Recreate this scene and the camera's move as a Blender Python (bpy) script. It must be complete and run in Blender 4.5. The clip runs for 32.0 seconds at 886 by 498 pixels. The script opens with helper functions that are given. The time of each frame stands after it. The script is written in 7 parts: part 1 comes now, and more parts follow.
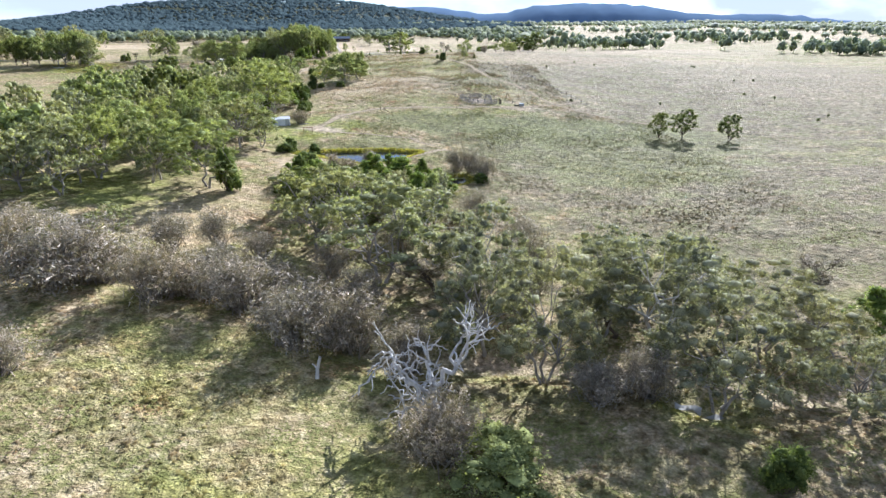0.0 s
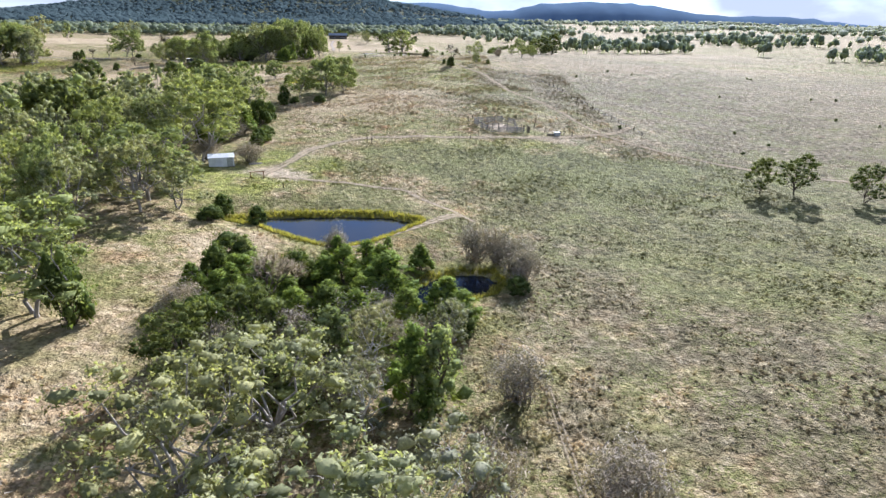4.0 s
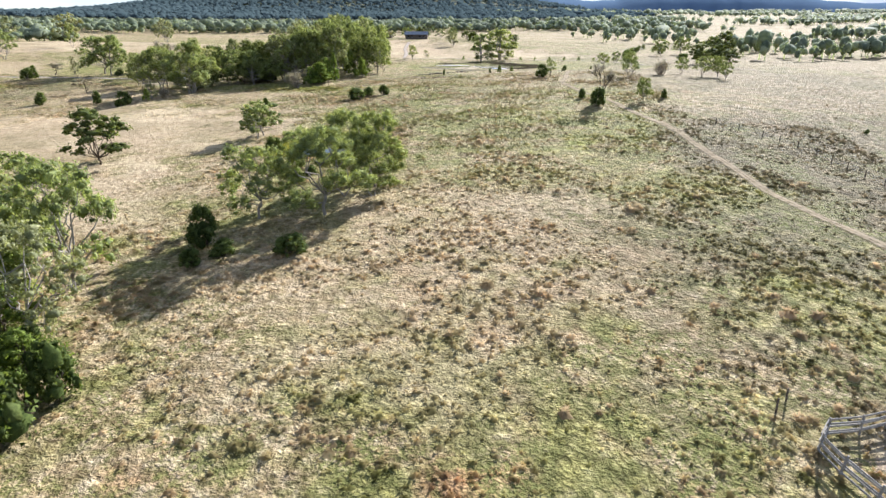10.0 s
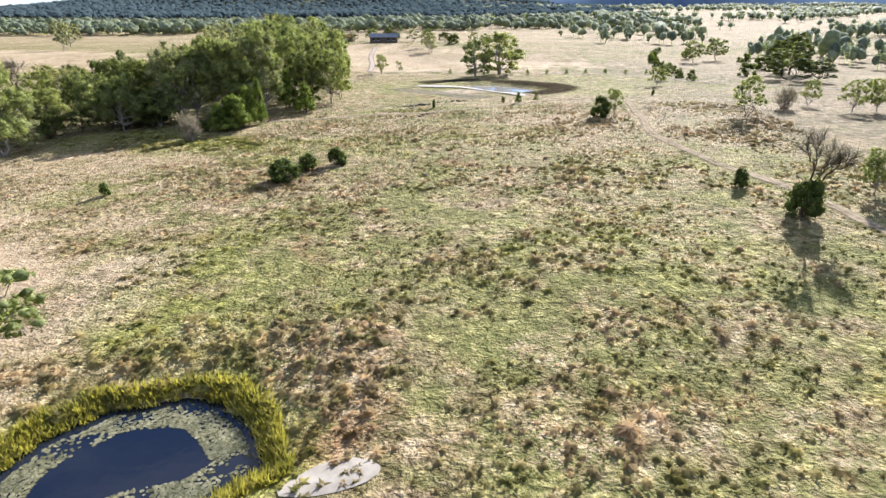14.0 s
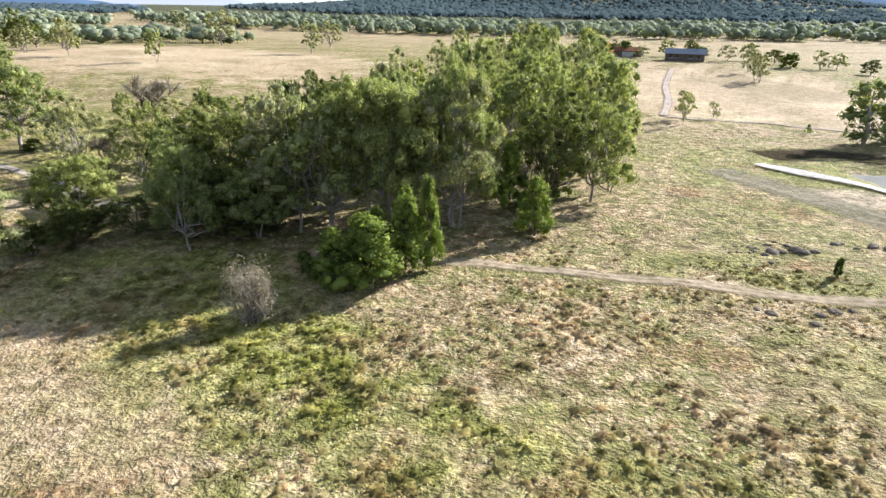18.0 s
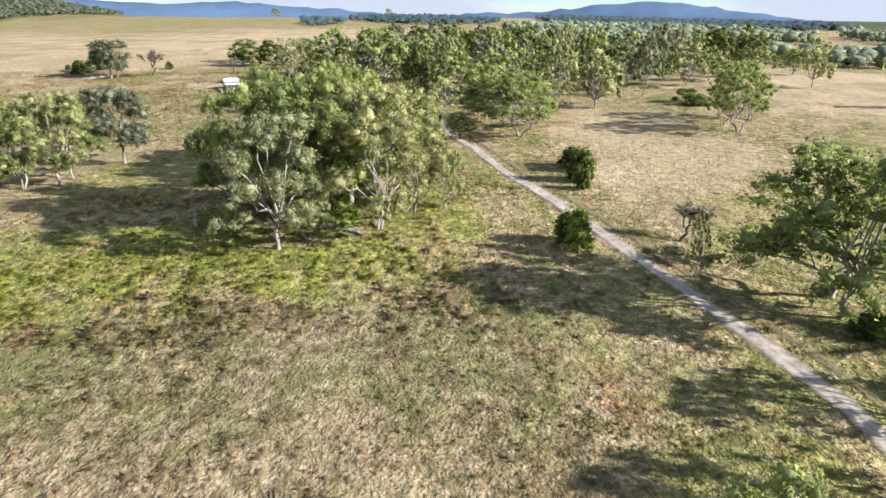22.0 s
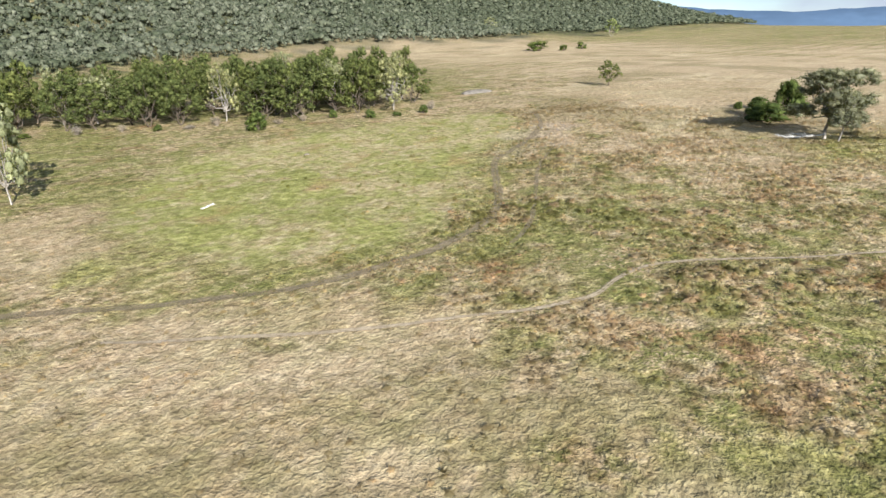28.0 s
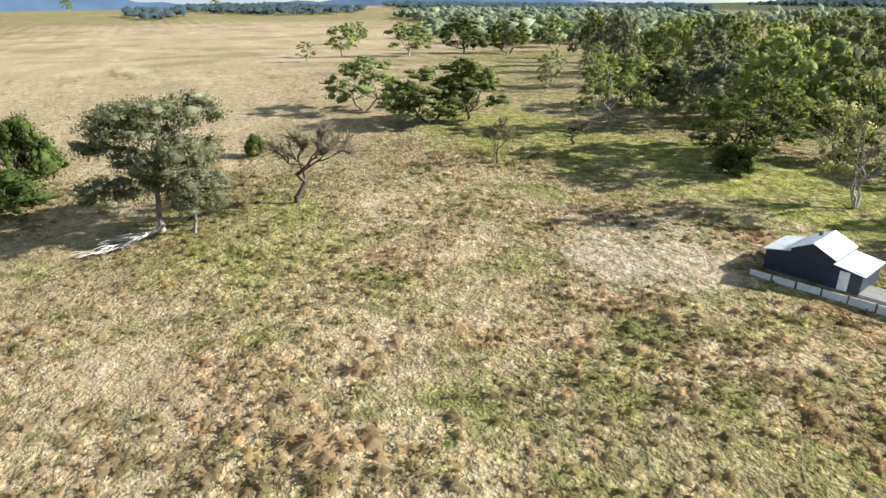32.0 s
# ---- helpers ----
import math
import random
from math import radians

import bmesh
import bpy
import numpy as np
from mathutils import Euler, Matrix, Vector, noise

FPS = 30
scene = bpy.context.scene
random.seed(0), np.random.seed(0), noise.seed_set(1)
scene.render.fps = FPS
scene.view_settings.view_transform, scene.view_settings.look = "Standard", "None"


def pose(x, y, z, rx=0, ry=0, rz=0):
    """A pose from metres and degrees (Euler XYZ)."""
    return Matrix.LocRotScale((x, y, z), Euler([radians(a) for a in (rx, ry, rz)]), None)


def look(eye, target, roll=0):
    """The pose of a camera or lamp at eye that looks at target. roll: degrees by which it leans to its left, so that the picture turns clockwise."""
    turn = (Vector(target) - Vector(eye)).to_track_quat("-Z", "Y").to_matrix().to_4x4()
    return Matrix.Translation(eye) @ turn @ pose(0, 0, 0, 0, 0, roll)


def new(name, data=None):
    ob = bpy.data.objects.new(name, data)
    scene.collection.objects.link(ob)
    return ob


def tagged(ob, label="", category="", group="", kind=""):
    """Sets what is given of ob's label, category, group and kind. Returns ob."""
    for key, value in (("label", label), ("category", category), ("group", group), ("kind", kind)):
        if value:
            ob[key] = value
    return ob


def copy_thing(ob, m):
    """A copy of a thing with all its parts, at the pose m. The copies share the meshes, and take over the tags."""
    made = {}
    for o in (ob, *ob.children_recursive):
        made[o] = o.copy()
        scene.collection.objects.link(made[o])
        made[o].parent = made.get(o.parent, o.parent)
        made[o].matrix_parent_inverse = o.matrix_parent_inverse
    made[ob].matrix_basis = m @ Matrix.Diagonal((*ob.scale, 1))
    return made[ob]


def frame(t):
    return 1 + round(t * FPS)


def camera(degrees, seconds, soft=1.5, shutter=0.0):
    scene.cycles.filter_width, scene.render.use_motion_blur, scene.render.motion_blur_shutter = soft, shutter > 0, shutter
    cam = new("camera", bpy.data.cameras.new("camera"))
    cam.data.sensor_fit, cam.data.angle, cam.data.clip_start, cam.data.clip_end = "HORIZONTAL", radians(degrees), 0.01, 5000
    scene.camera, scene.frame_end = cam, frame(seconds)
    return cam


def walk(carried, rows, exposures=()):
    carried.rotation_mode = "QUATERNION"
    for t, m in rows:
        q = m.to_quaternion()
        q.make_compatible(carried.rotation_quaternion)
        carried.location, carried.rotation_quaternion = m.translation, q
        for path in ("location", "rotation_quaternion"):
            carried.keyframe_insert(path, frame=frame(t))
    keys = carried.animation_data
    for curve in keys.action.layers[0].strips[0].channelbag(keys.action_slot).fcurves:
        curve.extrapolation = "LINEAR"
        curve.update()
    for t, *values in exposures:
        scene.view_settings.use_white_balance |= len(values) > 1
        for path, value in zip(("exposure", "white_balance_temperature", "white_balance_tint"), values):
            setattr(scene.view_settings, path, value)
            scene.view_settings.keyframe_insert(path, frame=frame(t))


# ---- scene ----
# ---- camera and its flight ----
cam = camera(70.76, 32.0, soft=1.5)
PATH = [
    (0, 0.00, 0.00, 28.03, 0.80, -20.01, -0.37),
    (0.5, -0.05, 2.30, 28.03, 0.73, -20.00, -0.28),
    (1, -0.13, 7.52, 28.14, 0.70, -19.97, -0.24),
    (1.5, -0.35, 14.14, 28.21, 0.71, -20.02, -0.19),
    (2, -1.19, 23.20, 28.20, 0.60, -20.08, 0.01),
    (2.5, -1.90, 33.15, 28.36, 0.53, -20.17, 0.23),
    (4.5, -2.90, 72.85, 28.96, 0.85, -20.41, 0.81),
    (5, -3.59, 84.67, 29.19, 0.78, -20.56, 0.89),
    (5.5, -4.03, 96.35, 29.14, 0.98, -20.62, 0.83),
    (6, -4.52, 108.20, 29.38, 1.25, -20.75, 0.87),
    (6.5, -4.93, 120.16, 29.48, 1.88, -20.86, 0.90),
    (7, -5.69, 132.03, 29.38, 4.36, -20.82, 0.86),
    (7.5, -7.19, 143.78, 29.33, 7.05, -20.82, 0.81),
    (8, -8.92, 155.62, 29.50, 7.56, -20.86, 0.74),
    (8.5, -10.95, 167.20, 29.75, 8.00, -20.92, 0.63),
    (9, -13.09, 178.83, 29.96, 8.44, -20.95, 0.47),
    (9.5, -15.25, 190.53, 29.78, 8.72, -20.99, 0.20),
    (10, -17.19, 202.09, 29.89, 9.04, -21.04, -0.06),
    (10.5, -19.90, 213.05, 30.26, 8.80, -21.05, -0.22),
    (11, -22.55, 224.08, 30.32, 8.45, -21.16, -0.37),
    (11.5, -25.03, 235.25, 30.34, 8.07, -21.17, -0.43),
    (12, -27.46, 246.25, 30.35, 7.67, -21.22, -0.44),
    (12.5, -29.71, 257.21, 30.46, 7.35, -21.34, -0.45),
    (13, -32.06, 268.27, 30.34, 6.97, -21.33, -0.47),
    (13.5, -34.78, 279.24, 30.29, 6.44, -21.42, -0.49),
    (14, -37.11, 290.37, 30.09, 6.01, -21.37, -0.44),
    (14.5, -39.19, 301.73, 29.79, 5.62, -21.31, -0.27),
    (16.5, -48.36, 343.23, 32.03, 3.80, -21.62, 0.50),
    (17, -51.03, 354.48, 31.88, 6.54, -21.61, 0.52),
    (17.5, -55.09, 365.41, 31.72, 19.20, -21.61, 0.27),
    (18, -61.09, 375.40, 31.50, 29.85, -21.38, 0.52),
    (18.5, -68.84, 383.79, 31.48, 42.59, -21.20, 0.62),
    (19, -78.23, 389.79, 31.34, 58.44, -20.95, 0.81),
    (19.5, -87.69, 393.65, 31.42, 72.05, -20.90, 0.85),
    (20, -97.70, 395.25, 31.27, 81.04, -20.81, 0.79),
    (20.5, -108.67, 395.58, 30.98, 81.60, -20.67, 0.71),
    (21, -120.01, 396.14, 31.15, 82.04, -20.65, 0.59),
    (21.5, -131.26, 396.16, 30.93, 82.83, -20.54, 0.60),
    (22, -142.77, 396.22, 30.69, 84.06, -20.53, 0.50),
    (22.5, -154.37, 395.93, 30.42, 85.21, -20.57, 0.37),
    (23, -165.96, 395.15, 30.31, 89.62, -20.69, 0.34),
    (23.5, -176.98, 393.33, 30.10, 99.55, -20.73, 0.25),
    (24, -187.58, 389.67, 29.95, 107.08, -20.75, 0.10),
    (24.5, -197.59, 384.76, 29.82, 113.86, -20.67, 0.01),
    (25, -207.43, 378.17, 29.83, 121.43, -20.60, 0.01),
    (25.5, -216.73, 370.03, 29.84, 128.83, -20.41, -0.11),
    (26, -224.79, 361.29, 29.95, 133.97, -20.19, -0.10),
    (26.5, -232.64, 352.38, 29.98, 134.94, -20.01, -0.19),
    (28.5, -267.04, 317.33, 29.75, 133.33, -19.74, -0.38),
    (29, -275.29, 309.51, 29.93, 129.50, -19.85, -0.62),
    (29.5, -284.30, 302.07, 29.93, 124.88, -20.03, -0.80),
    (30, -293.63, 295.98, 29.83, 115.69, -20.29, -0.84),
    (30.5, -303.72, 291.71, 29.93, 105.41, -20.74, -0.82),
    (31, -315.09, 289.85, 29.83, 94.85, -21.05, -0.94),
    (31.5, -327.17, 290.31, 29.67, 82.19, -21.31, -0.90),
    (32, -338.61, 293.38, 29.46, 66.39, -21.52, -0.58),
]


def aim(x, y, z, yaw, pitch, roll):
    a, b = radians(yaw), radians(pitch)
    way = Vector((-math.sin(a) * math.cos(b), math.cos(a) * math.cos(b), math.sin(b)))
    eye = Vector((x, y, z))
    return look(eye, eye + 10 * way, roll)


walk(cam, [(t, aim(*v)) for t, *v in PATH], exposures=[(0.0, 1.57, 5200, 15), (5.0, 1.35, 5300, 17), (8.0, 1.36, 5400, 16), (11.0, 1.52, 5550, 13), (14.0, 1.5, 5600, 17), (16.5, 1.4, 5650, 15), (19.0, 1.62, 5650, 14), (22.0, 1.36, 5700, 13), (24.0, 1.56, 5600, 12), (26.0, 1.44, 5650, 13), (29.5, 1.06, 5800, 8), (31.0, 1.1, 5850, 8), (32.0, 1.27, 5800, 6)])

# ---- world, sun ----
SUN_AZ, SUN_EL = radians(21.5), radians(25.0)   # from +y towards +x; height
world = bpy.data.worlds.new("sky")
scene.world = world
world.use_nodes = True
wn = world.node_tree.nodes
wl = world.node_tree.links
wn.clear()
sky = wn.new("ShaderNodeTexSky")
sky.sky_type = "NISHITA"
sky.sun_disc = False
sky.sun_elevation, sky.sun_rotation = SUN_EL, SUN_AZ
sky.air_density, sky.dust_density, sky.ozone_density = 0.8, 0.05, 3.0
wco = wn.new("ShaderNodeTexCoord")
wmap = wn.new("ShaderNodeMapping")
wmap.inputs["Scale"].default_value = (1.0, 1.0, 2.6)
cloud = wn.new("ShaderNodeTexNoise")
cloud.inputs["Scale"].default_value, cloud.inputs["Detail"].default_value = 2.6, 7.0
cramp = wn.new("ShaderNodeValToRGB")
cramp.color_ramp.elements[0].position, cramp.color_ramp.elements[1].position = 0.42, 0.58
wmix = wn.new("ShaderNodeMixRGB")
wmix.inputs[2].default_value = (4.6, 4.8, 5.1, 1)
wbg = wn.new("ShaderNodeBackground")
wbg.inputs["Strength"].default_value = 0.062
wout = wn.new("ShaderNodeOutputWorld")
wl.new(wco.outputs["Generated"], wmap.inputs["Vector"])
wl.new(wmap.outputs[0], cloud.inputs["Vector"])
wl.new(cloud.outputs["Fac"], cramp.inputs[0])
wl.new(cramp.outputs[0], wmix.inputs[0])
wl.new(sky.outputs[0], wmix.inputs[1])
wl.new(wmix.outputs[0], wbg.inputs[0])
wl.new(wbg.outputs[0], wout.inputs[0])

sun_data = bpy.data.lights.new("sun", "SUN")
sun_data.energy, sun_data.angle, sun_data.color = 5.0, radians(0.55), (1.0, 0.93, 0.82)
sun = new("sun", sun_data)
sun_way = Vector((math.sin(SUN_AZ) * math.cos(SUN_EL), math.cos(SUN_AZ) * math.cos(SUN_EL), math.sin(SUN_EL)))
sun.matrix_world = look(sun_way * 300, (0, 0, 0))


# ---- materials ----
def material(name):
    m = bpy.data.materials.new(name)
    m.use_nodes = True
    nt = m.node_tree
    nt.nodes.clear()
    out = nt.nodes.new("ShaderNodeOutputMaterial")
    b = nt.nodes.new("ShaderNodeBsdfPrincipled")
    nt.links.new(b.outputs[0], out.inputs[0])
    return m, nt, b, out


def noise_node(nt, scale, detail=4.0, rough=0.55, vec=None):
    n = nt.nodes.new("ShaderNodeTexNoise")
    n.inputs["Scale"].default_value, n.inputs["Detail"].default_value, n.inputs["Roughness"].default_value = scale, detail, rough
    if vec:
        nt.links.new(vec, n.inputs["Vector"])
    return n.outputs["Fac"]


def ramp(nt, fac, stops):
    r = nt.nodes.new("ShaderNodeValToRGB")
    el = r.color_ramp.elements
    while len(el) < len(stops):
        el.new(0.5)
    for e, (p, c) in zip(el, stops):
        e.position, e.color = p, (*c, 1) if len(c) == 3 else c
    nt.links.new(fac, r.inputs[0])
    return r.outputs[0]


def grey(nt, fac, lo, hi):
    return ramp(nt, fac, [(lo, (0, 0, 0)), (hi, (1, 1, 1))])


def mix(nt, fac, a, b, how="MIX"):
    n = nt.nodes.new("ShaderNodeMixRGB")
    n.blend_type = how
    for i, v in enumerate((fac, a, b)):
        if isinstance(v, (int, float)):
            n.inputs[i].default_value = v if i == 0 else (v, v, v, 1)
        elif isinstance(v, tuple):
            n.inputs[i].default_value = (*v, 1)
        else:
            nt.links.new(v, n.inputs[i])
    return n.outputs[0]


def bump(nt, b, height, strength, dist):
    n = nt.nodes.new("ShaderNodeBump")
    n.inputs["Strength"].default_value, n.inputs["Distance"].default_value = strength, dist
    nt.links.new(height, n.inputs["Height"])
    nt.links.new(n.outputs[0], b.inputs["Normal"])


def place_vec(nt):
    g = nt.nodes.new("ShaderNodeNewGeometry")
    return g.outputs["Position"]


def attribute(nt, name):
    a = nt.nodes.new("ShaderNodeAttribute")
    a.attribute_name = name
    return a.outputs["Fac"]


def island(nt):
    return nt.nodes.new("ShaderNodeNewGeometry").outputs["Random Per Island"]


def thing_random(nt):
    return nt.nodes.new("ShaderNodeObjectInfo").outputs["Random"]


def paddock_colour(nt, vec):
    """Dry winter grass: straw, tan, rust and dull green in patches of several sizes."""
    big = noise_node(nt, 0.028, 4, 0.6, vec)
    mid = noise_node(nt, 0.20, 5, 0.62, vec)
    small = noise_node(nt, 0.75, 4, 0.6, vec)
    fine = noise_node(nt, 1.9, 3, 0.6, vec)
    weed = noise_node(nt, 0.42, 5, 0.68, vec)
    straw = ramp(nt, small, [(0.30, (0.25, 0.18, 0.095)), (0.47, (0.39, 0.30, 0.175)), (0.66, (0.51, 0.415, 0.275))])
    olive = ramp(nt, small, [(0.30, (0.135, 0.13, 0.045)), (0.5, (0.25, 0.235, 0.085)), (0.68, (0.37, 0.34, 0.15))])
    c = mix(nt, grey(nt, mix(nt, 0.55, big, mid), 0.46, 0.57), straw, olive)
    rust = ramp(nt, fine, [(0.3, (0.21, 0.125, 0.062)), (0.7, (0.41, 0.27, 0.145))])
    c = mix(nt, grey(nt, noise_node(nt, 0.105, 4, 0.6, vec), 0.57, 0.68), c, rust)
    herb = ramp(nt, fine, [(0.3, (0.15, 0.155, 0.05)), (0.7, (0.28, 0.27, 0.10))])
    c = mix(nt, grey(nt, weed, 0.54, 0.62), c, mix(nt, 0.75, c, herb))
    dull = ramp(nt, small, [(0.30, (0.108, 0.088, 0.05)), (0.5, (0.20, 0.166, 0.102)), (0.7, (0.31, 0.262, 0.174))])
    c = mix(nt, attribute(nt, "dull"), c, dull)
    lush = ramp(nt, small, [(0.30, (0.165, 0.18, 0.036)), (0.5, (0.285, 0.30, 0.066)), (0.7, (0.43, 0.425, 0.13))])
    c = mix(nt, mix(nt, 1.0, attribute(nt, "green"), ramp(nt, mid, [(0.36, (0.35, 0.35, 0.35)), (0.56, (1, 1, 1))]), "MULTIPLY"), c, lush)
    tan = ramp(nt, small, [(0.3, (0.38, 0.28, 0.165)), (0.7, (0.55, 0.43, 0.28))])
    stretched = nt.nodes.new("ShaderNodeMapping")
    stretched.inputs["Scale"].default_value = (0.55, 1.0, 1.0)
    nt.links.new(vec, stretched.inputs["Vector"])
    tan = mix(nt, grey(nt, noise_node(nt, 0.055, 5, 0.65, stretched.outputs[0]), 0.5, 0.64), tan, mix(nt, 0.6, tan, (0.62, 0.51, 0.33)))
    tan = mix(nt, grey(nt, noise_node(nt, 0.02, 4, 0.62, vec), 0.5, 0.6), tan, mix(nt, 0.55, tan, (0.22, 0.18, 0.085)))
    c = mix(nt, attribute(nt, "dry"), c, tan)
    earth = ramp(nt, fine, [(0.3, (0.37, 0.285, 0.205)), (0.7, (0.54, 0.44, 0.335))])
    c = mix(nt, attribute(nt, "bare"), c, earth)
    rough = ramp(nt, small, [(0.30, (0.088, 0.09, 0.034)), (0.5, (0.17, 0.17, 0.064)), (0.7, (0.29, 0.278, 0.128))])
    c = mix(nt, attribute(nt, "coarse"), c, rough)
    tufts = ramp(nt, noise_node(nt, 0.62, 3, 0.55, vec), [(0.36, (0.58, 0.60, 0.50)), (0.5, (1.0, 1.0, 1.0)), (0.64, (1.32, 1.29, 1.24))])
    still = mix(nt, 1.0, attribute(nt, "mown"), attribute(nt, "dry"), "LIGHTEN")
    even = nt.nodes.new("ShaderNodeMath")
    even.operation = "MULTIPLY_ADD"
    nt.links.new(still, even.inputs[0])
    even.inputs[1].default_value, even.inputs[2].default_value = -0.75, 1.0
    c = mix(nt, even.outputs[0], c, tufts, "MULTIPLY")
    wood = ramp(nt, fine, [(0.3, (0.045, 0.055, 0.032)), (0.7, (0.10, 0.105, 0.065))])
    c = mix(nt, attribute(nt, "wooded"), c, wood)
    return c, fine


def ground_material():
    m, nt, b, _ = material("paddock_ground")
    vec = place_vec(nt)
    c, fine = paddock_colour(nt, vec)
    vor = nt.nodes.new("ShaderNodeTexVoronoi")
    vor.feature = "SMOOTH_F1"
    vor.inputs["Scale"].default_value = 1.15
    warp = nt.nodes.new("ShaderNodeTexNoise")
    warp.inputs["Scale"].default_value = 1.7
    nt.links.new(vec, warp.inputs["Vector"])
    nt.links.new(mix(nt, 0.5, vec, warp.outputs["Color"], "ADD"), vor.inputs["Vector"])
    dome = ramp(nt, vor.outputs["Distance"], [(0.05, (1, 1, 1)), (0.62, (0, 0, 0))])
    low = nt.nodes.new("ShaderNodeTexVoronoi")
    low.inputs["Scale"].default_value = 2.7
    nt.links.new(mix(nt, 0.35, vec, warp.outputs["Color"], "ADD"), low.inputs["Vector"])
    knob = ramp(nt, low.outputs["Distance"], [(0.05, (1, 1, 1)), (0.7, (0, 0, 0))])
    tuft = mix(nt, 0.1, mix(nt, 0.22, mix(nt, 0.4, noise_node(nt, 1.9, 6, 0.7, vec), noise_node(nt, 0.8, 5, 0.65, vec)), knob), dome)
    calm = nt.nodes.new("ShaderNodeMath")
    calm.operation = "MULTIPLY_ADD"
    still = ramp(nt, noise_node(nt, 0.07, 3, 0.6, vec), [(0.4, (0, 0, 0)), (0.62, (0.5, 0.5, 0.5))])
    nt.links.new(mix(nt, 1.0, mix(nt, 1.0, mix(nt, 1.0, attribute(nt, "bare"), attribute(nt, "dry"), "LIGHTEN"), attribute(nt, "mown"), "LIGHTEN"), still, "LIGHTEN"), calm.inputs[0])
    calm.inputs[1].default_value, calm.inputs[2].default_value = -0.6, 1.0
    # shade between the tufts multiplied into the colour: hollows dark, tops light
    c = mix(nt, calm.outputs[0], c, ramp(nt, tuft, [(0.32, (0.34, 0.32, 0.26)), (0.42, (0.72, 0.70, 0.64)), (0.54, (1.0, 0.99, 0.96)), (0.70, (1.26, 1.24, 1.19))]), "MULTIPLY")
    # short green sward in the hollows between the tufts
    sward = ramp(nt, fine, [(0.3, (0.125, 0.135, 0.036)), (0.7, (0.26, 0.26, 0.085))])
    hollow = mix(nt, 1.0, ramp(nt, tuft, [(0.40, (0.8, 0.8, 0.8)), (0.49, (0, 0, 0))]), grey(nt, noise_node(nt, 0.13, 4, 0.65, vec), 0.45, 0.58), "MULTIPLY")
    hollow = mix(nt, 1.0, hollow, ramp(nt, attribute(nt, "dry"), [(0.0, (1, 1, 1)), (0.5, (0, 0, 0))]), "MULTIPLY")
    c = mix(nt, mix(nt, 1.0, hollow, calm.outputs[0], "MULTIPLY"), c, sward)
    # finer gaps between blades get their shade in the colour too
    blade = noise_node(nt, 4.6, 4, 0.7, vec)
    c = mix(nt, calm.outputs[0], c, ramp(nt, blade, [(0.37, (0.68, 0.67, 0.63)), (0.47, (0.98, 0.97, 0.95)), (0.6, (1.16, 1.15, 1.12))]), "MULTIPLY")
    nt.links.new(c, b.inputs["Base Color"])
    b.inputs["Roughness"].default_value = 0.95
    b.inputs["Specular IOR Level"].default_value = 0.09
    lumps = grey(nt, noise_node(nt, 1.15, 4, 0.6, vec), 0.40, 0.62)
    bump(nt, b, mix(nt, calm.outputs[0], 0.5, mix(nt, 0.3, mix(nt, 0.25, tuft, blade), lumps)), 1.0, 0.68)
    return m


def tussock_material():
    m, nt, b, out = material("tussock_grass")
    vec = place_vec(nt)
    c, fine = paddock_colour(nt, vec)
    r = attribute(nt, "tone")
    c = mix(nt, 0.8, c, ramp(nt, r, [(0.0, (0.84, 0.86, 0.72)), (0.3, (1.1, 1.09, 1.02)), (0.7, (1.3, 1.27, 1.18)), (1.0, (1.5, 1.44, 1.32))]), "MULTIPLY")
    nt.links.new(c, b.inputs["Base Color"])
    b.inputs["Roughness"].default_value = 0.85
    b.inputs["Specular IOR Level"].default_value = 0.0
    tr = nt.nodes.new("ShaderNodeBsdfTranslucent")
    nt.links.new(c, tr.inputs[0])
    ms = nt.nodes.new("ShaderNodeMixShader")
    ms.inputs[0].default_value = 0.65
    nt.links.new(b.outputs[0], ms.inputs[1])
    nt.links.new(tr.outputs[0], ms.inputs[2])
    nt.links.new(ms.outputs[0], out.inputs[0])
    return m


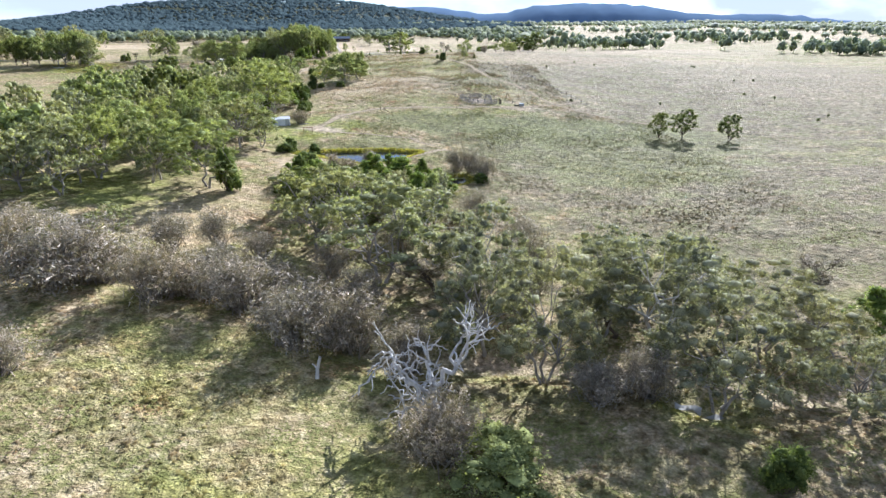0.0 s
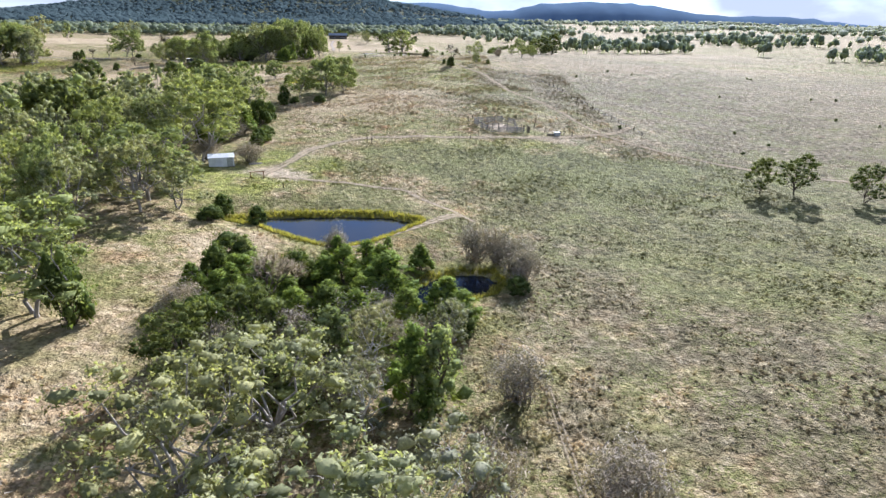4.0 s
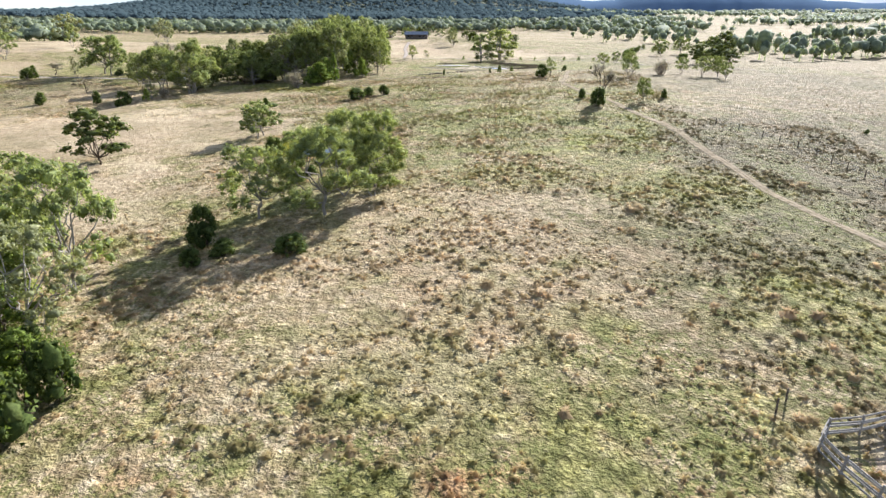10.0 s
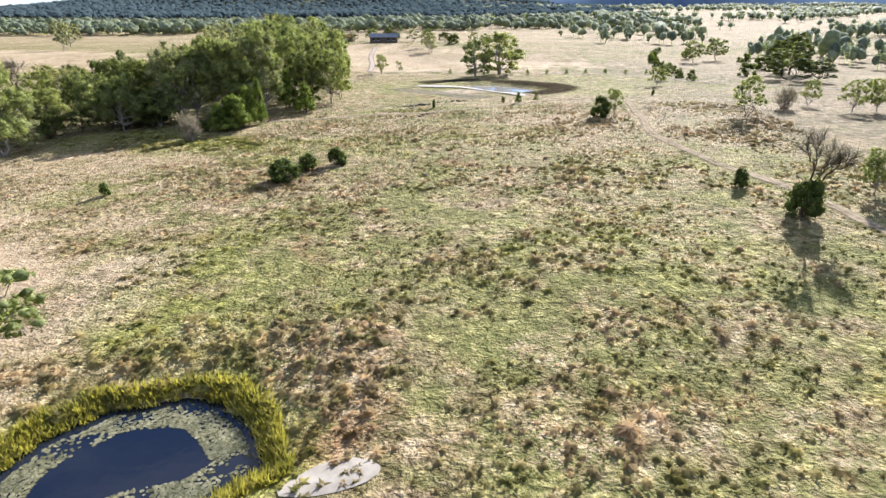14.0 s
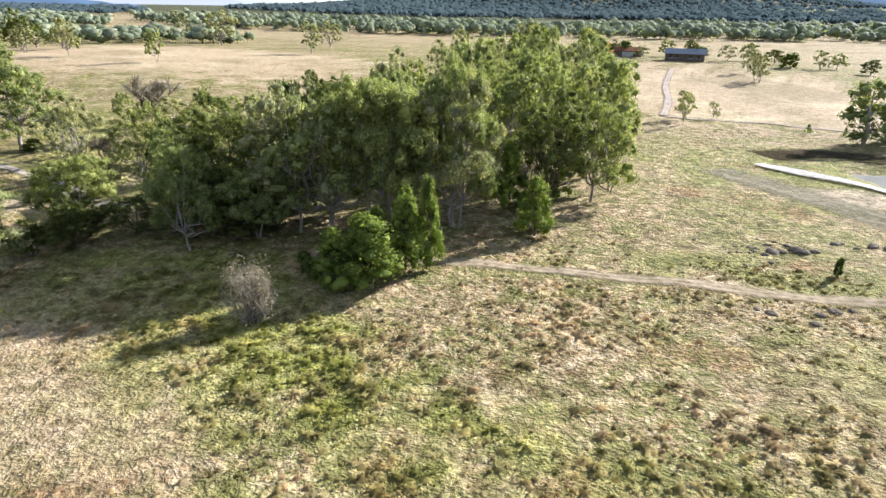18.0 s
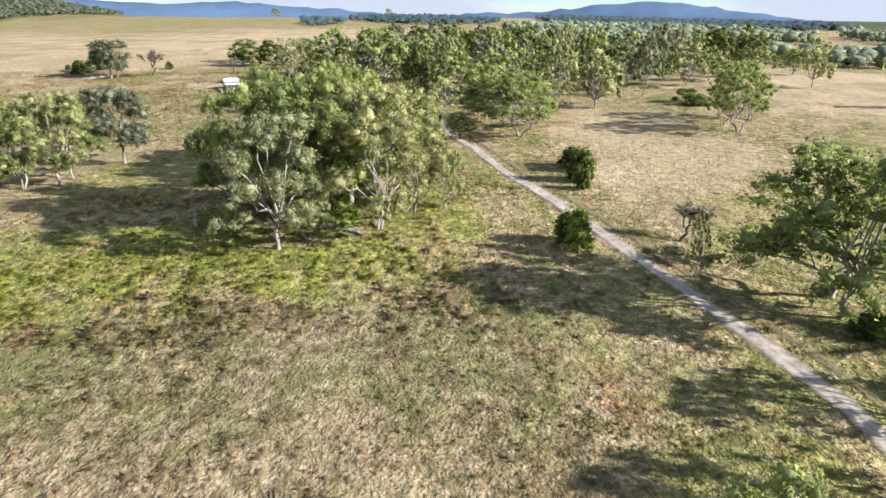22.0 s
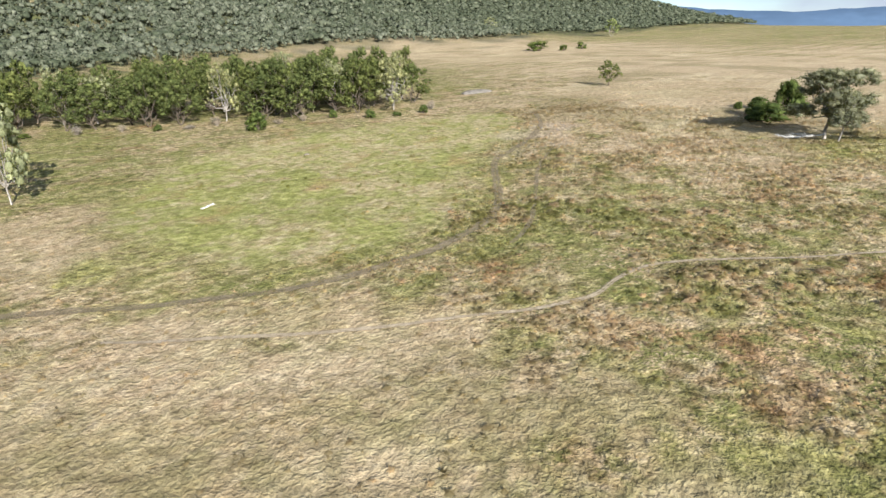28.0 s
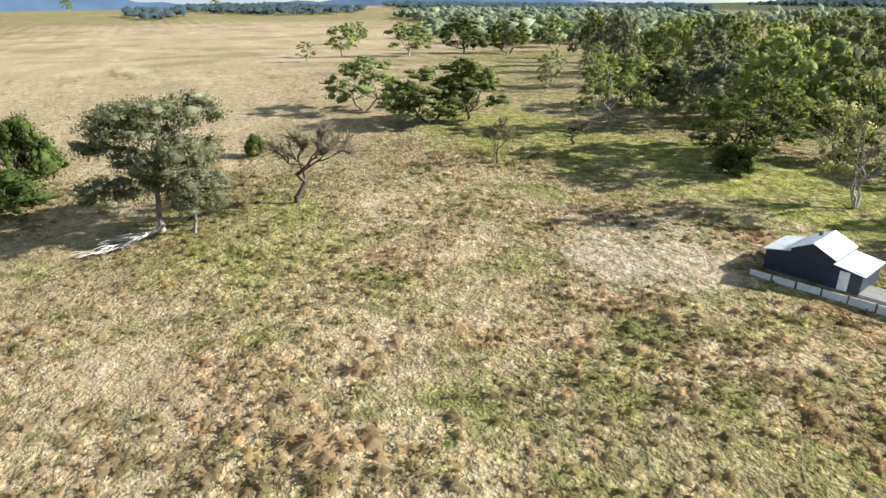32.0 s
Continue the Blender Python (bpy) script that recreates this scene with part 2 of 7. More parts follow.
def leaf_material(name, a, c, d, through_light=0.38):
    """a, c, d: shaded, usual and fresh leaf colours."""
    m, nt, b, out = material(name)
    r = island(nt)
    col = ramp(nt, r, [(0.0, a), (0.5, c), (1.0, d)])
    clump = noise_node(nt, 0.55, 2, 0.5, place_vec(nt))
    col = mix(nt, 0.8, col, ramp(nt, clump, [(0.35, (0.62, 0.65, 0.62)), (0.65, (1.2, 1.18, 1.1))]), "MULTIPLY")
    col = mix(nt, 0.6, col, ramp(nt, thing_random(nt), [(0.0, (0.80, 0.84, 0.85)), (0.5, (1.0, 1.0, 1.0)), (1.0, (1.14, 1.08, 0.9))]), "MULTIPLY")
    # shade in the gaps between leaves, put into the colour as dark pits
    spray = noise_node(nt, 5.5, 3, 0.7, place_vec(nt))
    col = mix(nt, 0.85, col, ramp(nt, spray, [(0.36, (0.72, 0.73, 0.72)), (0.5, (0.97, 0.97, 0.97)), (0.64, (1.15, 1.13, 1.08))]), "MULTIPLY")
    bump(nt, b, spray, 0.5, 0.2)
    nt.links.new(col, b.inputs["Base Color"])
    b.inputs["Roughness"].default_value = 0.7
    b.inputs["Specular IOR Level"].default_value = 0.03
    tr = nt.nodes.new("ShaderNodeBsdfTranslucent")
    nt.links.new(mix(nt, 1.0, col, (1.5, 1.55, 0.72), "MULTIPLY"), tr.inputs[0])
    ms = nt.nodes.new("ShaderNodeMixShader")
    ms.inputs[0].default_value = through_light
    nt.links.new(b.outputs[0], ms.inputs[1])
    nt.links.new(tr.outputs[0], ms.inputs[2])
    nt.links.new(ms.outputs[0], out.inputs[0])
    return m


def plain_material(name, dark, light, scale=3.0, rough=0.8, metal=0.0, relief=0.3, stretch=None):
    m, nt, b, _ = material(name)
    tc = nt.nodes.new("ShaderNodeTexCoord")
    v = tc.outputs["Object"]
    if stretch:
        mp = nt.nodes.new("ShaderNodeMapping")
        mp.inputs["Scale"].default_value = stretch
        nt.links.new(v, mp.inputs["Vector"])
        v = mp.outputs[0]
    n1 = noise_node(nt, scale, 5, 0.6, v)
    n2 = noise_node(nt, scale * 0.23, 3, 0.5, v)
    col = ramp(nt, n1, [(0.3, dark), (0.7, light)])
    col = mix(nt, 0.5, col, ramp(nt, n2, [(0.3, (0.72, 0.72, 0.72)), (0.7, (1.15, 1.15, 1.15))]), "MULTIPLY")
    col = mix(nt, 0.5, col, ramp(nt, thing_random(nt), [(0.0, (0.82, 0.82, 0.82)), (1.0, (1.15, 1.15, 1.15))]), "MULTIPLY")
    nt.links.new(col, b.inputs["Base Color"])
    b.inputs["Roughness"].default_value, b.inputs["Metallic"].default_value = rough, metal
    b.inputs["Specular IOR Level"].default_value = 0.5 if rough < 0.6 else 0.0
    if relief:
        bump(nt, b, n1, relief, 0.03)
    return m


def water_material(name, colour, rough=0.04):
    m, nt, b, _ = material(name)
    vec = place_vec(nt)
    b.inputs["Base Color"].default_value = (*colour, 1)
    b.inputs["Roughness"].default_value = rough
    b.inputs["IOR"].default_value = 1.33
    b.inputs["Specular IOR Level"].default_value = 0.6
    bump(nt, b, noise_node(nt, 1.4, 3, 0.5, vec), 0.1, 0.06)
    return m


def track_material(name, dark, light, fill):
    """Bare wheel ruts in grass: what lies between and beside the ruts lets the turf through."""
    m, nt, b, out = material(name)
    vec = place_vec(nt)
    n = noise_node(nt, 1.1, 5, 0.65, vec)
    n2 = noise_node(nt, 0.25, 3, 0.6, vec)
    col = ramp(nt, n, [(0.3, dark), (0.7, light)])
    nt.links.new(col, b.inputs["Base Color"])
    b.inputs["Roughness"].default_value = 0.95
    b.inputs["Specular IOR Level"].default_value = 0.0
    bump(nt, b, n, 0.5, 0.15)
    wear = attribute(nt, "wear")
    s = nt.nodes.new("ShaderNodeMath")
    s.operation = "ADD"
    nt.links.new(wear, s.inputs[0])
    nt.links.new(mix(nt, 0.5, n, n2), s.inputs[1])
    t = nt.nodes.new("ShaderNodeBsdfTransparent")
    ms = nt.nodes.new("ShaderNodeMixShader")
    half = nt.nodes.new("ShaderNodeMath")
    half.operation = "MULTIPLY"
    half.inputs[1].default_value = 0.5
    nt.links.new(s.outputs[0], half.inputs[0])
    nt.links.new(grey(nt, half.outputs[0], fill, fill + 0.3), ms.inputs[0])
    nt.links.new(t.outputs[0], ms.inputs[1])
    nt.links.new(b.outputs[0], ms.inputs[2])
    nt.links.new(ms.outputs[0], out.inputs[0])
    return m


M_GROUND = ground_material()
M_TUSSOCK = tussock_material()
M_LEAF_GUM = leaf_material("gum_leaves", (0.17, 0.195, 0.08), (0.295, 0.325, 0.135), (0.43, 0.445, 0.185))
M_LEAF_GREY = leaf_material("grey_gum_leaves", (0.20, 0.205, 0.11), (0.34, 0.34, 0.19), (0.48, 0.47, 0.285))
M_LEAF_CREEK = leaf_material("creek_gum_leaves", (0.185, 0.18, 0.125), (0.305, 0.295, 0.205), (0.43, 0.415, 0.30))
M_LEAF_BLUE = leaf_material("blue_gum_leaves", (0.125, 0.128, 0.09), (0.215, 0.218, 0.155), (0.315, 0.318, 0.235))
M_LEAF_DARK = leaf_material("dark_leaves", (0.078, 0.095, 0.034), (0.15, 0.172, 0.06), (0.245, 0.265, 0.096))
M_LEAF_YOUNG = leaf_material("young_leaves", (0.110, 0.149, 0.031), (0.209, 0.265, 0.060), (0.342, 0.397, 0.098))
M_LEAF_BUSH = leaf_material("bush_leaves", (0.062, 0.083, 0.026), (0.114, 0.146, 0.042), (0.198, 0.229, 0.073))
M_LEAF_ORANGE = leaf_material("autumn_leaves", (0.40, 0.17, 0.02), (0.55, 0.26, 0.03), (0.65, 0.36, 0.05))
M_TWIG = leaf_material("grey_twigs", (0.22, 0.18, 0.145), (0.35, 0.295, 0.245), (0.49, 0.425, 0.365), 0.15)
# blue haze of the distance is put into this leaf colour
M_LEAF_HAZE = plain_material("haze_blue_leaves", (0.062, 0.088, 0.09), (0.098, 0.128, 0.128), 0.02, 1.0, 0, 0)
# greyer and lighter than the hillside leaves: haze put into the colour
M_LEAF_VALLEY = leaf_material("valley_leaves", (0.17, 0.20, 0.14), (0.28, 0.31, 0.22), (0.40, 0.42, 0.30), 0.38)
M_LEAF_HILL_PALE = leaf_material("grey_hillside_leaves", (0.085, 0.094, 0.062), (0.145, 0.152, 0.105), (0.22, 0.222, 0.16), 0.2)
M_LEAF_HILL = leaf_material("hillside_leaves", (0.065, 0.075, 0.046), (0.115, 0.125, 0.08), (0.18, 0.185, 0.125), 0.2)
M_BARK = plain_material("gum_bark", (0.20, 0.17, 0.135), (0.44, 0.40, 0.34), 2.0, 0.9, 0, 0.4, (1, 1, 0.25))
M_BARK_DARK = plain_material("dark_bark", (0.07, 0.055, 0.04), (0.17, 0.135, 0.10), 3.0, 0.95, 0, 0.5, (1, 1, 0.25))
M_DEADWOOD = plain_material("bleached_deadwood", (0.42, 0.39, 0.34), (0.66, 0.63, 0.57), 2.5, 0.85, 0, 0.4, (1, 1, 0.3))
M_WATER = water_material("dam_water", (0.007, 0.011, 0.022), 0.03)
# blue of the reflected sky is put into the water's base colour
M_WATER_SKY = water_material("sky_blue_water", (0.03, 0.06, 0.13), 0.1)
M_WATER_PALE = water_material("shallow_water", (0.30, 0.29, 0.26), 0.06)
M_MUD = plain_material("dried_mud", (0.12, 0.105, 0.085), (0.25, 0.22, 0.18), 0.6, 0.9, 0, 0.4)
M_BANK = plain_material("pale_bank_earth", (0.27, 0.235, 0.18), (0.43, 0.385, 0.31), 0.8, 0.95, 0, 0.4)
M_PALE_CLAY = track_material("bleached_clay", (0.52, 0.47, 0.41), (0.70, 0.65, 0.58), 0.42)
M_WET_MUD = track_material("wet_mud", (0.028, 0.022, 0.014), (0.085, 0.07, 0.042), 0.40)
M_DRY_MUD = track_material("grey_mud", (0.19, 0.17, 0.115), (0.32, 0.29, 0.205), 0.5)
M_TRACK = track_material("farm_track_dirt", (0.30, 0.235, 0.15), (0.47, 0.385, 0.265), 0.47)
M_RUT = track_material("damp_rut_soil", (0.17, 0.135, 0.085), (0.30, 0.24, 0.155), 0.52)
M_ROAD = track_material("gravel_road", (0.33, 0.28, 0.22), (0.50, 0.43, 0.35), 0.40)
M_TIMBER = plain_material("grey_weathered_timber", (0.22, 0.20, 0.175), (0.46, 0.43, 0.38), 6.0, 0.85, 0, 0.4, (1, 6, 6))
M_POST = plain_material("dark_post_timber", (0.075, 0.06, 0.05), (0.20, 0.165, 0.13), 5.0, 0.9, 0, 0.4)
M_WHITE = plain_material("white_painted_steel", (0.62, 0.63, 0.62), (0.80, 0.80, 0.79), 1.2, 0.45, 0, 0.05)
M_NAVY = plain_material("dark_blue_steel", (0.018, 0.026, 0.045), (0.032, 0.045, 0.075), 1.5, 0.5, 0, 0.05)
M_GREYSTEEL = plain_material("grey_steel", (0.30, 0.32, 0.34), (0.48, 0.50, 0.52), 2.0, 0.4, 0.6, 0.05)
M_SLATE = plain_material("slate_grey_roof", (0.13, 0.15, 0.18), (0.22, 0.245, 0.28), 2.0, 0.7, 0, 0.05)
M_RUST = plain_material("rusty_steel", (0.16, 0.07, 0.035), (0.30, 0.15, 0.08), 5.0, 0.8, 0.3, 0.2)
M_STONE = plain_material("granite_boulder", (0.115, 0.095, 0.068), (0.30, 0.255, 0.19), 2.5, 0.9, 0, 0.5)
M_DARKGLASS = plain_material("dark_window_glass", (0.01, 0.012, 0.014), (0.03, 0.033, 0.036), 1.0, 0.08, 0, 0)

# ---- the lie of the land ----
LAND = 1.6
RISES = [
    (0, 50, 55, -9.82),
    (0, 150, 55, -4.22),
    (-60, 190, 50, -0.25),
    (70, 220, 70, -8.67),
    (20, 250, 45, 4.53),
    (0, 330, 60, 2.87),
    (0, 400, 55, 3.43),
    (-95, 350, 50, 0.56),
    (-70, 500, 70, 0.60),
    (50, 470, 80, 4.12),
    (-120, 620, 110, 1.28),
    (-120, 430, 55, 0.41),
    (-220, 400, 70, 0.53),
    (-330, 560, 120, 7.83),
    (-290, 200, 70, -1.87),
    (-400, 300, 90, 0.18),
    (-400, 180, 80, 1.19),
    (-560, 330, 140, 6.93),
    (-700, 40, 160, 1.94),
    (-110, 690, 60, 6.0),
]
# further off: x, y, radius, rise of the wooded ranges and far downs
FAR_RISES = [
    (-1200, 2500, 260, 38), (-800, 2600, 400, 68), (-350, 2700, 300, 42), (300, 3000, 600, 5), (-1550, -660, 200, 66), (-1900, -600, 180, 55), (-280, -640, 200, 125), (-620, -720, 210, 135), (-950, -770, 210, 110), (-1250, -820, 200, 75), (-1550, -870, 200, 45), (-1900, 500, 600, 12),
]
# ponds: water level, corners of the waterline
POND_BIG = (-6.05, [(-42, 168.2), (-35.4, 170.8), (-27, 171.7), (-20.5, 172.5), (-13.6, 171.8), (-8.7, 168.8), (-11.9, 163.5), (-16.5, 157.9), (-20.3, 155.2), (-25.3, 157.6), (-31, 161.7), (-36.5, 166.2)])
POND_SMALL = (-8.3, [(-9.1, 140.9), (-8.2, 144), (-5.2, 148.4), (-1.2, 150.8), (3.2, 150.6), (4.9, 147.5), (3.3, 143.8), (-0.1, 141.2), (-4.3, 139.2), (-7.2, 138.4)])
POND_REED = (3.6, [(-67.4, 313), (-68, 318.2), (-66.6, 322.3), (-64.3, 324.9), (-59.7, 326.7), (-56.5, 326.5), (-54.2, 324.5), (-52, 321.8), (-51, 319.4), (-53.5, 316.4), (-58, 313.6), (-62, 311.8)])
POND_PALE = (4.9, [(-53.5, 500.5), (-47, 503.5), (-41.8, 504), (-33.7, 499), (-27.9, 490.8), (-31.4, 485), (-36.4, 480.5), (-45.1, 489.5)])
POND_WEST = (0.55, [(-238, 165), (-255, 166), (-270, 176), (-276.5, 192), (-270, 203), (-258, 211), (-247, 210), (-236, 196), (-230, 180)])
POND_CREEK = (-8.9, [(22.2, 55.6), (24.5, 55.2), (27.0, 53.4), (27.6, 51.6), (25.2, 52.2), (22.8, 53.8)])
PONDS = {"POND_CREEK": POND_CREEK, "POND_BIG": POND_BIG, "POND_SMALL": POND_SMALL, "POND_REED": POND_REED, "POND_PALE": POND_PALE, "POND_WEST": POND_WEST}
CREEK_EAST = [(-70, 92), (-45, 84), (-25, 82), (-8, 66), (8, 66), (22, 60), (34, 55), (50, 57), (80, 66), (120, 60)]
CREEK_WEST = [(-150, 340), (-141, 380), (-137, 390), (-135, 399), (-139, 412), (-146, 417), (-155, 436), (-170, 470), (-190, 520)]


def seg_distance(x, y, line, closed=False):
    pts = line + line[:1] if closed else line
    best = np.full(np.shape(x), 1e9)
    for (ax, ay), (bx, by) in zip(pts[:-1], pts[1:]):
        dx, dy = bx - ax, by - ay
        t = np.clip(((x - ax) * dx + (y - ay) * dy) / (dx * dx + dy * dy), 0, 1)
        best = np.minimum(best, np.hypot(x - ax - t * dx, y - ay - t * dy))
    return best


def within(x, y, poly):
    inside = np.zeros(np.shape(x), bool)
    for (ax, ay), (bx, by) in zip(poly, poly[1:] + poly[:1]):
        if ay != by:
            inside ^= ((ay > y) != (by > y)) & (x < (bx - ax) * (y - ay) / (by - ay) + ax)
    return inside


def shore(x, y, poly):
    """Metres from the waterline, negative on the water."""
    d = seg_distance(x, y, poly, True)
    return np.where(within(x, y, poly), -d, d) + 0.5 * np.sin(x * 0.9 + y * 0.4) * np.cos(y * 0.8) * 0.6


def smooth(v, lo, hi):
    t = np.clip((v - lo) / (hi - lo), 0, 1)
    return t * t * (3 - 2 * t)


def land(x, y):
    """Height of the ground."""
    x, y = np.asarray(x, float), np.asarray(y, float)
    z = np.full(x.shape, LAND)
    for a, b, s, h in RISES:
        z = z + h * np.exp(-((x - a) ** 2 + (y - b) ** 2) / (2 * s * s))
    beyond = smooth(np.hypot(x + 150, y - 300), 480, 800)
    for a, b, s, h in FAR_RISES:
        z = z + beyond * h * np.exp(-((x - a) ** 2 + (y - b) ** 2) / (2 * s * s))
    far = smooth(np.hypot(x + 150, y - 300), 500, 1800)
    z = z + far * (9 + 5 * np.sin(x * 0.004 + 1) * np.cos(y * 0.0035))
    z = z + 0.16 * np.sin(x * 0.21 + 0.6 * np.sin(y * 0.13)) * np.sin(y * 0.17 + 0.8 * np.sin(x * 0.11)) + 0.10 * np.sin(x * 0.53 + y * 0.31) * np.cos(y * 0.47)
    for line, deep, wide in ((CREEK_EAST, 1.8, 4.0), (CREEK_WEST, 1.5, 2.6)):
        d = seg_distance(x, y, line)
        z = z - deep * np.exp(-(d / wide) ** 2)
    for level, poly in PONDS.values():
        near = (x > -330) & (x < 60)
        d = np.where(near, shore(x, y, poly), 99.0)
        bank = level + 0.18 * np.maximum(d, 0) + 0.35 * smooth(d, 0, 1.2)
        z = np.where(d < 12, bank + (z - bank) * smooth(d, 1.0, 12), z)
        z = np.where(d < 0, level - 0.12 - 0.5 * smooth(-d, 0, 4), z)
    return z


def land_at(x, y):
    return float(land(np.array([x]), np.array([y]))[0])


def wobble(x, y, k=1.0):
    return 0.5 * np.sin(x * 0.37 * k + 1.3 * np.sin(y * 0.29 * k)) + 0.5 * np.sin(y * 0.43 * k + 1.1 * np.sin(x * 0.31 * k + 2.0))


# lush patches: x, y, radius along x, radius along y, strength
LUSH_SOUTH = [
    (-48, 185, 14, 11, 1.0), (-36, 199, 11, 9, 0.9), (-45, 204, 6, 6, 1.0), (-12, 163, 4, 14, 0.2), (0, 212, 26, 12, 0.55), (18, 225, 12, 5, 0.6),
    (45, 150, 18, 16, 0.2), (-5, 322, 10, 22, 0.4), (0, 345, 8, 16, 0.3), (-63, 330, 9, 9, 0.35), (-6, 378, 20, 18, 0.4), (-24, 352, 16, 14, 0.35),
    (2, 300, 16, 10, 0.35), (-40, 408, 16, 8, 0.4),
]
LUSH_MIDDLE = [
    (-11, 324, 4.5, 6, 0.8), (-17, 317, 4, 3, 0.6), (-9, 305, 6, 8, 0.35), (-20, 301, 5, 7, 0.35),
    (-66, 338, 8, 10, 0.6), (-69, 352, 7, 9, 0.45), (-8, 520, 24, 16, 0.45), (-10, 478, 16, 16, 0.4), (-66, 398, 18, 10, 0.35), (14, 262, 14, 9, 0.35), (-20, 300, 12, 8, 0.3), (-100, 407, 16, 9, 0.7), (-82, 405, 14, 5, 0.5), (-118, 412, 12, 12, 0.5),
    (-213, 365, 15, 19, 1.0), (-209, 388, 10, 14, 1.0), (-224, 402, 14, 9, 0.9), (-252, 356, 20, 12, 0.6), (-262, 335, 16, 12, 0.25), (-320, 236, 34, 28, 0.75),
    (-350, 226, 28, 20, 0.75), (-296, 250, 20, 20, 0.65),
]
LUSH_WEST = [
    (-372, 222, 18, 14, 0.6), (-405, 300, 18, 10, 0.5), (-395, 365, 36, 12, 0.9), (-440, 350, 30, 16, 0.8), (-25, 60, 22, 10, 0.35), (-12, 40, 14, 12, 0.5),
    (-72, 118, 18, 12, 0.8), (-60, 500, 30, 20, 0.4), (-20, 500, 24, 26, 0.4), (-210, 450, 20, 14, 0.6), (-170, 440, 16, 14, 0.6),
]
LUSH = LUSH_SOUTH + LUSH_MIDDLE + LUSH_WEST
# pale dry paddocks
MOWN = [(-287, 263), (-292, 266), (-297, 269.7), (-304, 271), (-313, 272), (-323, 270), (-333, 265.5), (-345, 255), (-359, 243), (-376, 241), (-404, 221), (-407, 201), (-379, 191), (-357, 183), (-331, 180), (-305, 192), (-280, 225)]
DRY = [
    (-250, 350, 30, 26, 0.4), (-232, 442, 26, 14, 0.75), (-262, 450, 34, 18, 0.75), (-290, 452, 30, 18, 0.6), (-112, 395, 20, 16, 0.5), (-262, 292, 42, 40, 0.7), (-285, 235, 20, 26, 0.7), (-330, 250, 40, 20, 0.2), (-330, 560, 130, 70, 0.9), (-120, 330, 45, 40, 0.9), (-146, 380, 26, 25, 0.55), (-100, 280, 30, 30, 0.8), (-480, 260, 110, 100, 0.75), (-650, 200, 160, 160, 0.9), (-900, 350, 260, 260, 0.9), (-640, 330, 120, 90, 0.8), (-760, -60, 260, 220, 0.8),
    (40, 420, 90, 70, 0.35), (-90, 600, 90, 60, 0.9), (130, 600, 120, 120, 0.4), (-30, 270, 25, 30, 0.5), (-162, 388, 20, 26, 0.3), (-270, 290, 40, 22, 0.45), (-50, 115, 14, 22, 0.5), (-36, 150, 8, 10, 0.8), (170, 330, 60, 120, 0.25),
]
BARE = [(-386, 236, 15, 6, 0.5), (-366, 246, 12, 5, 0.35), (10.5, 240, 5, 4, 0.9), (24, 241, 5, 3, 0.5), (-41, 192, 8, 4, 0.95), (-36, 209, 3, 6, 0.4), (24, 232, 8, 3, 0.5), (-52, 480, 14, 5, 0.8), (-383, 335, 9, 9, 0.75), (-156, 418, 6, 5, 0.6), (-75, 342, 6, 8, 0.3)]


# darker, duller ground colour, mostly on the eastern slope
DULL = [(100, 330, 75, 120, 0.8), (70, 430, 70, 60, 0.75), (180, 250, 90, 160, 0.9), (110, 560, 140, 90, 0.5), (-188, 388, 20, 28, 0.6), (42, 312, 45, 60, 0.85), (12, 272, 26, 26, 0.6), (-6, 288, 22, 20, 0.45), (70, 120, 60, 60, 0.9), (40, 160, 42, 55, 0.85), (90, 230, 55, 90, 0.8), (45, 290, 24, 40, 0.6), (30, 340, 22, 26, 0.6), (20, 190, 22, 20, 0.5), (-8, 40, 50, 26, 0.4), (0, 110, 24, 24, 0.4)]


# dark olive tussock below the yard track
COARSE = [(-19, 179, 11, 9, 0.75), (2, 207, 30, 15, 0.8), (30, 204, 46, 21, 0.95), (46, 166, 32, 30, 0.65), (22, 180, 24, 14, 0.6), (66, 196, 24, 30, 0.7)]


def patch(x, y, patches):
    v = np.zeros(np.shape(x))
    for a, b, rx, ry, s in patches:
        q = np.sqrt(((x - a) / rx) ** 2 + ((y - b) / ry) ** 2) + 0.3 * wobble(x, y) + 0.16 * wobble(x, y, 3.1)
        v = np.maximum(v, s * smooth(-q, -1.25, -0.65))
    return v


def mown_share(x, y):
    """Close-grazed green flat inside the curving bank."""
    d = np.where(within(x, y, MOWN), seg_distance(x, y, MOWN, True), 0.0)
    return smooth(d, 0.3, 9.0)


def covers(x, y):
    green, dry, bare = patch(x, y, LUSH), patch(x, y, DRY), patch(x, y, BARE)
    for level, poly in PONDS.values():
        near = (x > -330) & (x < 60)
        d = np.where(near, shore(x, y, poly), 99.0)
        if level != POND_PALE[0]:
            green = np.maximum(green, 0.8 * smooth(-d, -4.0, -1.5))
        bare = np.maximum(bare, 0.7 * smooth(-d, -0.7, 0.1))
    for line, wide in ((CREEK_EAST, 3.0), (CREEK_WEST, 1.8)):
        bare = np.maximum(bare, 0.6 * smooth(-seg_distance(x, y, line), -wide, -0.4 * wide))
    m = mown_share(x, y)
    green = np.maximum(green * (1 - 0.6 * m), 0.38 * m)
    dry = dry * (1 - m)
    dull = patch(x, y, DULL) * (1 - green)
    return green, np.maximum(dry, 0.5 * smooth(y, 620, 900)) * (1 - green) * (1 - far_north(x, y)), bare, dull


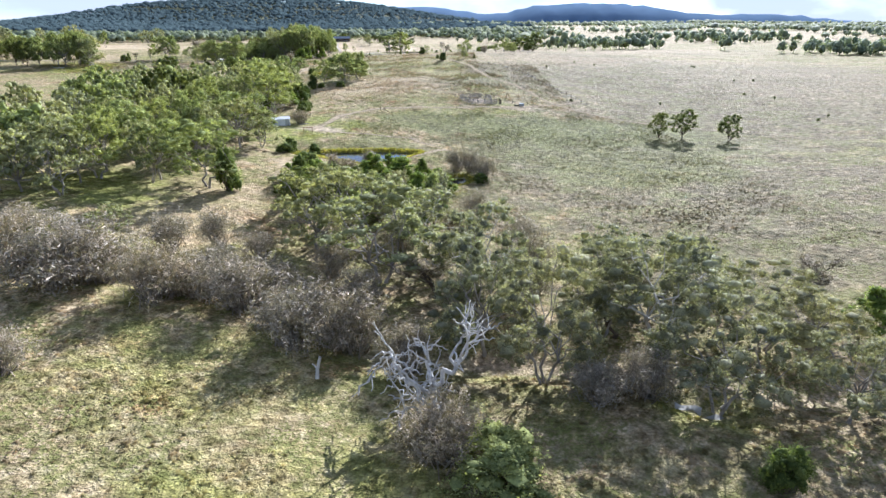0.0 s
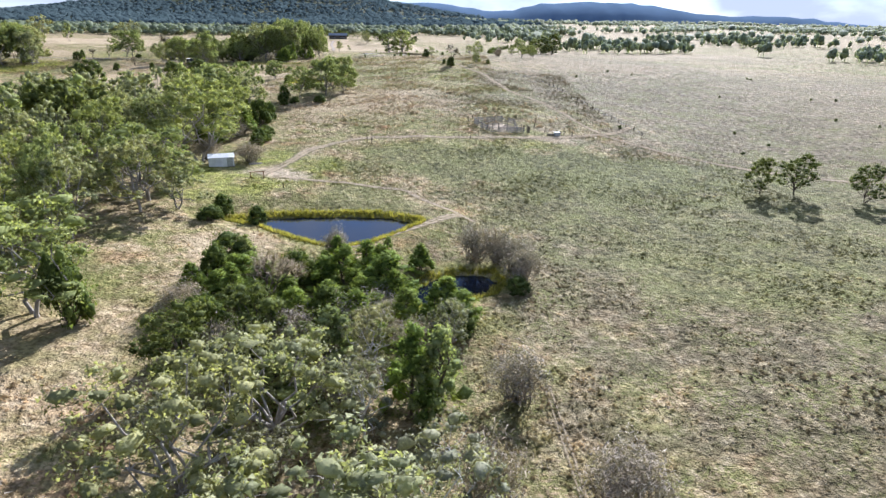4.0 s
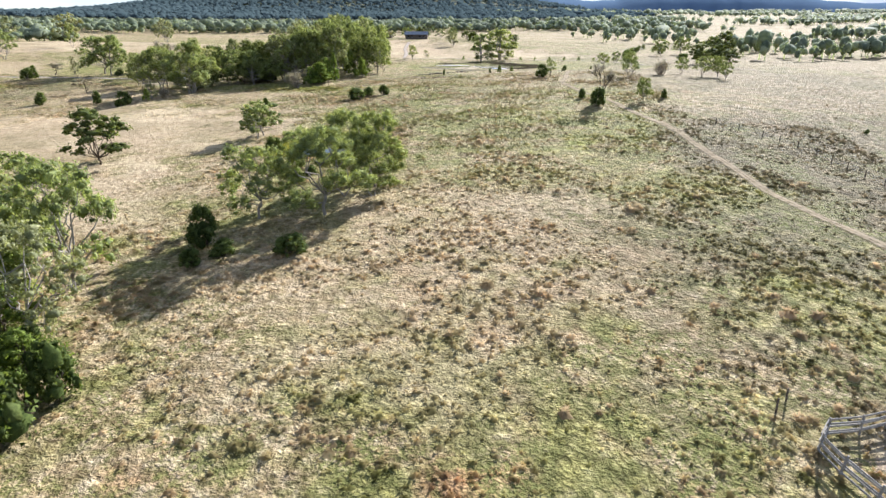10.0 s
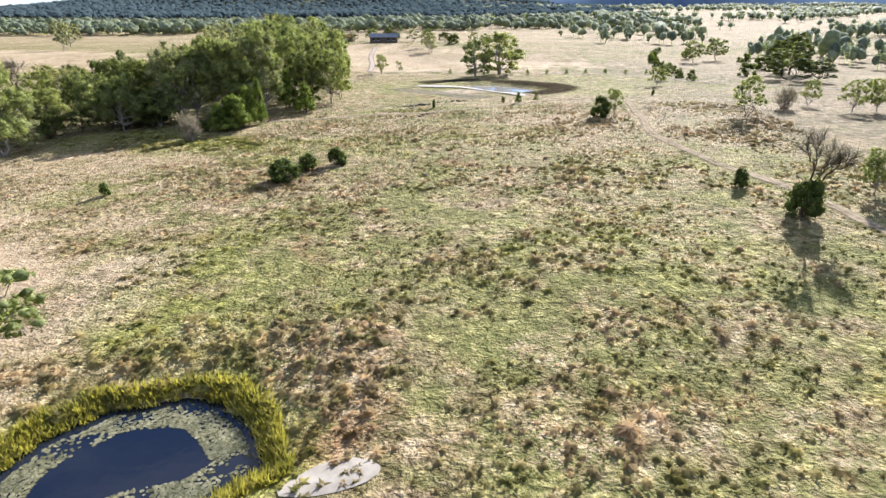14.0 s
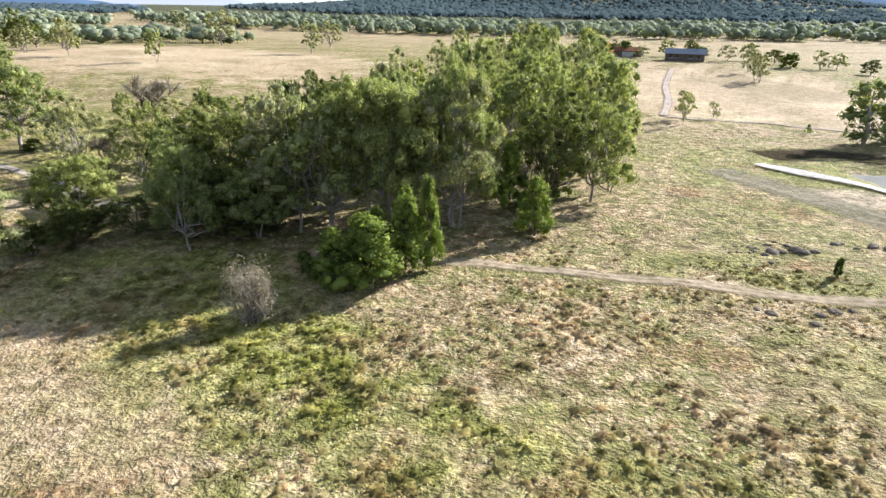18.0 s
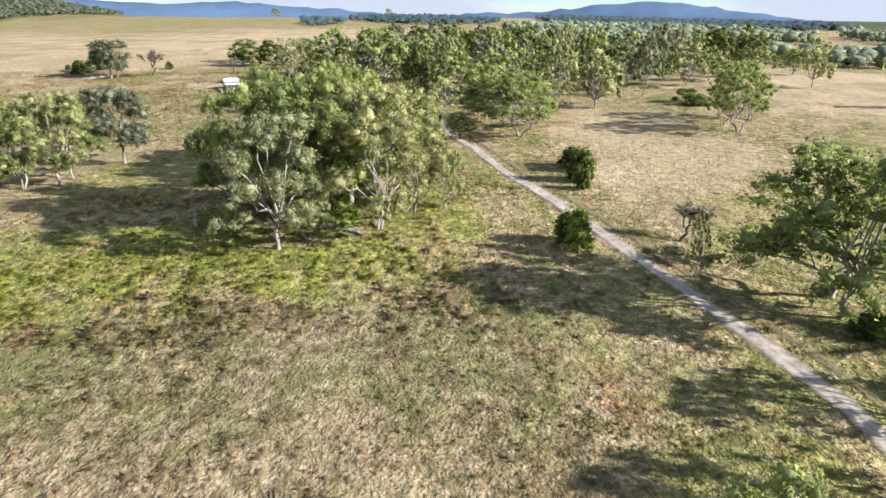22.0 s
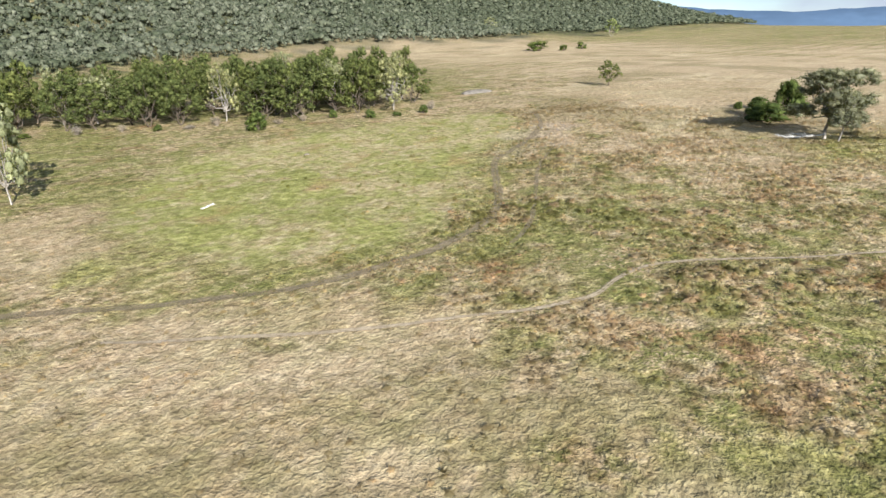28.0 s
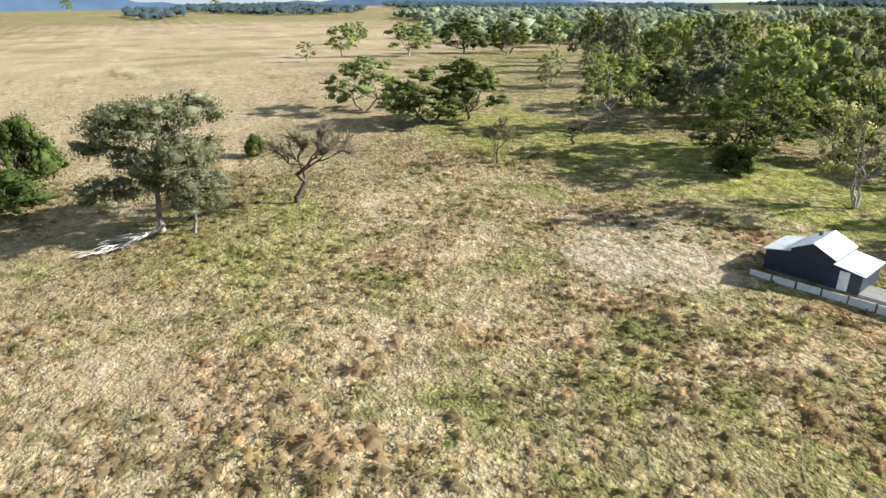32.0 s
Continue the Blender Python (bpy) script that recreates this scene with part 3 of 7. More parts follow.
# bush-covered hills: x, y, radius along x, radius along y, share
HILL_WOODS = [(-300, -330, 200, 230, 1), (-620, -490, 300, 290, 1), (-950, -570, 300, 280, 1), (-1250, -650, 260, 230, 1), (-1550, -760, 220, 150, 1), (-900, -390, 290, 175, 1), (-1200, -400, 290, 175, 1), (-1480, -470, 300, 250, 1), (-1780, -460, 280, 250, 1), (-1350, -330, 260, 110, 1), (-1650, -320, 260, 110, 1)]


def far_north(x, y):
    """Where the northern woods close in; the valley to the north-east stays open fields."""
    return smooth(y - 2.2 * np.maximum(x + 150, 0), 1150, 1400)


def coarse_share(x, y):
    return patch(x, y, COARSE)


def wooded_share(x, y):
    return np.maximum(far_north(x, y), patch(x, y, HILL_WOODS))


def mesh_of(name, verts, faces, mat, smooth_shade=False, normals=None):
    """A mesh from arrays: verts n x 3, faces m x k (all of one size) or a list."""
    me = bpy.data.meshes.new(name)
    if isinstance(faces, np.ndarray):
        n, k = faces.shape
        me.vertices.add(len(verts))
        me.vertices.foreach_set("co", np.asarray(verts, np.float32).ravel())
        me.loops.add(n * k)
        me.loops.foreach_set("vertex_index", faces.astype(np.int32).ravel())
        me.polygons.add(n)
        me.polygons.foreach_set("loop_start", np.arange(0, n * k, k, dtype=np.int32))
        me.update(calc_edges=True)
    else:
        me.from_pydata([tuple(v) for v in verts], [], [tuple(f) for f in faces])
        me.update()
    if smooth_shade:
        me.polygons.foreach_set("use_smooth", np.ones(len(me.polygons), bool))
    if normals is not None:
        a = me.attributes.new("custom_normal", "FLOAT_VECTOR", "POINT")
        a.data.foreach_set("vector", np.asarray(normals, np.float32).ravel())
        me.polygons.foreach_set("use_smooth", np.ones(len(me.polygons), bool))
    me.materials.append(mat)
    return me


def add_floats(me, **values):
    for k, v in values.items():
        a = me.attributes.new(k, "FLOAT", "POINT")
        a.data.foreach_set("value", np.asarray(v, np.float32))


def graded(lo, hi, step, far_lo, far_hi):
    core = np.arange(lo, hi + step, step)
    out_lo, out_hi, s, v = [], [], step, lo
    while v > far_lo:
        s *= 1.13
        v -= s
        out_lo.append(v)
    s, v = step, core[-1]
    while v < far_hi:
        s *= 1.13
        v += s
        out_hi.append(v)
    return np.r_[out_lo[::-1], core, out_hi]


def build_ground():
    xs, ys = graded(-470, 110, 1.7, -4300, 4300), graded(10, 530, 1.7, -4300, 4300)
    gx, gy = np.meshgrid(xs, ys)
    x, y = gx.ravel(), gy.ravel()
    z = land(x, y)
    nx, ny = len(xs), len(ys)
    i = (np.arange(ny - 1)[:, None] * nx + np.arange(nx - 1)[None]).ravel()
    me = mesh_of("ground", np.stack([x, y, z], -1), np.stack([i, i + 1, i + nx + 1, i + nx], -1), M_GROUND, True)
    g, d, b, u = covers(x, y)
    add_floats(me, green=g, dry=d, bare=b, dull=u, wooded=wooded_share(x, y), mown=mown_share(x, y), coarse=coarse_share(x, y))
    return tagged(new("ground", me), "dry winter paddock with straw and green tussock grass", "ground", kind="structure")


build_ground()


def part(name, bm, mat, parent, label=""):
    """Links a bmesh (or a ready mesh) as one mesh object under a thing or a part."""
    if isinstance(bm, bpy.types.Mesh):
        me = bm
    else:
        me = bpy.data.meshes.new(name)
        bm.to_mesh(me)
        bm.free()
        me.materials.append(mat)
    ob = new(name, me)
    ob.parent = parent
    if label:
        ob["label"] = label
    return ob


def thing(name, m, label, category, group="", kind=""):
    e = new(name)
    e.matrix_world = m
    e.empty_display_size = 0.3
    return tagged(e, label, category, group, kind)


def box(bm, x0, x1, y0, y1, z0, z1, bevel=0.0):
    r = bmesh.ops.create_cube(bm, size=1.0, matrix=Matrix.LocRotScale(((x0 + x1) / 2, (y0 + y1) / 2, (z0 + z1) / 2), None, (x1 - x0, y1 - y0, z1 - z0)))
    if bevel:
        es = {e for v in r["verts"] for e in v.link_edges}
        bmesh.ops.bevel(bm, geom=list(es), offset=bevel, segments=1, affect="EDGES")


def boxed(*args, **kw):
    bm = bmesh.new()
    box(bm, *args, **kw)
    return bm


# ---- water ----
def build_pond(key, name, label, mat, beyond=1.5):
    level, poly = PONDS[key]
    cx, cy = sum(p[0] for p in poly) / len(poly), sum(p[1] for p in poly) / len(poly)
    ring = []
    for (ax, ay), (bx, by) in zip(poly, poly[1:] + poly[:1]):
        for k in range(4):
            px, py = ax + (bx - ax) * k / 4, ay + (by - ay) * k / 4
            s = 1 + beyond / math.hypot(px - cx, py - cy)
            ring.append((cx + (px - cx) * s, cy + (py - cy) * s, level))
    verts = [(cx, cy, level)] + ring
    n = len(ring)
    faces = [(0, 1 + k, 1 + (k + 1) % n) for k in range(n)]
    return tagged(new(name, mesh_of(name, np.array(verts), faces, mat)), label, "water", kind="structure")


build_pond("POND_BIG", "water_dam", "dark still farm dam reflecting blue sky and cloud", M_WATER)
build_pond("POND_SMALL", "water_small_dam", "small dark dam beside a leafless thicket", M_WATER)
build_pond("POND_REED", "water_reed_dam", "small dark dam ringed by yellow-green reeds", M_WATER)
build_pond("POND_PALE", "water_pale_dam", "shallow pale dam with bare muddy banks", M_WATER_PALE)
build_pond("POND_WEST", "water_west_dam", "farm dam in dry paddock, reflected sky blue painted in", M_WATER_SKY)
build_pond("POND_CREEK", "water_creek_pool", "small pale creek pool below gum trees", M_WATER_PALE, 0.6)


# ---- farm tracks ----
def spline(points, step=1.0):
    p = np.array(points, float)
    p = np.vstack([2 * p[0] - p[1], p, 2 * p[-1] - p[-2]])
    out = []
    for a, b, c, d in zip(p[:-3], p[1:-2], p[2:-1], p[3:]):
        n = max(2, int(np.linalg.norm(c - b) / step))
        t = (np.arange(n) / n)[:, None]
        out.append(0.5 * (2 * b + (c - a) * t + (2 * a - 5 * b + 4 * c - d) * t**2 + (3 * b - a - 3 * c + d) * t**3))
    return np.vstack(out + [p[-2:-1]])


def build_track(name, line, wide, mat, label, ruts=True, lift=0.12):
    """A ribbon laid over the ground, worn along two ruts (or all over)."""
    c = spline(line)
    along = np.gradient(c, axis=0)
    along /= np.linalg.norm(along, axis=1)[:, None]
    side = np.stack([along[:, 1], -along[:, 0]], -1)
    k = 11
    u = np.linspace(-1, 1, k)
    w = wide * (1 + 0.12 * wobble(c[:, 0], c[:, 1], 0.7))
    xy = c[:, None] + side[:, None] * (u[None, :, None] * w[:, None, None] / 2)
    x, y = xy[..., 0].ravel(), xy[..., 1].ravel()
    z = land(x, y) + lift
    if ruts:
        wear = np.maximum(0.9 * np.exp(-((np.abs(u) - 0.45) / 0.24) ** 2), 0.45 * smooth(1 - np.abs(u), 0.0, 0.7))
    else:
        wear = 0.95 * smooth(1 - np.abs(u), 0.0, 0.85) * (1 - 0.18 * np.exp(-((u) / 0.14) ** 2))
    z = z - np.tile(0.03 * wear, len(c))
    i = (np.arange(len(c) - 1)[:, None] * k + np.arange(k - 1)[None]).ravel()
    me = mesh_of(name, np.stack([x, y, z], -1), np.stack([i, i + 1, i + k + 1, i + k], -1), mat, True)
    add_floats(me, wear=np.tile(wear, len(c)))
    return tagged(new(name, me), label, "track", kind="structure")


build_track("road_yard_track", [(-43, 190), (-39.5, 200), (-37, 210), (-34, 215), (-30, 220), (-24, 224), (-16, 226), (-9, 227.2), (1, 228.2), (10, 229.5), (19, 231.5), (36, 238), (44, 244), (52, 254)], 4.4, M_TRACK, "worn dirt wheel track through grass", False)
build_track("road_dam_track", [(-21, 152), (-15, 158.5), (-10, 163.5), (-5, 169), (-1, 173.5)], 4.6, M_TRACK, "pale worn dirt track along dam bank", False)
build_track("road_lower_track", [(1.5, 171.5), (-0.9, 173.9), (-5.7, 178.9), (-9.6, 183.3), (-12.8, 186.6), (-20.7, 188), (-30.7, 189.1), (-40, 190)], 2.6, M_TRACK, "faint wheel track through green grass", False)
build_track("road_hill_track", [(40.3, 238.6), (35, 253.5), (28.3, 274), (18.5, 296), (13, 322), (9, 340), (4, 353), (0, 366), (-4, 376), (-8, 386), (-12, 402), (-10.5, 417), (-10, 430), (-8.5, 449)], 3.6, M_TRACK, "pale dirt wheel track over the rise", False)
build_track("road_cross_track", [(-96, 428), (-87, 432.5), (-71, 435.5), (-53, 439), (-35, 448), (-14, 454.5), (6, 457.5), (24, 461), (60, 470)], 4.2, M_TRACK, "worn farm track crossing the paddock", False)
build_track("road_east_track", [(40, 238.6), (48, 232.7), (55.6, 227), (70, 217), (95, 204)], 3.8, M_TRACK, "pale dirt track down the eastern slope", False)
build_track("road_creek_track", [(12, 105), (10, 92), (8, 120)], 1.2, M_TRACK, "narrow stock pad in grass")
build_track("road_west_track", [(-273.1, 266.6), (-280, 273.6), (-288.7, 281.3), (-293, 284.6), (-297.2, 287.4), (-301.4, 290.8), (-304.6, 293), (-308.5, 295), (-311.7, 296), (-317.1, 295.4), (-321.2, 296.1), (-326, 299.1), (-329.5, 302.5), (-335, 308.3), (-345, 318)], 1.3, M_TRACK, "narrow pale stock track curving through grass", False)
build_track("road_bank_track", [(-268, 252), (-278, 260), (-288.7, 268), (-293.7, 270.4), (-299.6, 271.6), (-306.4, 272.2), (-312.7, 272.8), (-322.4, 271.1), (-331, 266.9), (-340.8, 258.7), (-354.6, 246.8), (-365.2, 243.3), (-382.8, 236), (-396, 228), (-408.3, 216.8)], 3.2, M_RUT, "worn curving bank track at the edge of green grass", False)
build_track("road_outer_rut", [(-319, 279), (-323, 277.8), (-329.3, 274.7), (-340.8, 266.9), (-356, 256.6), (-372, 249)], 1.6, M_RUT, "faint brown wheel rut through tussock grass", False)
build_track("road_gravel", [(-142, 426), (-150, 427), (-159, 428.2), (-168, 428.6), (-181, 428.6), (-193, 427), (-210, 424.3), (-232, 420.5), (-249, 417), (-267, 414.5), (-280, 412), (-300, 412)], 3.4, M_ROAD, "pale gravel farm road with grassy crown", False)
build_track("road_side_drain", [(-150, 430), (-159, 431), (-168, 431.4), (-181, 431.4), (-193, 429.8), (-210, 427), (-232, 423.2), (-249, 419.8), (-267, 417.2), (-280, 415)], 1.8, M_RUT, "dark earth drain beside the gravel road", False)
build_track("road_far_drive", [(-93, 545), (-97, 570), (-104, 600), (-108, 625), (-110, 640)], 4.0, M_ROAD, "pale gravel driveway to the homestead", False, 0.35)
build_track("road_hedge_track", [(-93, 545), (-60, 548), (-20, 545), (10, 530), (22, 505), (35, 495), (70, 480)], 3.0, M_ROAD, "pale dirt road beside young trees", False, 0.2)


# ---- plants ----
def ball(level):
    bm = bmesh.new()
    bmesh.ops.create_icosphere(bm, subdivisions=level, radius=1.0)
    out = np.array([tuple(v.co) for v in bm.verts]), np.array([[v.index for v in f.verts] for f in bm.faces])
    bm.free()
    return out


BALLS = {1: ball(1), 2: ball(2)}


class Shape:
    """Collects tubes (bark) and leaf blades as arrays."""

    def __init__(self, seed):
        self.rng = np.random.default_rng(seed)
        self.v, self.f, self.n = [], [], 0
        self.blades, self.facing = [], []
        self.heart_span = (0.38, 0.68)
        self.heart_v, self.heart_f, self.heart_n, self.hearts = [], [], [], 0

    def tube(self, p, q, r0, r1, sides=5):
        p, q = np.array(p, float), np.array(q, float)
        d = q - p
        d /= np.linalg.norm(d) + 1e-9
        a = np.cross(d, (0.3, 0.9, 0.2))
        a /= np.linalg.norm(a) + 1e-9
        b = np.cross(d, a)
        t = np.arange(sides) * 2 * np.pi / sides
        ring = np.cos(t)[:, None] * a + np.sin(t)[:, None] * b
        self.v.append(np.vstack([p + ring * r0, q + ring * r1]))
        i = np.arange(sides)
        j = (i + 1) % sides
        self.f.append(np.stack([i, j, j + sides, i + sides], -1) + self.n)
        self.n += 2 * sides

    def limb(self, p, q, r0, r1, bends=3, wander=0.12, sides=5):
        """A crooked limb; returns its points."""
        p, q = np.array(p, float), np.array(q, float)
        length = np.linalg.norm(q - p)
        pts = [p]
        for k in range(1, bends + 1):
            t = k / bends
            off = self.rng.normal(size=3) * wander * length * (0 if k == bends else 1) * np.sin(np.pi * min(t, 0.98))
            pts.append(p + (q - p) * t + off)
        rr = np.linspace(r0, r1, bends + 1)
        for a, b, ra, rb in zip(pts[:-1], pts[1:], rr[:-1], rr[1:]):
            self.tube(a, b, ra, rb, sides)
        return pts

    def leaves(self, centre, radius, count, size, droop=0.3, flat=0.75, puff=0.7, slim=(0.4, 0.68), core=1, shell=(0.5, 1.08)):
        """A clump: a lumpy heart of foliage with leaf sprays all round, which face outwards and take the light as one."""
        r = self.rng
        centre = np.array(centre, float)
        form = np.array([r.uniform(0.7, 1.5), r.uniform(0.7, 1.5), flat * r.uniform(0.7, 1.35)])
        w1, w2, p1, p2 = r.normal(size=3) * 2.2, r.normal(size=3) * 3.5, r.uniform(0, 6), r.uniform(0, 6)

        def swell(e):
            return (1 + 0.26 * np.sin(e @ w1 + p1) + 0.2 * np.sin(e @ w2 + p2))[:, None]

        if core:
            dirs, tri = BALLS[core]
            lump = swell(dirs) * r.uniform(*self.heart_span, (len(dirs), 1))
            self.heart_v.append(centre + dirs * lump * radius * form)
            self.heart_f.append(tri + self.hearts)
            self.hearts += len(dirs)
            n = dirs + r.normal(size=dirs.shape) * 0.18
            self.heart_n.append(n / np.linalg.norm(n, axis=1)[:, None])
        d = r.normal(size=(count, 3))
        d /= np.linalg.norm(d, axis=1)[:, None]
        c = centre + d * swell(d) * (radius * r.uniform(*shell, (count, 1)) ** 0.7) * form
        up = d * 0.8 + r.normal(size=(count, 3)) * 0.6 + (0, 0, 0.35)
        up /= np.linalg.norm(up, axis=1)[:, None]
        a = np.cross(up, r.normal(size=(count, 3)))
        a[:, 2] -= droop
        a /= np.linalg.norm(a, axis=1)[:, None]
        b = np.cross(up, a)
        b /= np.linalg.norm(b, axis=1)[:, None] + 1e-9
        z = size * r.uniform(0.6, 1.4, (count, 1))
        w = z * r.uniform(*slim, (count, 1))
        self.blades.append(np.stack([c + a * z, c - a * z * 0.6 + b * w, c - a * z * 0.6 - b * w], 1))
        n = d * puff + up * (1 - puff) + r.normal(size=(count, 3)) * 0.25 + (0, 0, 0.12)
        self.facing.append(n / np.linalg.norm(n, axis=1)[:, None])

    def bark_mesh(self, name, mat):
        return mesh_of(name, np.vstack(self.v), np.vstack(self.f), mat, True)

    def leaf_mesh(self, name, mat):
        q = np.concatenate(self.blades)
        v, n, f = q.reshape(-1, 3), np.repeat(np.concatenate(self.facing), 3, 0), np.arange(len(q) * 3).reshape(-1, 3)
        if self.hearts:
            v, n, f = np.vstack([np.vstack(self.heart_v), v]), np.vstack([np.vstack(self.heart_n), n]), np.vstack([np.vstack(self.heart_f), f + self.hearts])
        return mesh_of(name, v, f, mat, normals=n)

    def fit_to(self, high, wide):
        """Scales all so that the crown is as high and wide as asked."""
        pts = np.concatenate(self.blades).reshape(-1, 3) if self.blades else np.vstack(self.v)
        top = np.percentile(pts[:, 2], 99)
        across = (np.percentile(pts[:, 0], 99) - np.percentile(pts[:, 0], 1) + np.percentile(pts[:, 1], 99) - np.percentile(pts[:, 1], 1)) / 2
        k = np.array([wide / across, wide / across, high / top])
        self.v = [v * k for v in self.v]
        self.blades = [b * k for b in self.blades]
        self.heart_v = [v * k for v in self.heart_v]
        return self


def gum_shape(seed, clumps, per, leaf, clump_r=1.15, fork=0.25, spread=1.0, limbs=7, trunks=1, gaps=0.0, core=1):
    """A gum tree 14 m high and about 12 m wide: boles, crooked limbs, and a crown of domed boughs, each a shell of leaf clumps over bare wood."""
    s = Shape(seed)
    r = s.rng
    if leaf > 0.25:
        s.heart_span = (0.5, 0.85)     # far trees: denser clumps
    boles = []
    for k in range(trunks):
        lean = r.normal(size=2) * 0.5 + ((0, 0) if trunks == 1 else (1.5 * np.cos(k * 2.4), 1.5 * np.sin(k * 2.4)))
        base = np.array([lean[0] * 0.25, lean[1] * 0.25, -0.4])
        top = np.array([lean[0], lean[1], 14 * fork * r.uniform(1.0, 1.3)])
        rad = 0.23 / trunks**0.4
        s.tube(base, base + (0, 0, 0.7), rad * 1.4, rad, 7)
        boles.append((s.limb(base + (0, 0, 0.6), top, rad, rad * 0.8, 3, 0.07, 7), rad))
    limbs += 4
    lobes = []
    for j in range(limbs):
        a = j * 2.4 + r.uniform(-0.35, 0.35)
        u = (j + 0.5) / limbs
        high = 0.25 + 0.61 * u**0.85 + r.uniform(-0.05, 0.05)
        reach = 4.7 * spread * np.sqrt(max(0.02, 1 - (0.93 * u) ** 2)) * r.uniform(0.72, 1.12)
        big = r.uniform(1.15, 2.1) * (1.0 - 0.12 * u)
        q = np.array([reach * np.cos(a), reach * np.sin(a), 14 * high - 0.6])
        q[2] = max(q[2], 14 * fork + 0.55 * big)
        pts, rad = boles[j % len(boles)]
        lp = s.limb(pts[-1] if j % 2 else pts[-2] * 0.35 + pts[-1] * 0.65, q + (0, 0, -0.35 * big), rad * 0.55, rad * 0.2, 4, 0.09)
        lobes.append((q, big, lp[-1], rad))
    each = max(5, clumps // limbs)
    for q, big, hub, rad in lobes:
        n = int(each * (big / 1.68) ** 2) + 1
        ph = r.uniform(0, 6.28)
        for c in range(n):
            z = 1.0 - 1.72 * (c + 0.5) / n                     # from the top of the dome down to its skirt
            t = ph + c * 2.39996 + r.uniform(-0.4, 0.4)
            w = np.sqrt(max(0.0, 1 - z * z))
            e = q + np.array([w * np.cos(t) * 1.12, w * np.sin(t) * 1.12, z * 0.74]) * big * r.uniform(0.68, 1.06)
            if r.uniform() < gaps:
                s.limb(hub, e, rad * 0.14, rad * 0.03, 3, 0.1, 4)
                continue
            if c % 3 == 0:
                s.limb(hub, e, rad * 0.16, rad * 0.05, 2, 0.1, 4)
            rr = 0.66 * clump_r * r.uniform(0.6, 1.35)
            s.leaves(e, rr, int(per * r.uniform(0.8, 1.2) * (rr / (0.7 * clump_r)) ** 1.8), leaf, flat=0.72, core=core)
    return s


def full_shape(seed, clumps, per, leaf, clump_r=1.1, fork=0.1, trunks=1, belly=0.42, core=1):
    """A full-crowned tree 14 m high and 12 m wide: leafy all round in lobes, on a short bole."""
    s = Shape(seed)
    r = s.rng
    ph = r.uniform(0, 6.28, 3)
    for k in range(trunks):
        a = k * 2.4 + r.uniform(0, 6.28)
        off = np.array([np.cos(a), np.sin(a), 0]) * (0.5 if trunks > 1 else 0.1)
        s.tube(off + (0, 0, -0.4), off + (0, 0, 0.5), 0.5, 0.34, 7)
        s.limb(off + (0, 0, 0.4), off * 3 + (0, 0, 11.5), 0.34, 0.08, 5, 0.03, 6)
    for c in range(clumps):
        u = r.uniform(0, 1) ** 0.9
        a = r.uniform(0, 2 * np.pi)
        wide = 5.4 * np.sqrt(max(0.05, 1 - ((u - belly) / (1.05 - belly if u > belly else belly + 0.25)) ** 2))
        wide *= 1 + 0.2 * np.sin(2 * a + ph[0] + 3 * u) + 0.14 * np.sin(5 * a + ph[1] - 7 * u)
        reach = wide * r.uniform(0.55, 1.0)
        q = np.array([reach * np.cos(a), reach * np.sin(a), 14 * (fork + (0.93 - fork) * u)])
        if c % 3 == 0:
            s.limb((0, 0, max(1.6, q[2] - 0.55 * reach - 0.8)), q, 0.12, 0.03, 3, 0.08, 4)
        rr = clump_r * r.uniform(0.6, 1.3)
        s.leaves(q, rr, int(per * r.uniform(0.8, 1.2) * (rr / clump_r) ** 1.8), leaf, flat=0.72, core=core)
    return s


def sapling_shape(seed, clumps, per, leaf):
    """A young upright tree 6 m high and 4 m wide, leafy nearly to the ground."""
    s = Shape(seed)
    r = s.rng
    s.limb((0, 0, -0.3), (r.normal() * 0.2, r.normal() * 0.2, 5.2), 0.10, 0.03, 4, 0.03, 5)
    for c in range(clumps):
        z = 0.7 + 5.0 * (c + 0.5) / clumps
        reach = 1.85 * (1 - (z / 6.2) ** 1.15) * r.uniform(0.45, 1.0) + 0.1
        a = r.uniform(0, 2 * np.pi)
        q = np.array([reach * np.cos(a), reach * np.sin(a), z])
        s.tube((0, 0, z * 0.8), q, 0.03, 0.012, 4)
        s.leaves(q, r.uniform(0.38, 0.7) * (1.15 - 0.09 * z), per, leaf, 0.1, 1.15)
    return s


def bush_shape(seed, clumps, per, leaf):
    """A rounded shrub 3 m high and 3.4 m wide, leafy to the ground."""
    s = Shape(seed)
    r = s.rng
    for c in range(clumps):
        a, u = r.uniform(0, 2 * np.pi), r.uniform(0.0, 1.0)
        z = 0.35 + 2.2 * u
        reach = 1.35 * np.sqrt(max(0.05, 1 - (u * 0.95) ** 2)) * r.uniform(0.6, 1.0)
        q = np.array([reach * np.cos(a), reach * np.sin(a), z])
        if c % 2 == 0:
            s.limb((r.normal() * 0.1, r.normal() * 0.1, -0.2), q * (0.9, 0.9, 0.95), 0.05, 0.015, 2, 0.1, 4)
        s.leaves(q, r.uniform(0.4, 0.7), per, leaf, 0.0, 0.95)
    return s


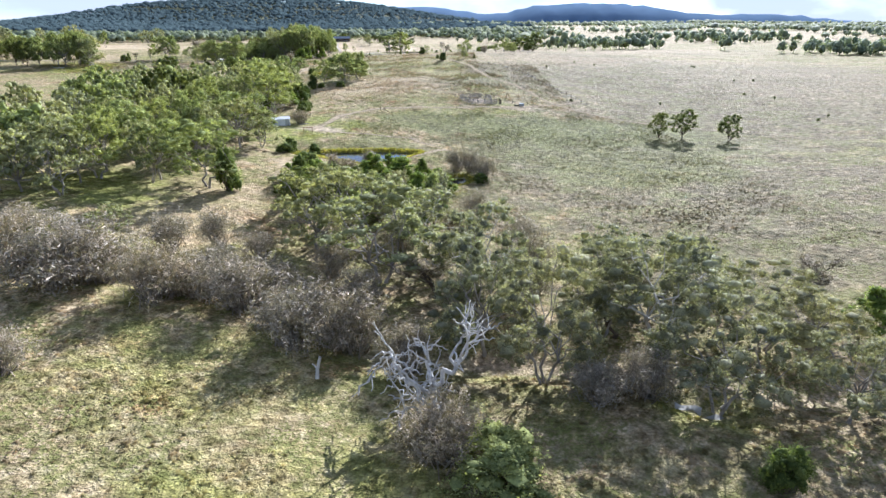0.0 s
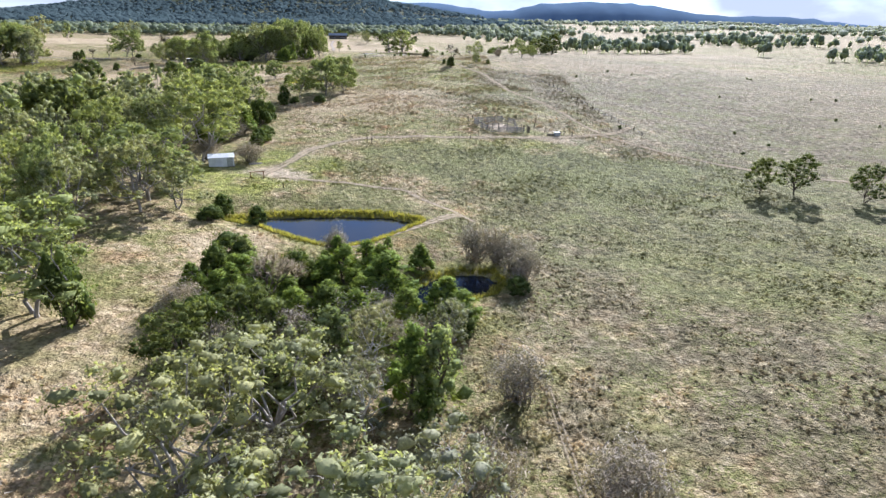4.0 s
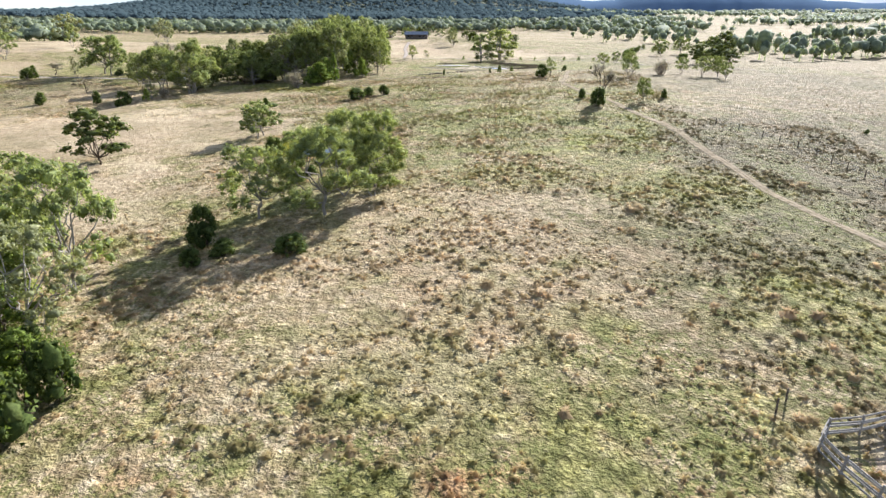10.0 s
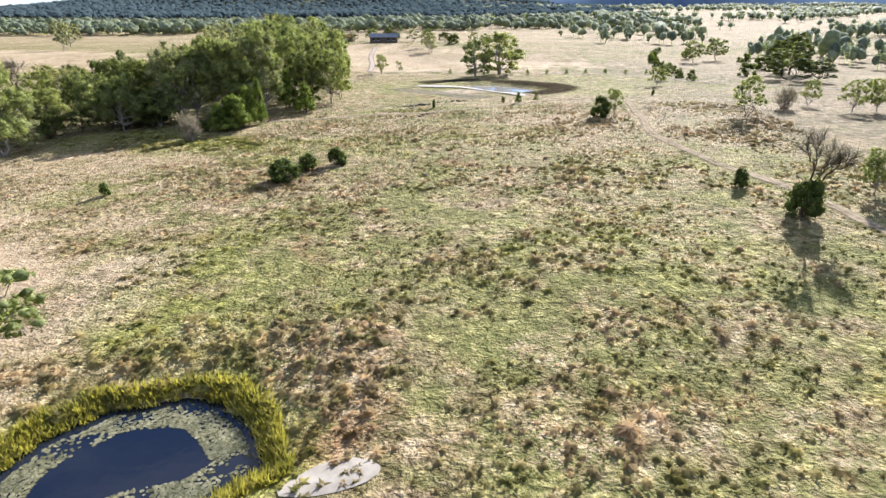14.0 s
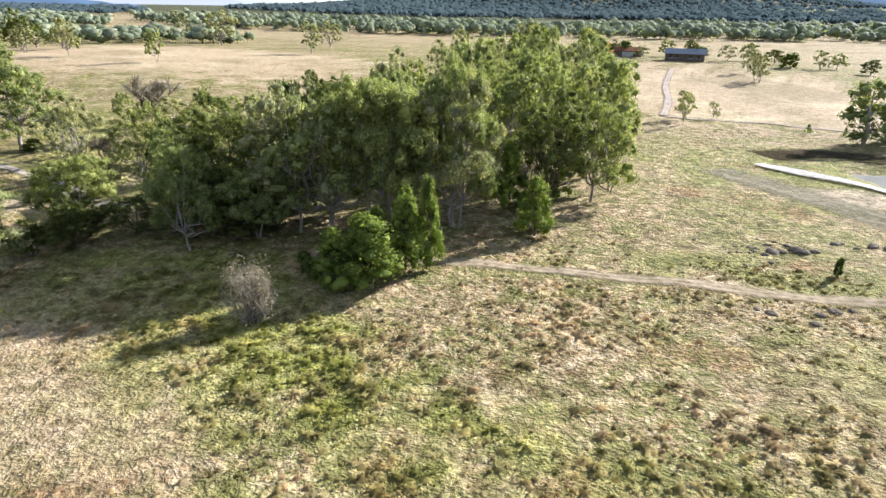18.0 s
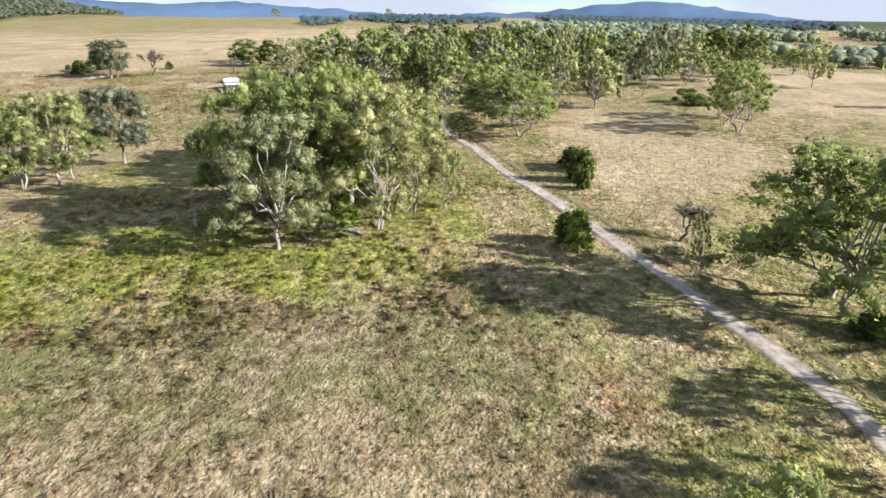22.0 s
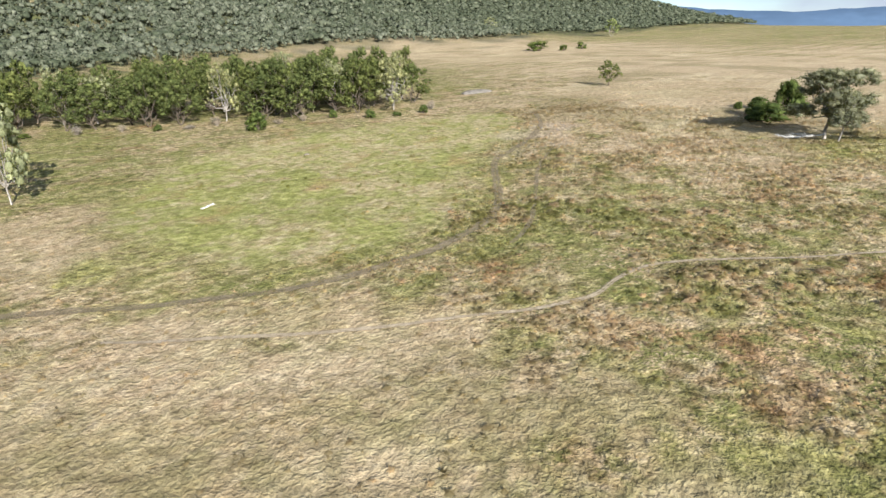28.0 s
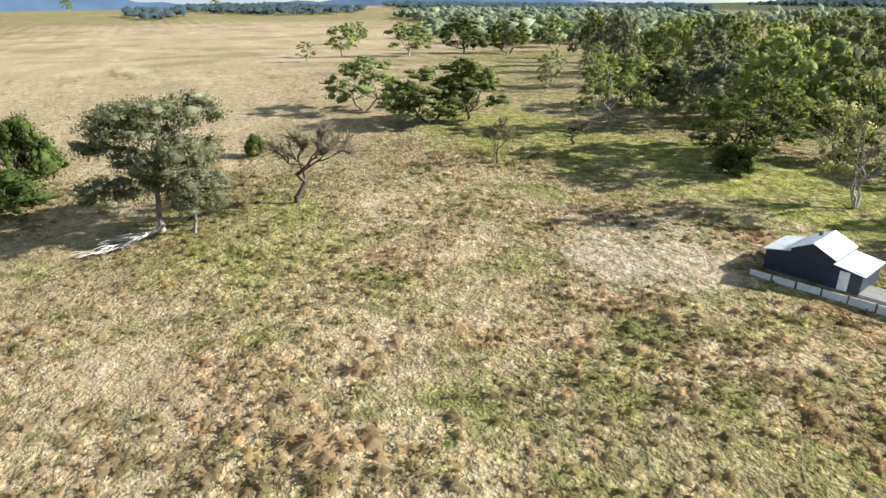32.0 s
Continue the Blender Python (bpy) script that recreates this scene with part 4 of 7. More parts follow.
def bare_shape(seed, fine=420, high=9.0):
    """A leafless tree 9 m high: forking limbs that end in sprays of fine twigs."""
    s = Shape(seed)
    r = s.rng
    ends = []

    def fork(p, d, length, rad, level):
        pts = s.limb(p, p + d * length, rad, rad * 0.62, 3, 0.09, 6 if level == 0 else 4)
        if level >= 3:
            ends.append((pts[-1], d, length))
            return
        for k in range(3):
            nd = d * 0.9 + r.normal(size=3) * 0.42 + (0, 0, 0.34)
            nd /= np.linalg.norm(nd)
            fork(pts[-1] if k else pts[-2], nd, length * r.uniform(0.62, 0.9), rad * 0.56, level + 1)

    fork(np.array([0, 0, -0.3]), np.array([r.normal() * 0.1, r.normal() * 0.1, 1.0]), high * 0.3, 0.2, 0)
    per = max(4, fine // len(ends))
    for p, d, length in ends:
        nd = d + r.normal(size=(per, 3)) * 0.55 + (0, 0, 0.1)
        nd /= np.linalg.norm(nd, axis=1)[:, None]
        a = p - d * length * r.uniform(0, 0.8, (per, 1))
        w = np.cross(nd, r.normal(size=(per, 3)))
        w *= 0.02 / np.linalg.norm(w, axis=1)[:, None]
        ln = r.uniform(0.5, 1.4, (per, 1))
        s.blades.append(np.stack([a - w * 1.3, a + w * 1.3, a + nd * ln], 1))
        s.facing.append(np.tile([0.0, 0.0, 1.0], (per, 1)))
    return s


def thicket_shape(seed, stems=40, twig=2600, long=0.12):
    """A leafless grey shrub 4 m high and 5 m wide: crooked stems within a soft dome of fine twigs."""
    s = Shape(seed)
    r = s.rng
    for _ in range(stems):
        a, u = r.uniform(0, 2 * np.pi), r.uniform(0, 1)
        q = np.array([2.0 * u**0.6 * np.cos(a), 2.0 * u**0.6 * np.sin(a), 3.3 * np.sqrt(1 - 0.75 * u * u) * r.uniform(0.7, 1.0)])
        s.limb((r.normal() * 0.35, r.normal() * 0.35, -0.2), q, 0.045, 0.01, 3, 0.1, 3)
        for _ in range(2):
            s.leaves(q * r.uniform(0.6, 1.0) + r.normal(size=3) * 0.25, r.uniform(0.45, 0.8), twig // stems // 2, long * 1.25, 0.0, 0.9, 0.6, (0.09, 0.17), 0, (0.3, 1.0))
    return s


PROTO, KINDS = {}, {
    "gum": ("gum_tree", "green-leaved gum tree with pale bark standing in dry grass", "tree", 14.0, 12.0),
    "gumg": ("grey_gum_tree", "grey-green gum tree with pale forking limbs showing through the crown", "tree", 14.0, 12.0),
    "creek": ("creek_gum_tree", "grey-leaved creek gum with pale bare limbs showing", "tree", 14.0, 12.0),
    "blue": ("blue_gum_tree", "round dense blue-grey gum tree with pale bole", "tree", 14.0, 12.0),
    "full": ("full_crowned_tree", "tall dense green gum tree leafy nearly to the ground", "tree", 14.0, 12.0),
    "dark": ("dark_tree", "dense dark green tree with pale trunk", "tree", 14.0, 12.0),
    "young": ("young_tree", "bright green young tree leafy to the ground", "tree", 6.0, 4.0),
    "wattle": ("wattle_tree", "olive green wattle with drooping feathery crown", "tree", 6.0, 4.0),
    "bush": ("bush", "rounded dark green bush in the grass", "bush", 3.0, 3.4),
    "shrub": ("leafless_shrub", "leafless grey-brown shrub with fine twigs", "shrub", 4.0, 5.0),
    "bare": ("bare_tree", "leafless grey tree with fine bare twigs", "tree", 9.0, 8.0),
    "orange": ("autumn_tree", "small orange-leaved autumn tree by the homestead", "tree", 6.0, 4.0),
}


def prototype(kind, fine, k):
    key = (kind, fine, k)
    if key in PROTO:
        return PROTO[key]
    name, label, cat, _, _ = KINDS[kind]
    seed = 100 * (list(KINDS).index(kind) + 1) + 10 * fine + k
    leafy, bark = M_LEAF_GUM, M_BARK
    core = 1
    if kind == "gum":
        s = gum_shape(seed, (60, 100, 130)[fine], (26, 84, 280)[fine], (0.34, 0.175, 0.115)[fine], (1.5, 1.3, 1.25)[fine], 0.13 + 0.03 * k, 1.0, 8 + k % 2, 1 + k % 2, 0, core)
    elif kind == "gumg":
        leafy = M_LEAF_GREY
        s = gum_shape(seed, (60, 100, 130)[fine], (22, 70, 230)[fine], (0.32, 0.16, 0.108)[fine], (1.4, 1.2, 1.15)[fine], 0.16, 1.05, 9, 1 + k % 3, 0.1, core)
    elif kind == "creek":
        leafy, bark = M_LEAF_CREEK, M_DEADWOOD if k < 2 else M_BARK
        s = gum_shape(seed, (70, 130, 180)[fine], (22, 76, 170)[fine], (0.3, 0.14, 0.095)[fine], (1.4, 1.22, 1.18)[fine], 0.2, 1.05, 10, 1 + k % 3, 0.24, 1)
    elif kind == "blue":
        leafy = M_LEAF_BLUE
        s = gum_shape(seed, (80, 130, 170)[fine], (26, 74, 210)[fine], (0.33, 0.165, 0.115)[fine], (1.5, 1.3, 1.25)[fine], 0.24, 0.95, 9, 1, 0.03, core)
    elif kind == "full":
        s = full_shape(seed, (70, 130, 180)[fine], (36, 92, 220)[fine], (0.33, 0.165, 0.11)[fine], (1.35, 1.05, 1.0)[fine], 0.1, 2, 0.45, core)
    elif kind == "dark":
        leafy, bark = M_LEAF_DARK, M_BARK_DARK
        s = gum_shape(seed, (60, 100, 130)[fine], (26, 80, 220)[fine], (0.36, 0.18, 0.115)[fine], (1.65, 1.4, 1.35)[fine], 0.1, 1.0, 9, 1 + k % 2, 0, core)
    elif kind in ("young", "wattle", "orange"):
        leafy = {"young": M_LEAF_YOUNG, "wattle": M_LEAF_GUM, "orange": M_LEAF_ORANGE}[kind]
        bark = M_BARK_DARK
        s = sapling_shape(seed, (26, 50, 70)[fine], (18, 46, 100)[fine], (0.20, 0.11, 0.075)[fine])
    elif kind == "bush":
        leafy, bark = M_LEAF_BUSH, M_BARK_DARK
        s = bush_shape(seed, (24, 48, 60)[fine], (18, 46, 100)[fine], (0.18, 0.10, 0.07)[fine])
    elif kind == "shrub":
        leafy, bark = M_TWIG, M_TWIG
        s = thicket_shape(seed, (24, 46, 60)[fine], (1500, 5000, 8000)[fine], (0.2, 0.12, 0.1)[fine])
    else:
        leafy, bark = M_TWIG, M_BARK_DARK
        s = bare_shape(seed, (500, 1600, 2200)[fine])
    s.fit_to(*KINDS[kind][3:])
    root = thing(name, Matrix.Identity(4), label, cat, "trees of the paddocks" if cat == "tree" else "shrubs of the paddocks")
    part("trunk" if cat == "tree" else "stem", s.bark_mesh("trunk", bark), None, root)
    if leafy:
        part("crown" if cat == "tree" else "foliage", s.leaf_mesh("crown", leafy), None, root)
    PROTO[key] = [root, False]
    return PROTO[key]


plant_rng = np.random.default_rng(5)
NEAR_STRETCHES = [(-440, -395, 280, 312), (-75, -40, 280, 326), (-275, -205, 335, 412), (-150, -108, 384, 428), (-110, -84, 405, 452), (-12, 45, 36, 72)]
FINE_STRETCHES = [(-500, -430, 180, 290), (-75, 105, 20, 470), (-155, -60, 360, 560), (-300, -150, 320, 480), (-440, -370, 270, 370), (-430, -250, 95, 190)]


def plant(kind, x, y, high, wide, label="", shape=None):
    fine = any(a < x < b and c < y < d for a, b, c, d in FINE_STRETCHES) + any(a < x < b and c < y < d for a, b, c, d in NEAR_STRETCHES)
    _, _, _, h0, w0 = KINDS[kind]
    drawn = int(plant_rng.integers(0, 4 if kind in ("gum", "gumg", "creek") else 3))
    slot = prototype(kind, fine, drawn if shape is None else shape)
    sw, sh = wide / w0, high / h0
    m = pose(x, y, land_at(x, y), 0, 0, plant_rng.uniform(0, 360)) @ Matrix.Diagonal((sw, sw, sh, 1))
    if slot[1]:
        ob = copy_thing(slot[0], m @ Matrix.Diagonal((*(1 / k for k in slot[0].scale), 1)))
    else:
        ob, slot[1] = slot[0], True
        ob.matrix_world = m
    if label:
        ob["label"] = label
    return ob


def fill(kinds, poly, gap, high, wide, seed, keep_off=()):
    """A stand of trees: scattered over a patch of the plan, no two nearer than gap."""
    r = np.random.default_rng(seed)
    xs, ys = [p[0] for p in poly], [p[1] for p in poly]
    placed = [p for p in keep_off]
    tries = int((max(xs) - min(xs)) * (max(ys) - min(ys)) / gap**2 * 3)
    for _ in range(tries):
        x, y = r.uniform(min(xs), max(xs)), r.uniform(min(ys), max(ys))
        if not within(np.array(x), np.array(y), poly) or any((x - a) ** 2 + (y - b) ** 2 < gap * gap for a, b in placed):
            continue
        placed.append((x, y))
        plant(kinds[int(r.integers(0, len(kinds)))], round(x, 1), round(y, 1), r.uniform(*high), r.uniform(*wide))


# ---- single trees and shrubs, from south to north and west ----
plant("creek", 10.3, 60.6, 16.1, 12.6)
plant("creek", 4.2, 68.7, 14.8, 12.6)
plant("creek", 26.6, 53.4, 13.6, 13.0)
plant("creek", 24.0, 65.1, 14.4, 14.6)
plant("creek", 18.7, 69.3, 12.7, 10.5)
plant("gumg", -10.2, 87.0, 14.9, 18.8)
plant("gumg", -22.8, 98.8, 13.6, 14.3)
plant("gumg", -18.4, 107.9, 12.5, 14.4)
plant("creek", -3.5, 94.0, 12.3, 13.7)
plant("creek", 4.2, 81.8, 14.3, 13.0)
plant("creek", 22.8, 82.3, 10.2, 10.6)
plant("creek", 31.0, 73.8, 10.9, 11.1)
plant("creek", 35.9, 64.0, 10.5, 13.0)
plant("creek", 39.2, 59.5, 9.3, 10.4)
plant("creek", 36.8, 49.4, 9.4, 8.9)
plant("shrub", -19.5, 67.0, 7.6, 9.4)
plant("bush", 26.9, 40.9, 4.0, 3.6)
plant("shrub", 19.8, 55.2, 5.4, 6.4)
plant("shrub", 15.1, 54.5, 4.4, 6.4)
plant("shrub", -53.5, 77.1, 9.0, 13.0)
plant("shrub", -61.0, 81.9, 8.8, 10.5)
plant("shrub", -50.2, 80.9, 8.4, 12.8)
plant("shrub", -39.7, 76.6, 9.0, 9.9)
plant("shrub", -36.6, 80.5, 6.8, 10.4)
plant("shrub", -28.1, 76.0, 7.7, 10.7)
plant("shrub", -26.1, 82.7, 6.1, 9.8)
plant("shrub", -19.0, 74.1, 6.8, 9.0)
plant("shrub", -12.5, 68.8, 8.7, 9.1)
plant("shrub", -46.7, 56.1, 5.3, 5.3)
plant("shrub", -1.0, 46.6, 6.1, 7.7)
plant("shrub", -5.2, 63.2, 6.5, 7.2)
plant("wattle", 4.0, 45.2, 3.9, 7.5)
plant("wattle", 4.2, 41.5, 4.5, 7.0)
plant("young", 49.2, 66.2, 5.1, 6.0)
plant("bare", 47.3, 74.7, 6.7, 8.1)
plant("gum", -51.2, 126.4, 13.7, 16.5)
plant("gum", -61.6, 128.9, 12.3, 12.0)
plant("gum", -73.3, 126.3, 13.3, 14.1)
plant("gumg", -73.5, 113.5, 14.3, 12.8)
plant("gumg", -80.8, 113.2, 11.7, 11.7)
plant("gum", -88.4, 129.0, 13.0, 13.2)
plant("gum", -56.8, 169.4, 13.1, 17.0)
plant("gum", -58.0, 196.3, 17.5, 20.0)
plant("dark", 65.0, 196.5, 7.9, 6.2)
plant("dark", 72.1, 195.5, 8.9, 7.9)
plant("dark", 84.1, 190.3, 8.0, 7.2)
plant("young", -31.2, 138.7, 4.8, 5.0)
plant("young", -17.4, 142.0, 6.1, 6.3)
plant("young", -10.9, 140.2, 6.7, 7.6)
plant("young", -6.9, 149.9, 3.3, 3.8)
plant("young", -4.5, 134.1, 4.6, 3.2)
plant("young", -1.0, 133.9, 3.9, 4.8)
plant("young", -26.4, 135.1, 5.7, 5.1)
plant("young", -32.2, 135.2, 3.9, 4.5)
plant("young", -6.2, 114.6, 9.9, 6.1)
plant("wattle", -3.4, 114.2, 9.9, 5.6)
plant("wattle", -15.3, 121.7, 7.3, 6.9)
plant("wattle", -18.9, 112.8, 6.5, 7.8)
plant("dark", -29.8, 116.7, 8.4, 8.3)
plant("dark", -24.5, 123.9, 8.0, 8.2)
plant("shrub", -13.1, 128.3, 5.3, 7.6)
plant("shrub", -12.5, 115.3, 5.1, 7.2)
plant("shrub", -11.5, 133.9, 3.6, 5.7)
plant("dark", -33.9, 124.2, 0.6, 4.9)
plant("shrub", 1.0, 154.6, 5.6, 6.4, "leafless brown thicket beside the small dam")
plant("shrub", 5.2, 154.2, 5.4, 6.0, "leafless brown thicket beside the small dam")
plant("shrub", 7.4, 150.6, 5.4, 6.2, "leafless brown thicket beside the small dam")
plant("shrub", 8.0, 146.4, 5.0, 5.6, "leafless brown thicket beside the small dam")
plant("bush", 7.0, 142.6, 2.2, 3.4)
plant("bush", -43.8, 169.7, 3.8, 3.9)
plant("bush", -36.7, 166.3, 3.6, 3.2)
plant("bush", -44.2, 163.8, 2.8, 4.4)
plant("gumg", -68.2, 161.7, 10.6, 9.5)
plant("gumg", -55.5, 162.7, 12.9, 13.0)
plant("gumg", -50.9, 167.0, 9.2, 10.9)
plant("gum", -60.5, 146.8, 14.2, 5.9)
plant("bush", -46.3, 125.7, 9.0, 5.0)
plant("shrub", -47.6, 198.8, 4.4, 7.0)
plant("shrub", -56.9, 198.6, 4.1, 7.0)
plant("bush", -34.4, 146.6, 4.5, 6.2)
plant("young", -19.4, 147.9, 4.4, 3.6)
plant("young", -12.9, 147.5, 4.4, 4.5)
plant("young", -7.2, 149.9, 4.3, 4.2)
plant("young", -12.4, 153.5, 2.4, 2.0)
plant("gum", -55.3, 279.0, 10.2, 9.6)
plant("gum", -46.6, 281.4, 12.4, 12.4)
plant("gum", -41.6, 289.2, 7.4, 6.4)
plant("gum", -42.6, 294.5, 11.5, 9.0)
plant("gum", -47.0, 296.6, 11.4, 9.0)
plant("bush", -46.2, 267.9, 2.4, 3.9)
plant("bush", -58.0, 269.5, 5.2, 3.6)
plant("bush", -56.6, 263.4, 2.2, 2.6)
plant("bush", -53.8, 266.3, 2.2, 3.1)
plant("gum", -76.9, 326.6, 7.2, 6.3)
plant("bush", -54.6, 239.3, 5.3, 4.0)
plant("gum", -77.3, 249.6, 13.5, 12.2)
plant("gum", -75.7, 254.3, 13.3, 12.0)
plant("gum", -74.6, 264.7, 12.5, 11.5)
plant("dark", -98.3, 305.2, 10.4, 11.3)
plant("gum", -79.0, 245.7, 14.0, 8.8)
plant("bush", -67.1, 240.6, 4.0, 4.1)
plant("bush", -66.1, 240.8, 3.2, 2.7)
plant("young", -70.5, 238.4, 4.9, 4.0)
plant("young", -68.5, 239.6, 5.0, 3.4)
plant("young", -57.0, 224.3, 7.2, 5.8)
plant("young", -62.5, 225.8, 5.4, 4.4)
plant("young", -63.5, 244.6, 6.6, 4.9)
plant("young", -58.2, 240.5, 4.9, 4.0)
plant("bush", -50.2, 221.9, 2.6, 3.5)
plant("bush", -49.7, 217.6, 3.2, 3.3)
plant("bush", -49.9, 213.4, 4.1, 3.9)
plant("bush", -49.8, 211.0, 3.5, 3.3)
plant("gum", -76.8, 329.8, 7.2, 8.1)
plant("bush", -70.3, 378.6, 3.1, 4.8)
plant("bush", -68.4, 384.1, 2.8, 3.3)
plant("bush", -64.6, 387.6, 2.9, 3.1)
plant("bush", -95.2, 372.4, 2.0, 1.5)
plant("bush", -67.6, 313.8, 3.6, 3.8)
plant("young", -59.9, 304.0, 2.9, 2.1)
plant("bush", -55.2, 299.7, 1.6, 2.2)
plant("young", -56.1, 295.8, 2.5, 2.4)
plant("bush", -4.5, 359.6, 4.4, 3.7)
plant("bare", -4.2, 360.6, 9.8, 5.6, "tall grey dead tree above a dark bush", 1)
plant("bush", -7.5, 370.4, 2.4, 1.8)
plant("gum", 7.5, 368.5, 5.5, 4.0)
plant("bush", 13.2, 373.0, 2.4, 1.6)
plant("gum", 9.9, 420.6, 8.0, 6.0)
plant("dark", 56.1, 516.4, 12.0, 14.9)
plant("dark", 63.7, 513.1, 7.2, 12.2)
plant("gum", 29.8, 440.1, 5.6, 4.3)
plant("gum", 35.3, 432.3, 6.8, 5.8)
plant("gum", 40.6, 433.0, 6.9, 5.5)
plant("gum", 40.9, 423.4, 5.5, 4.2)
plant("gum", 7.0, 487.9, 5.2, 4.9)
plant("gum", 52.0, 618.2, 10.3, 10.6)
plant("full", -49.4, 529.8, 13.0, 10.5)
plant("full", -40.5, 538.3, 15.1, 15.1)
plant("gumg", -84.0, 648.9, 8.8, 6.0)
plant("bush", -18.4, 421.3, 4.3, 3.6)
plant("gumg", -134.7, 400.3, 12.8, 14.3)
plant("gum", -148.0, 406.3, 13.4, 12.2)
plant("gum", -150.4, 402.1, 12.6, 8.0)
plant("gumg", -154.0, 447.2, 11.5, 13.7)
plant("shrub", 21.9, 433.2, 5.0, 5.0)
plant("bush", 48.3, 533.7, 4.7, 5.8)
plant("gum", -15.4, 423.0, 5.3, 3.6)
plant("gum", 14.4, 510.5, 5.6, 4.1)
plant("gum", 66.9, 633.1, 10.6, 11.4)
plant("orange", -167.8, 750.7, 6.8, 8.6)
plant("young", -34.7, 450.6, 2.7, 1.8)
plant("young", -30.2, 453.2, 2.1, 1.4)
plant("bush", -10.1, 455.6, 2.1, 1.8)
plant("bush", -38.5, 452.3, 1.6, 0.9)
plant("bush", 0.2, 460.9, 1.3, 0.8)
plant("gumg", -79.4, 631.3, 9.4, 5.6)
plant("gum", -87.8, 544.2, 7.0, 4.7)
plant("gumg", -81.7, 549.6, 4.3, 3.0)
plant("dark", 69.8, 550.8, 14.9, 16.8)
plant("gum", -134.1, 624.9, 8.6, 7.0)
plant("bush", 67.6, 591.9, 6.1, 4.2)
plant("bush", 67.3, 572.2, 5.7, 7.0)
plant("bush", 75.0, 622.8, 2.8, 2.9)
plant("bush", 55.3, 643.4, 5.9, 4.6)
plant("gumg", -173.3, 437.5, 9.5, 11.1)
plant("young", -87.1, 443.3, 7.3, 4.3)
plant("young", -96.4, 428.8, 8.2, 4.1)
plant("young", -98.1, 422.9, 6.8, 4.1)
plant("young", -98.4, 426.3, 6.5, 3.7)
plant("young", -94.5, 451.9, 9.5, 5.5)
plant("young", -91.1, 460.3, 8.0, 5.0)
plant("gum", -85.6, 460.6, 13.5, 9.8)
plant("gum", -84.7, 467.4, 11.9, 6.0)
plant("gumg", -97.9, 441.8, 18.3, 12.4)
plant("gum", -110.8, 433.7, 15.9, 15.9)
plant("gum", -105.6, 440.2, 17.5, 16.5)
plant("gumg", -118.4, 430.5, 14.5, 13.2)
plant("dark", -123.5, 427.6, 14.8, 11.7)
plant("gum", -98.2, 459.9, 17.5, 12.1)
plant("gum", -99.0, 476.0, 17.9, 11.8)
plant("dark", -118.6, 426.7, 4.1, 7.8)
plant("dark", -126.2, 423.6, 4.5, 6.4)
plant("dark", -130.9, 419.8, 4.8, 6.4)
plant("dark", -134.9, 416.4, 4.4, 5.6)
plant("bush", -105.0, 421.9, 2.0, 1.8)
plant("gumg", -86.6, 535.8, 7.6, 3.0)
plant("gumg", -77.8, 627.6, 9.6, 5.6)
plant("bush", -55.4, 444.9, 2.1, 0.8)
plant("gum", -132.5, 398.4, 16.7, 13.0)
plant("gum", -160.8, 411.7, 9.1, 7.0)
plant("gumg", -157.8, 410.0, 10.4, 6.0)
plant("dark", -134.1, 414.1, 5.4, 6.6)
plant("dark", -138.4, 411.3, 4.3, 4.3)
plant("gum", -137.2, 417.3, 9.3, 9.4)
plant("young", -96.2, 421.8, 7.2, 6.4)
plant("young", -99.1, 419.9, 6.0, 4.4)
plant("young", -95.0, 426.5, 7.9, 4.8)
plant("young", -93.3, 428.3, 9.6, 3.3)
plant("shrub", -100.9, 410.4, 5.5, 4.3)
plant("bush", -102.6, 420.1, 2.3, 2.0)
plant("gumg", -138.3, 384.1, 5.7, 4.5)
plant("shrub", -136.2, 387.5, 4.4, 3.5)
plant("bush", -238.2, 428.3, 5.1, 4.5)
plant("bush", -211.6, 418.7, 4.3, 4.2)
plant("bare", -210.1, 431.9, 4.5, 3.9)
plant("gum", -189.6, 437.0, 15.1, 14.0)
plant("bare", -174.4, 456.3, 12.1, 10.2)
plant("gum", -155.1, 438.5, 12.0, 9.4)
plant("gumg", -334.2, 533.9, 14.9, 11.7)
plant("gumg", -483.5, 709.4, 22.4, 20.0)
plant("gumg", -378.5, 654.9, 20.2, 20.0)
plant("gumg", -273.7, 615.8, 15.0, 10.4)
plant("gumg", -316.3, 681.5, 15.2, 15.4)
plant("gum", -286.3, 540.3, 12.5, 6.7)
plant("gum", -283.8, 479.8, 13.0, 12.5)
plant("bare", -166.5, 392.2, 4.7, 5.6)
plant("gum", -176.4, 472.2, 6.3, 9.2)
plant("gum", -284.1, 425.7, 11.5, 20.0)
plant("gumg", -351.1, 479.2, 14.2, 12.2)
plant("bush", -164.0, 368.9, 3.7, 3.0)
plant("young", -154.6, 421.6, 3.6, 2.8, "bright green young tree beside the open shelter")
plant("gum", -194.1, 439.2, 14.3, 18.5)
plant("gumg", -163.4, 433.0, 12.4, 8.6)
plant("bare", -159.7, 435.3, 6.2, 3.7)
plant("gumg", -198.5, 428.0, 7.9, 2.8)
plant("bush", -244.7, 430.0, 3.9, 4.2)
plant("bush", -236.8, 429.0, 2.9, 2.2)
plant("gum", -197.6, 464.7, 6.2, 5.0)
plant("gum", -189.3, 464.0, 5.4, 4.5)
plant("gum", -269.0, 472.5, 14.0, 11.6)
plant("bush", -304.0, 479.9, 3.0, 7.2)
plant("gumg", -148.5, 409.8, 13.8, 4.4)
plant("gumg", -149.8, 411.7, 12.1, 3.9)
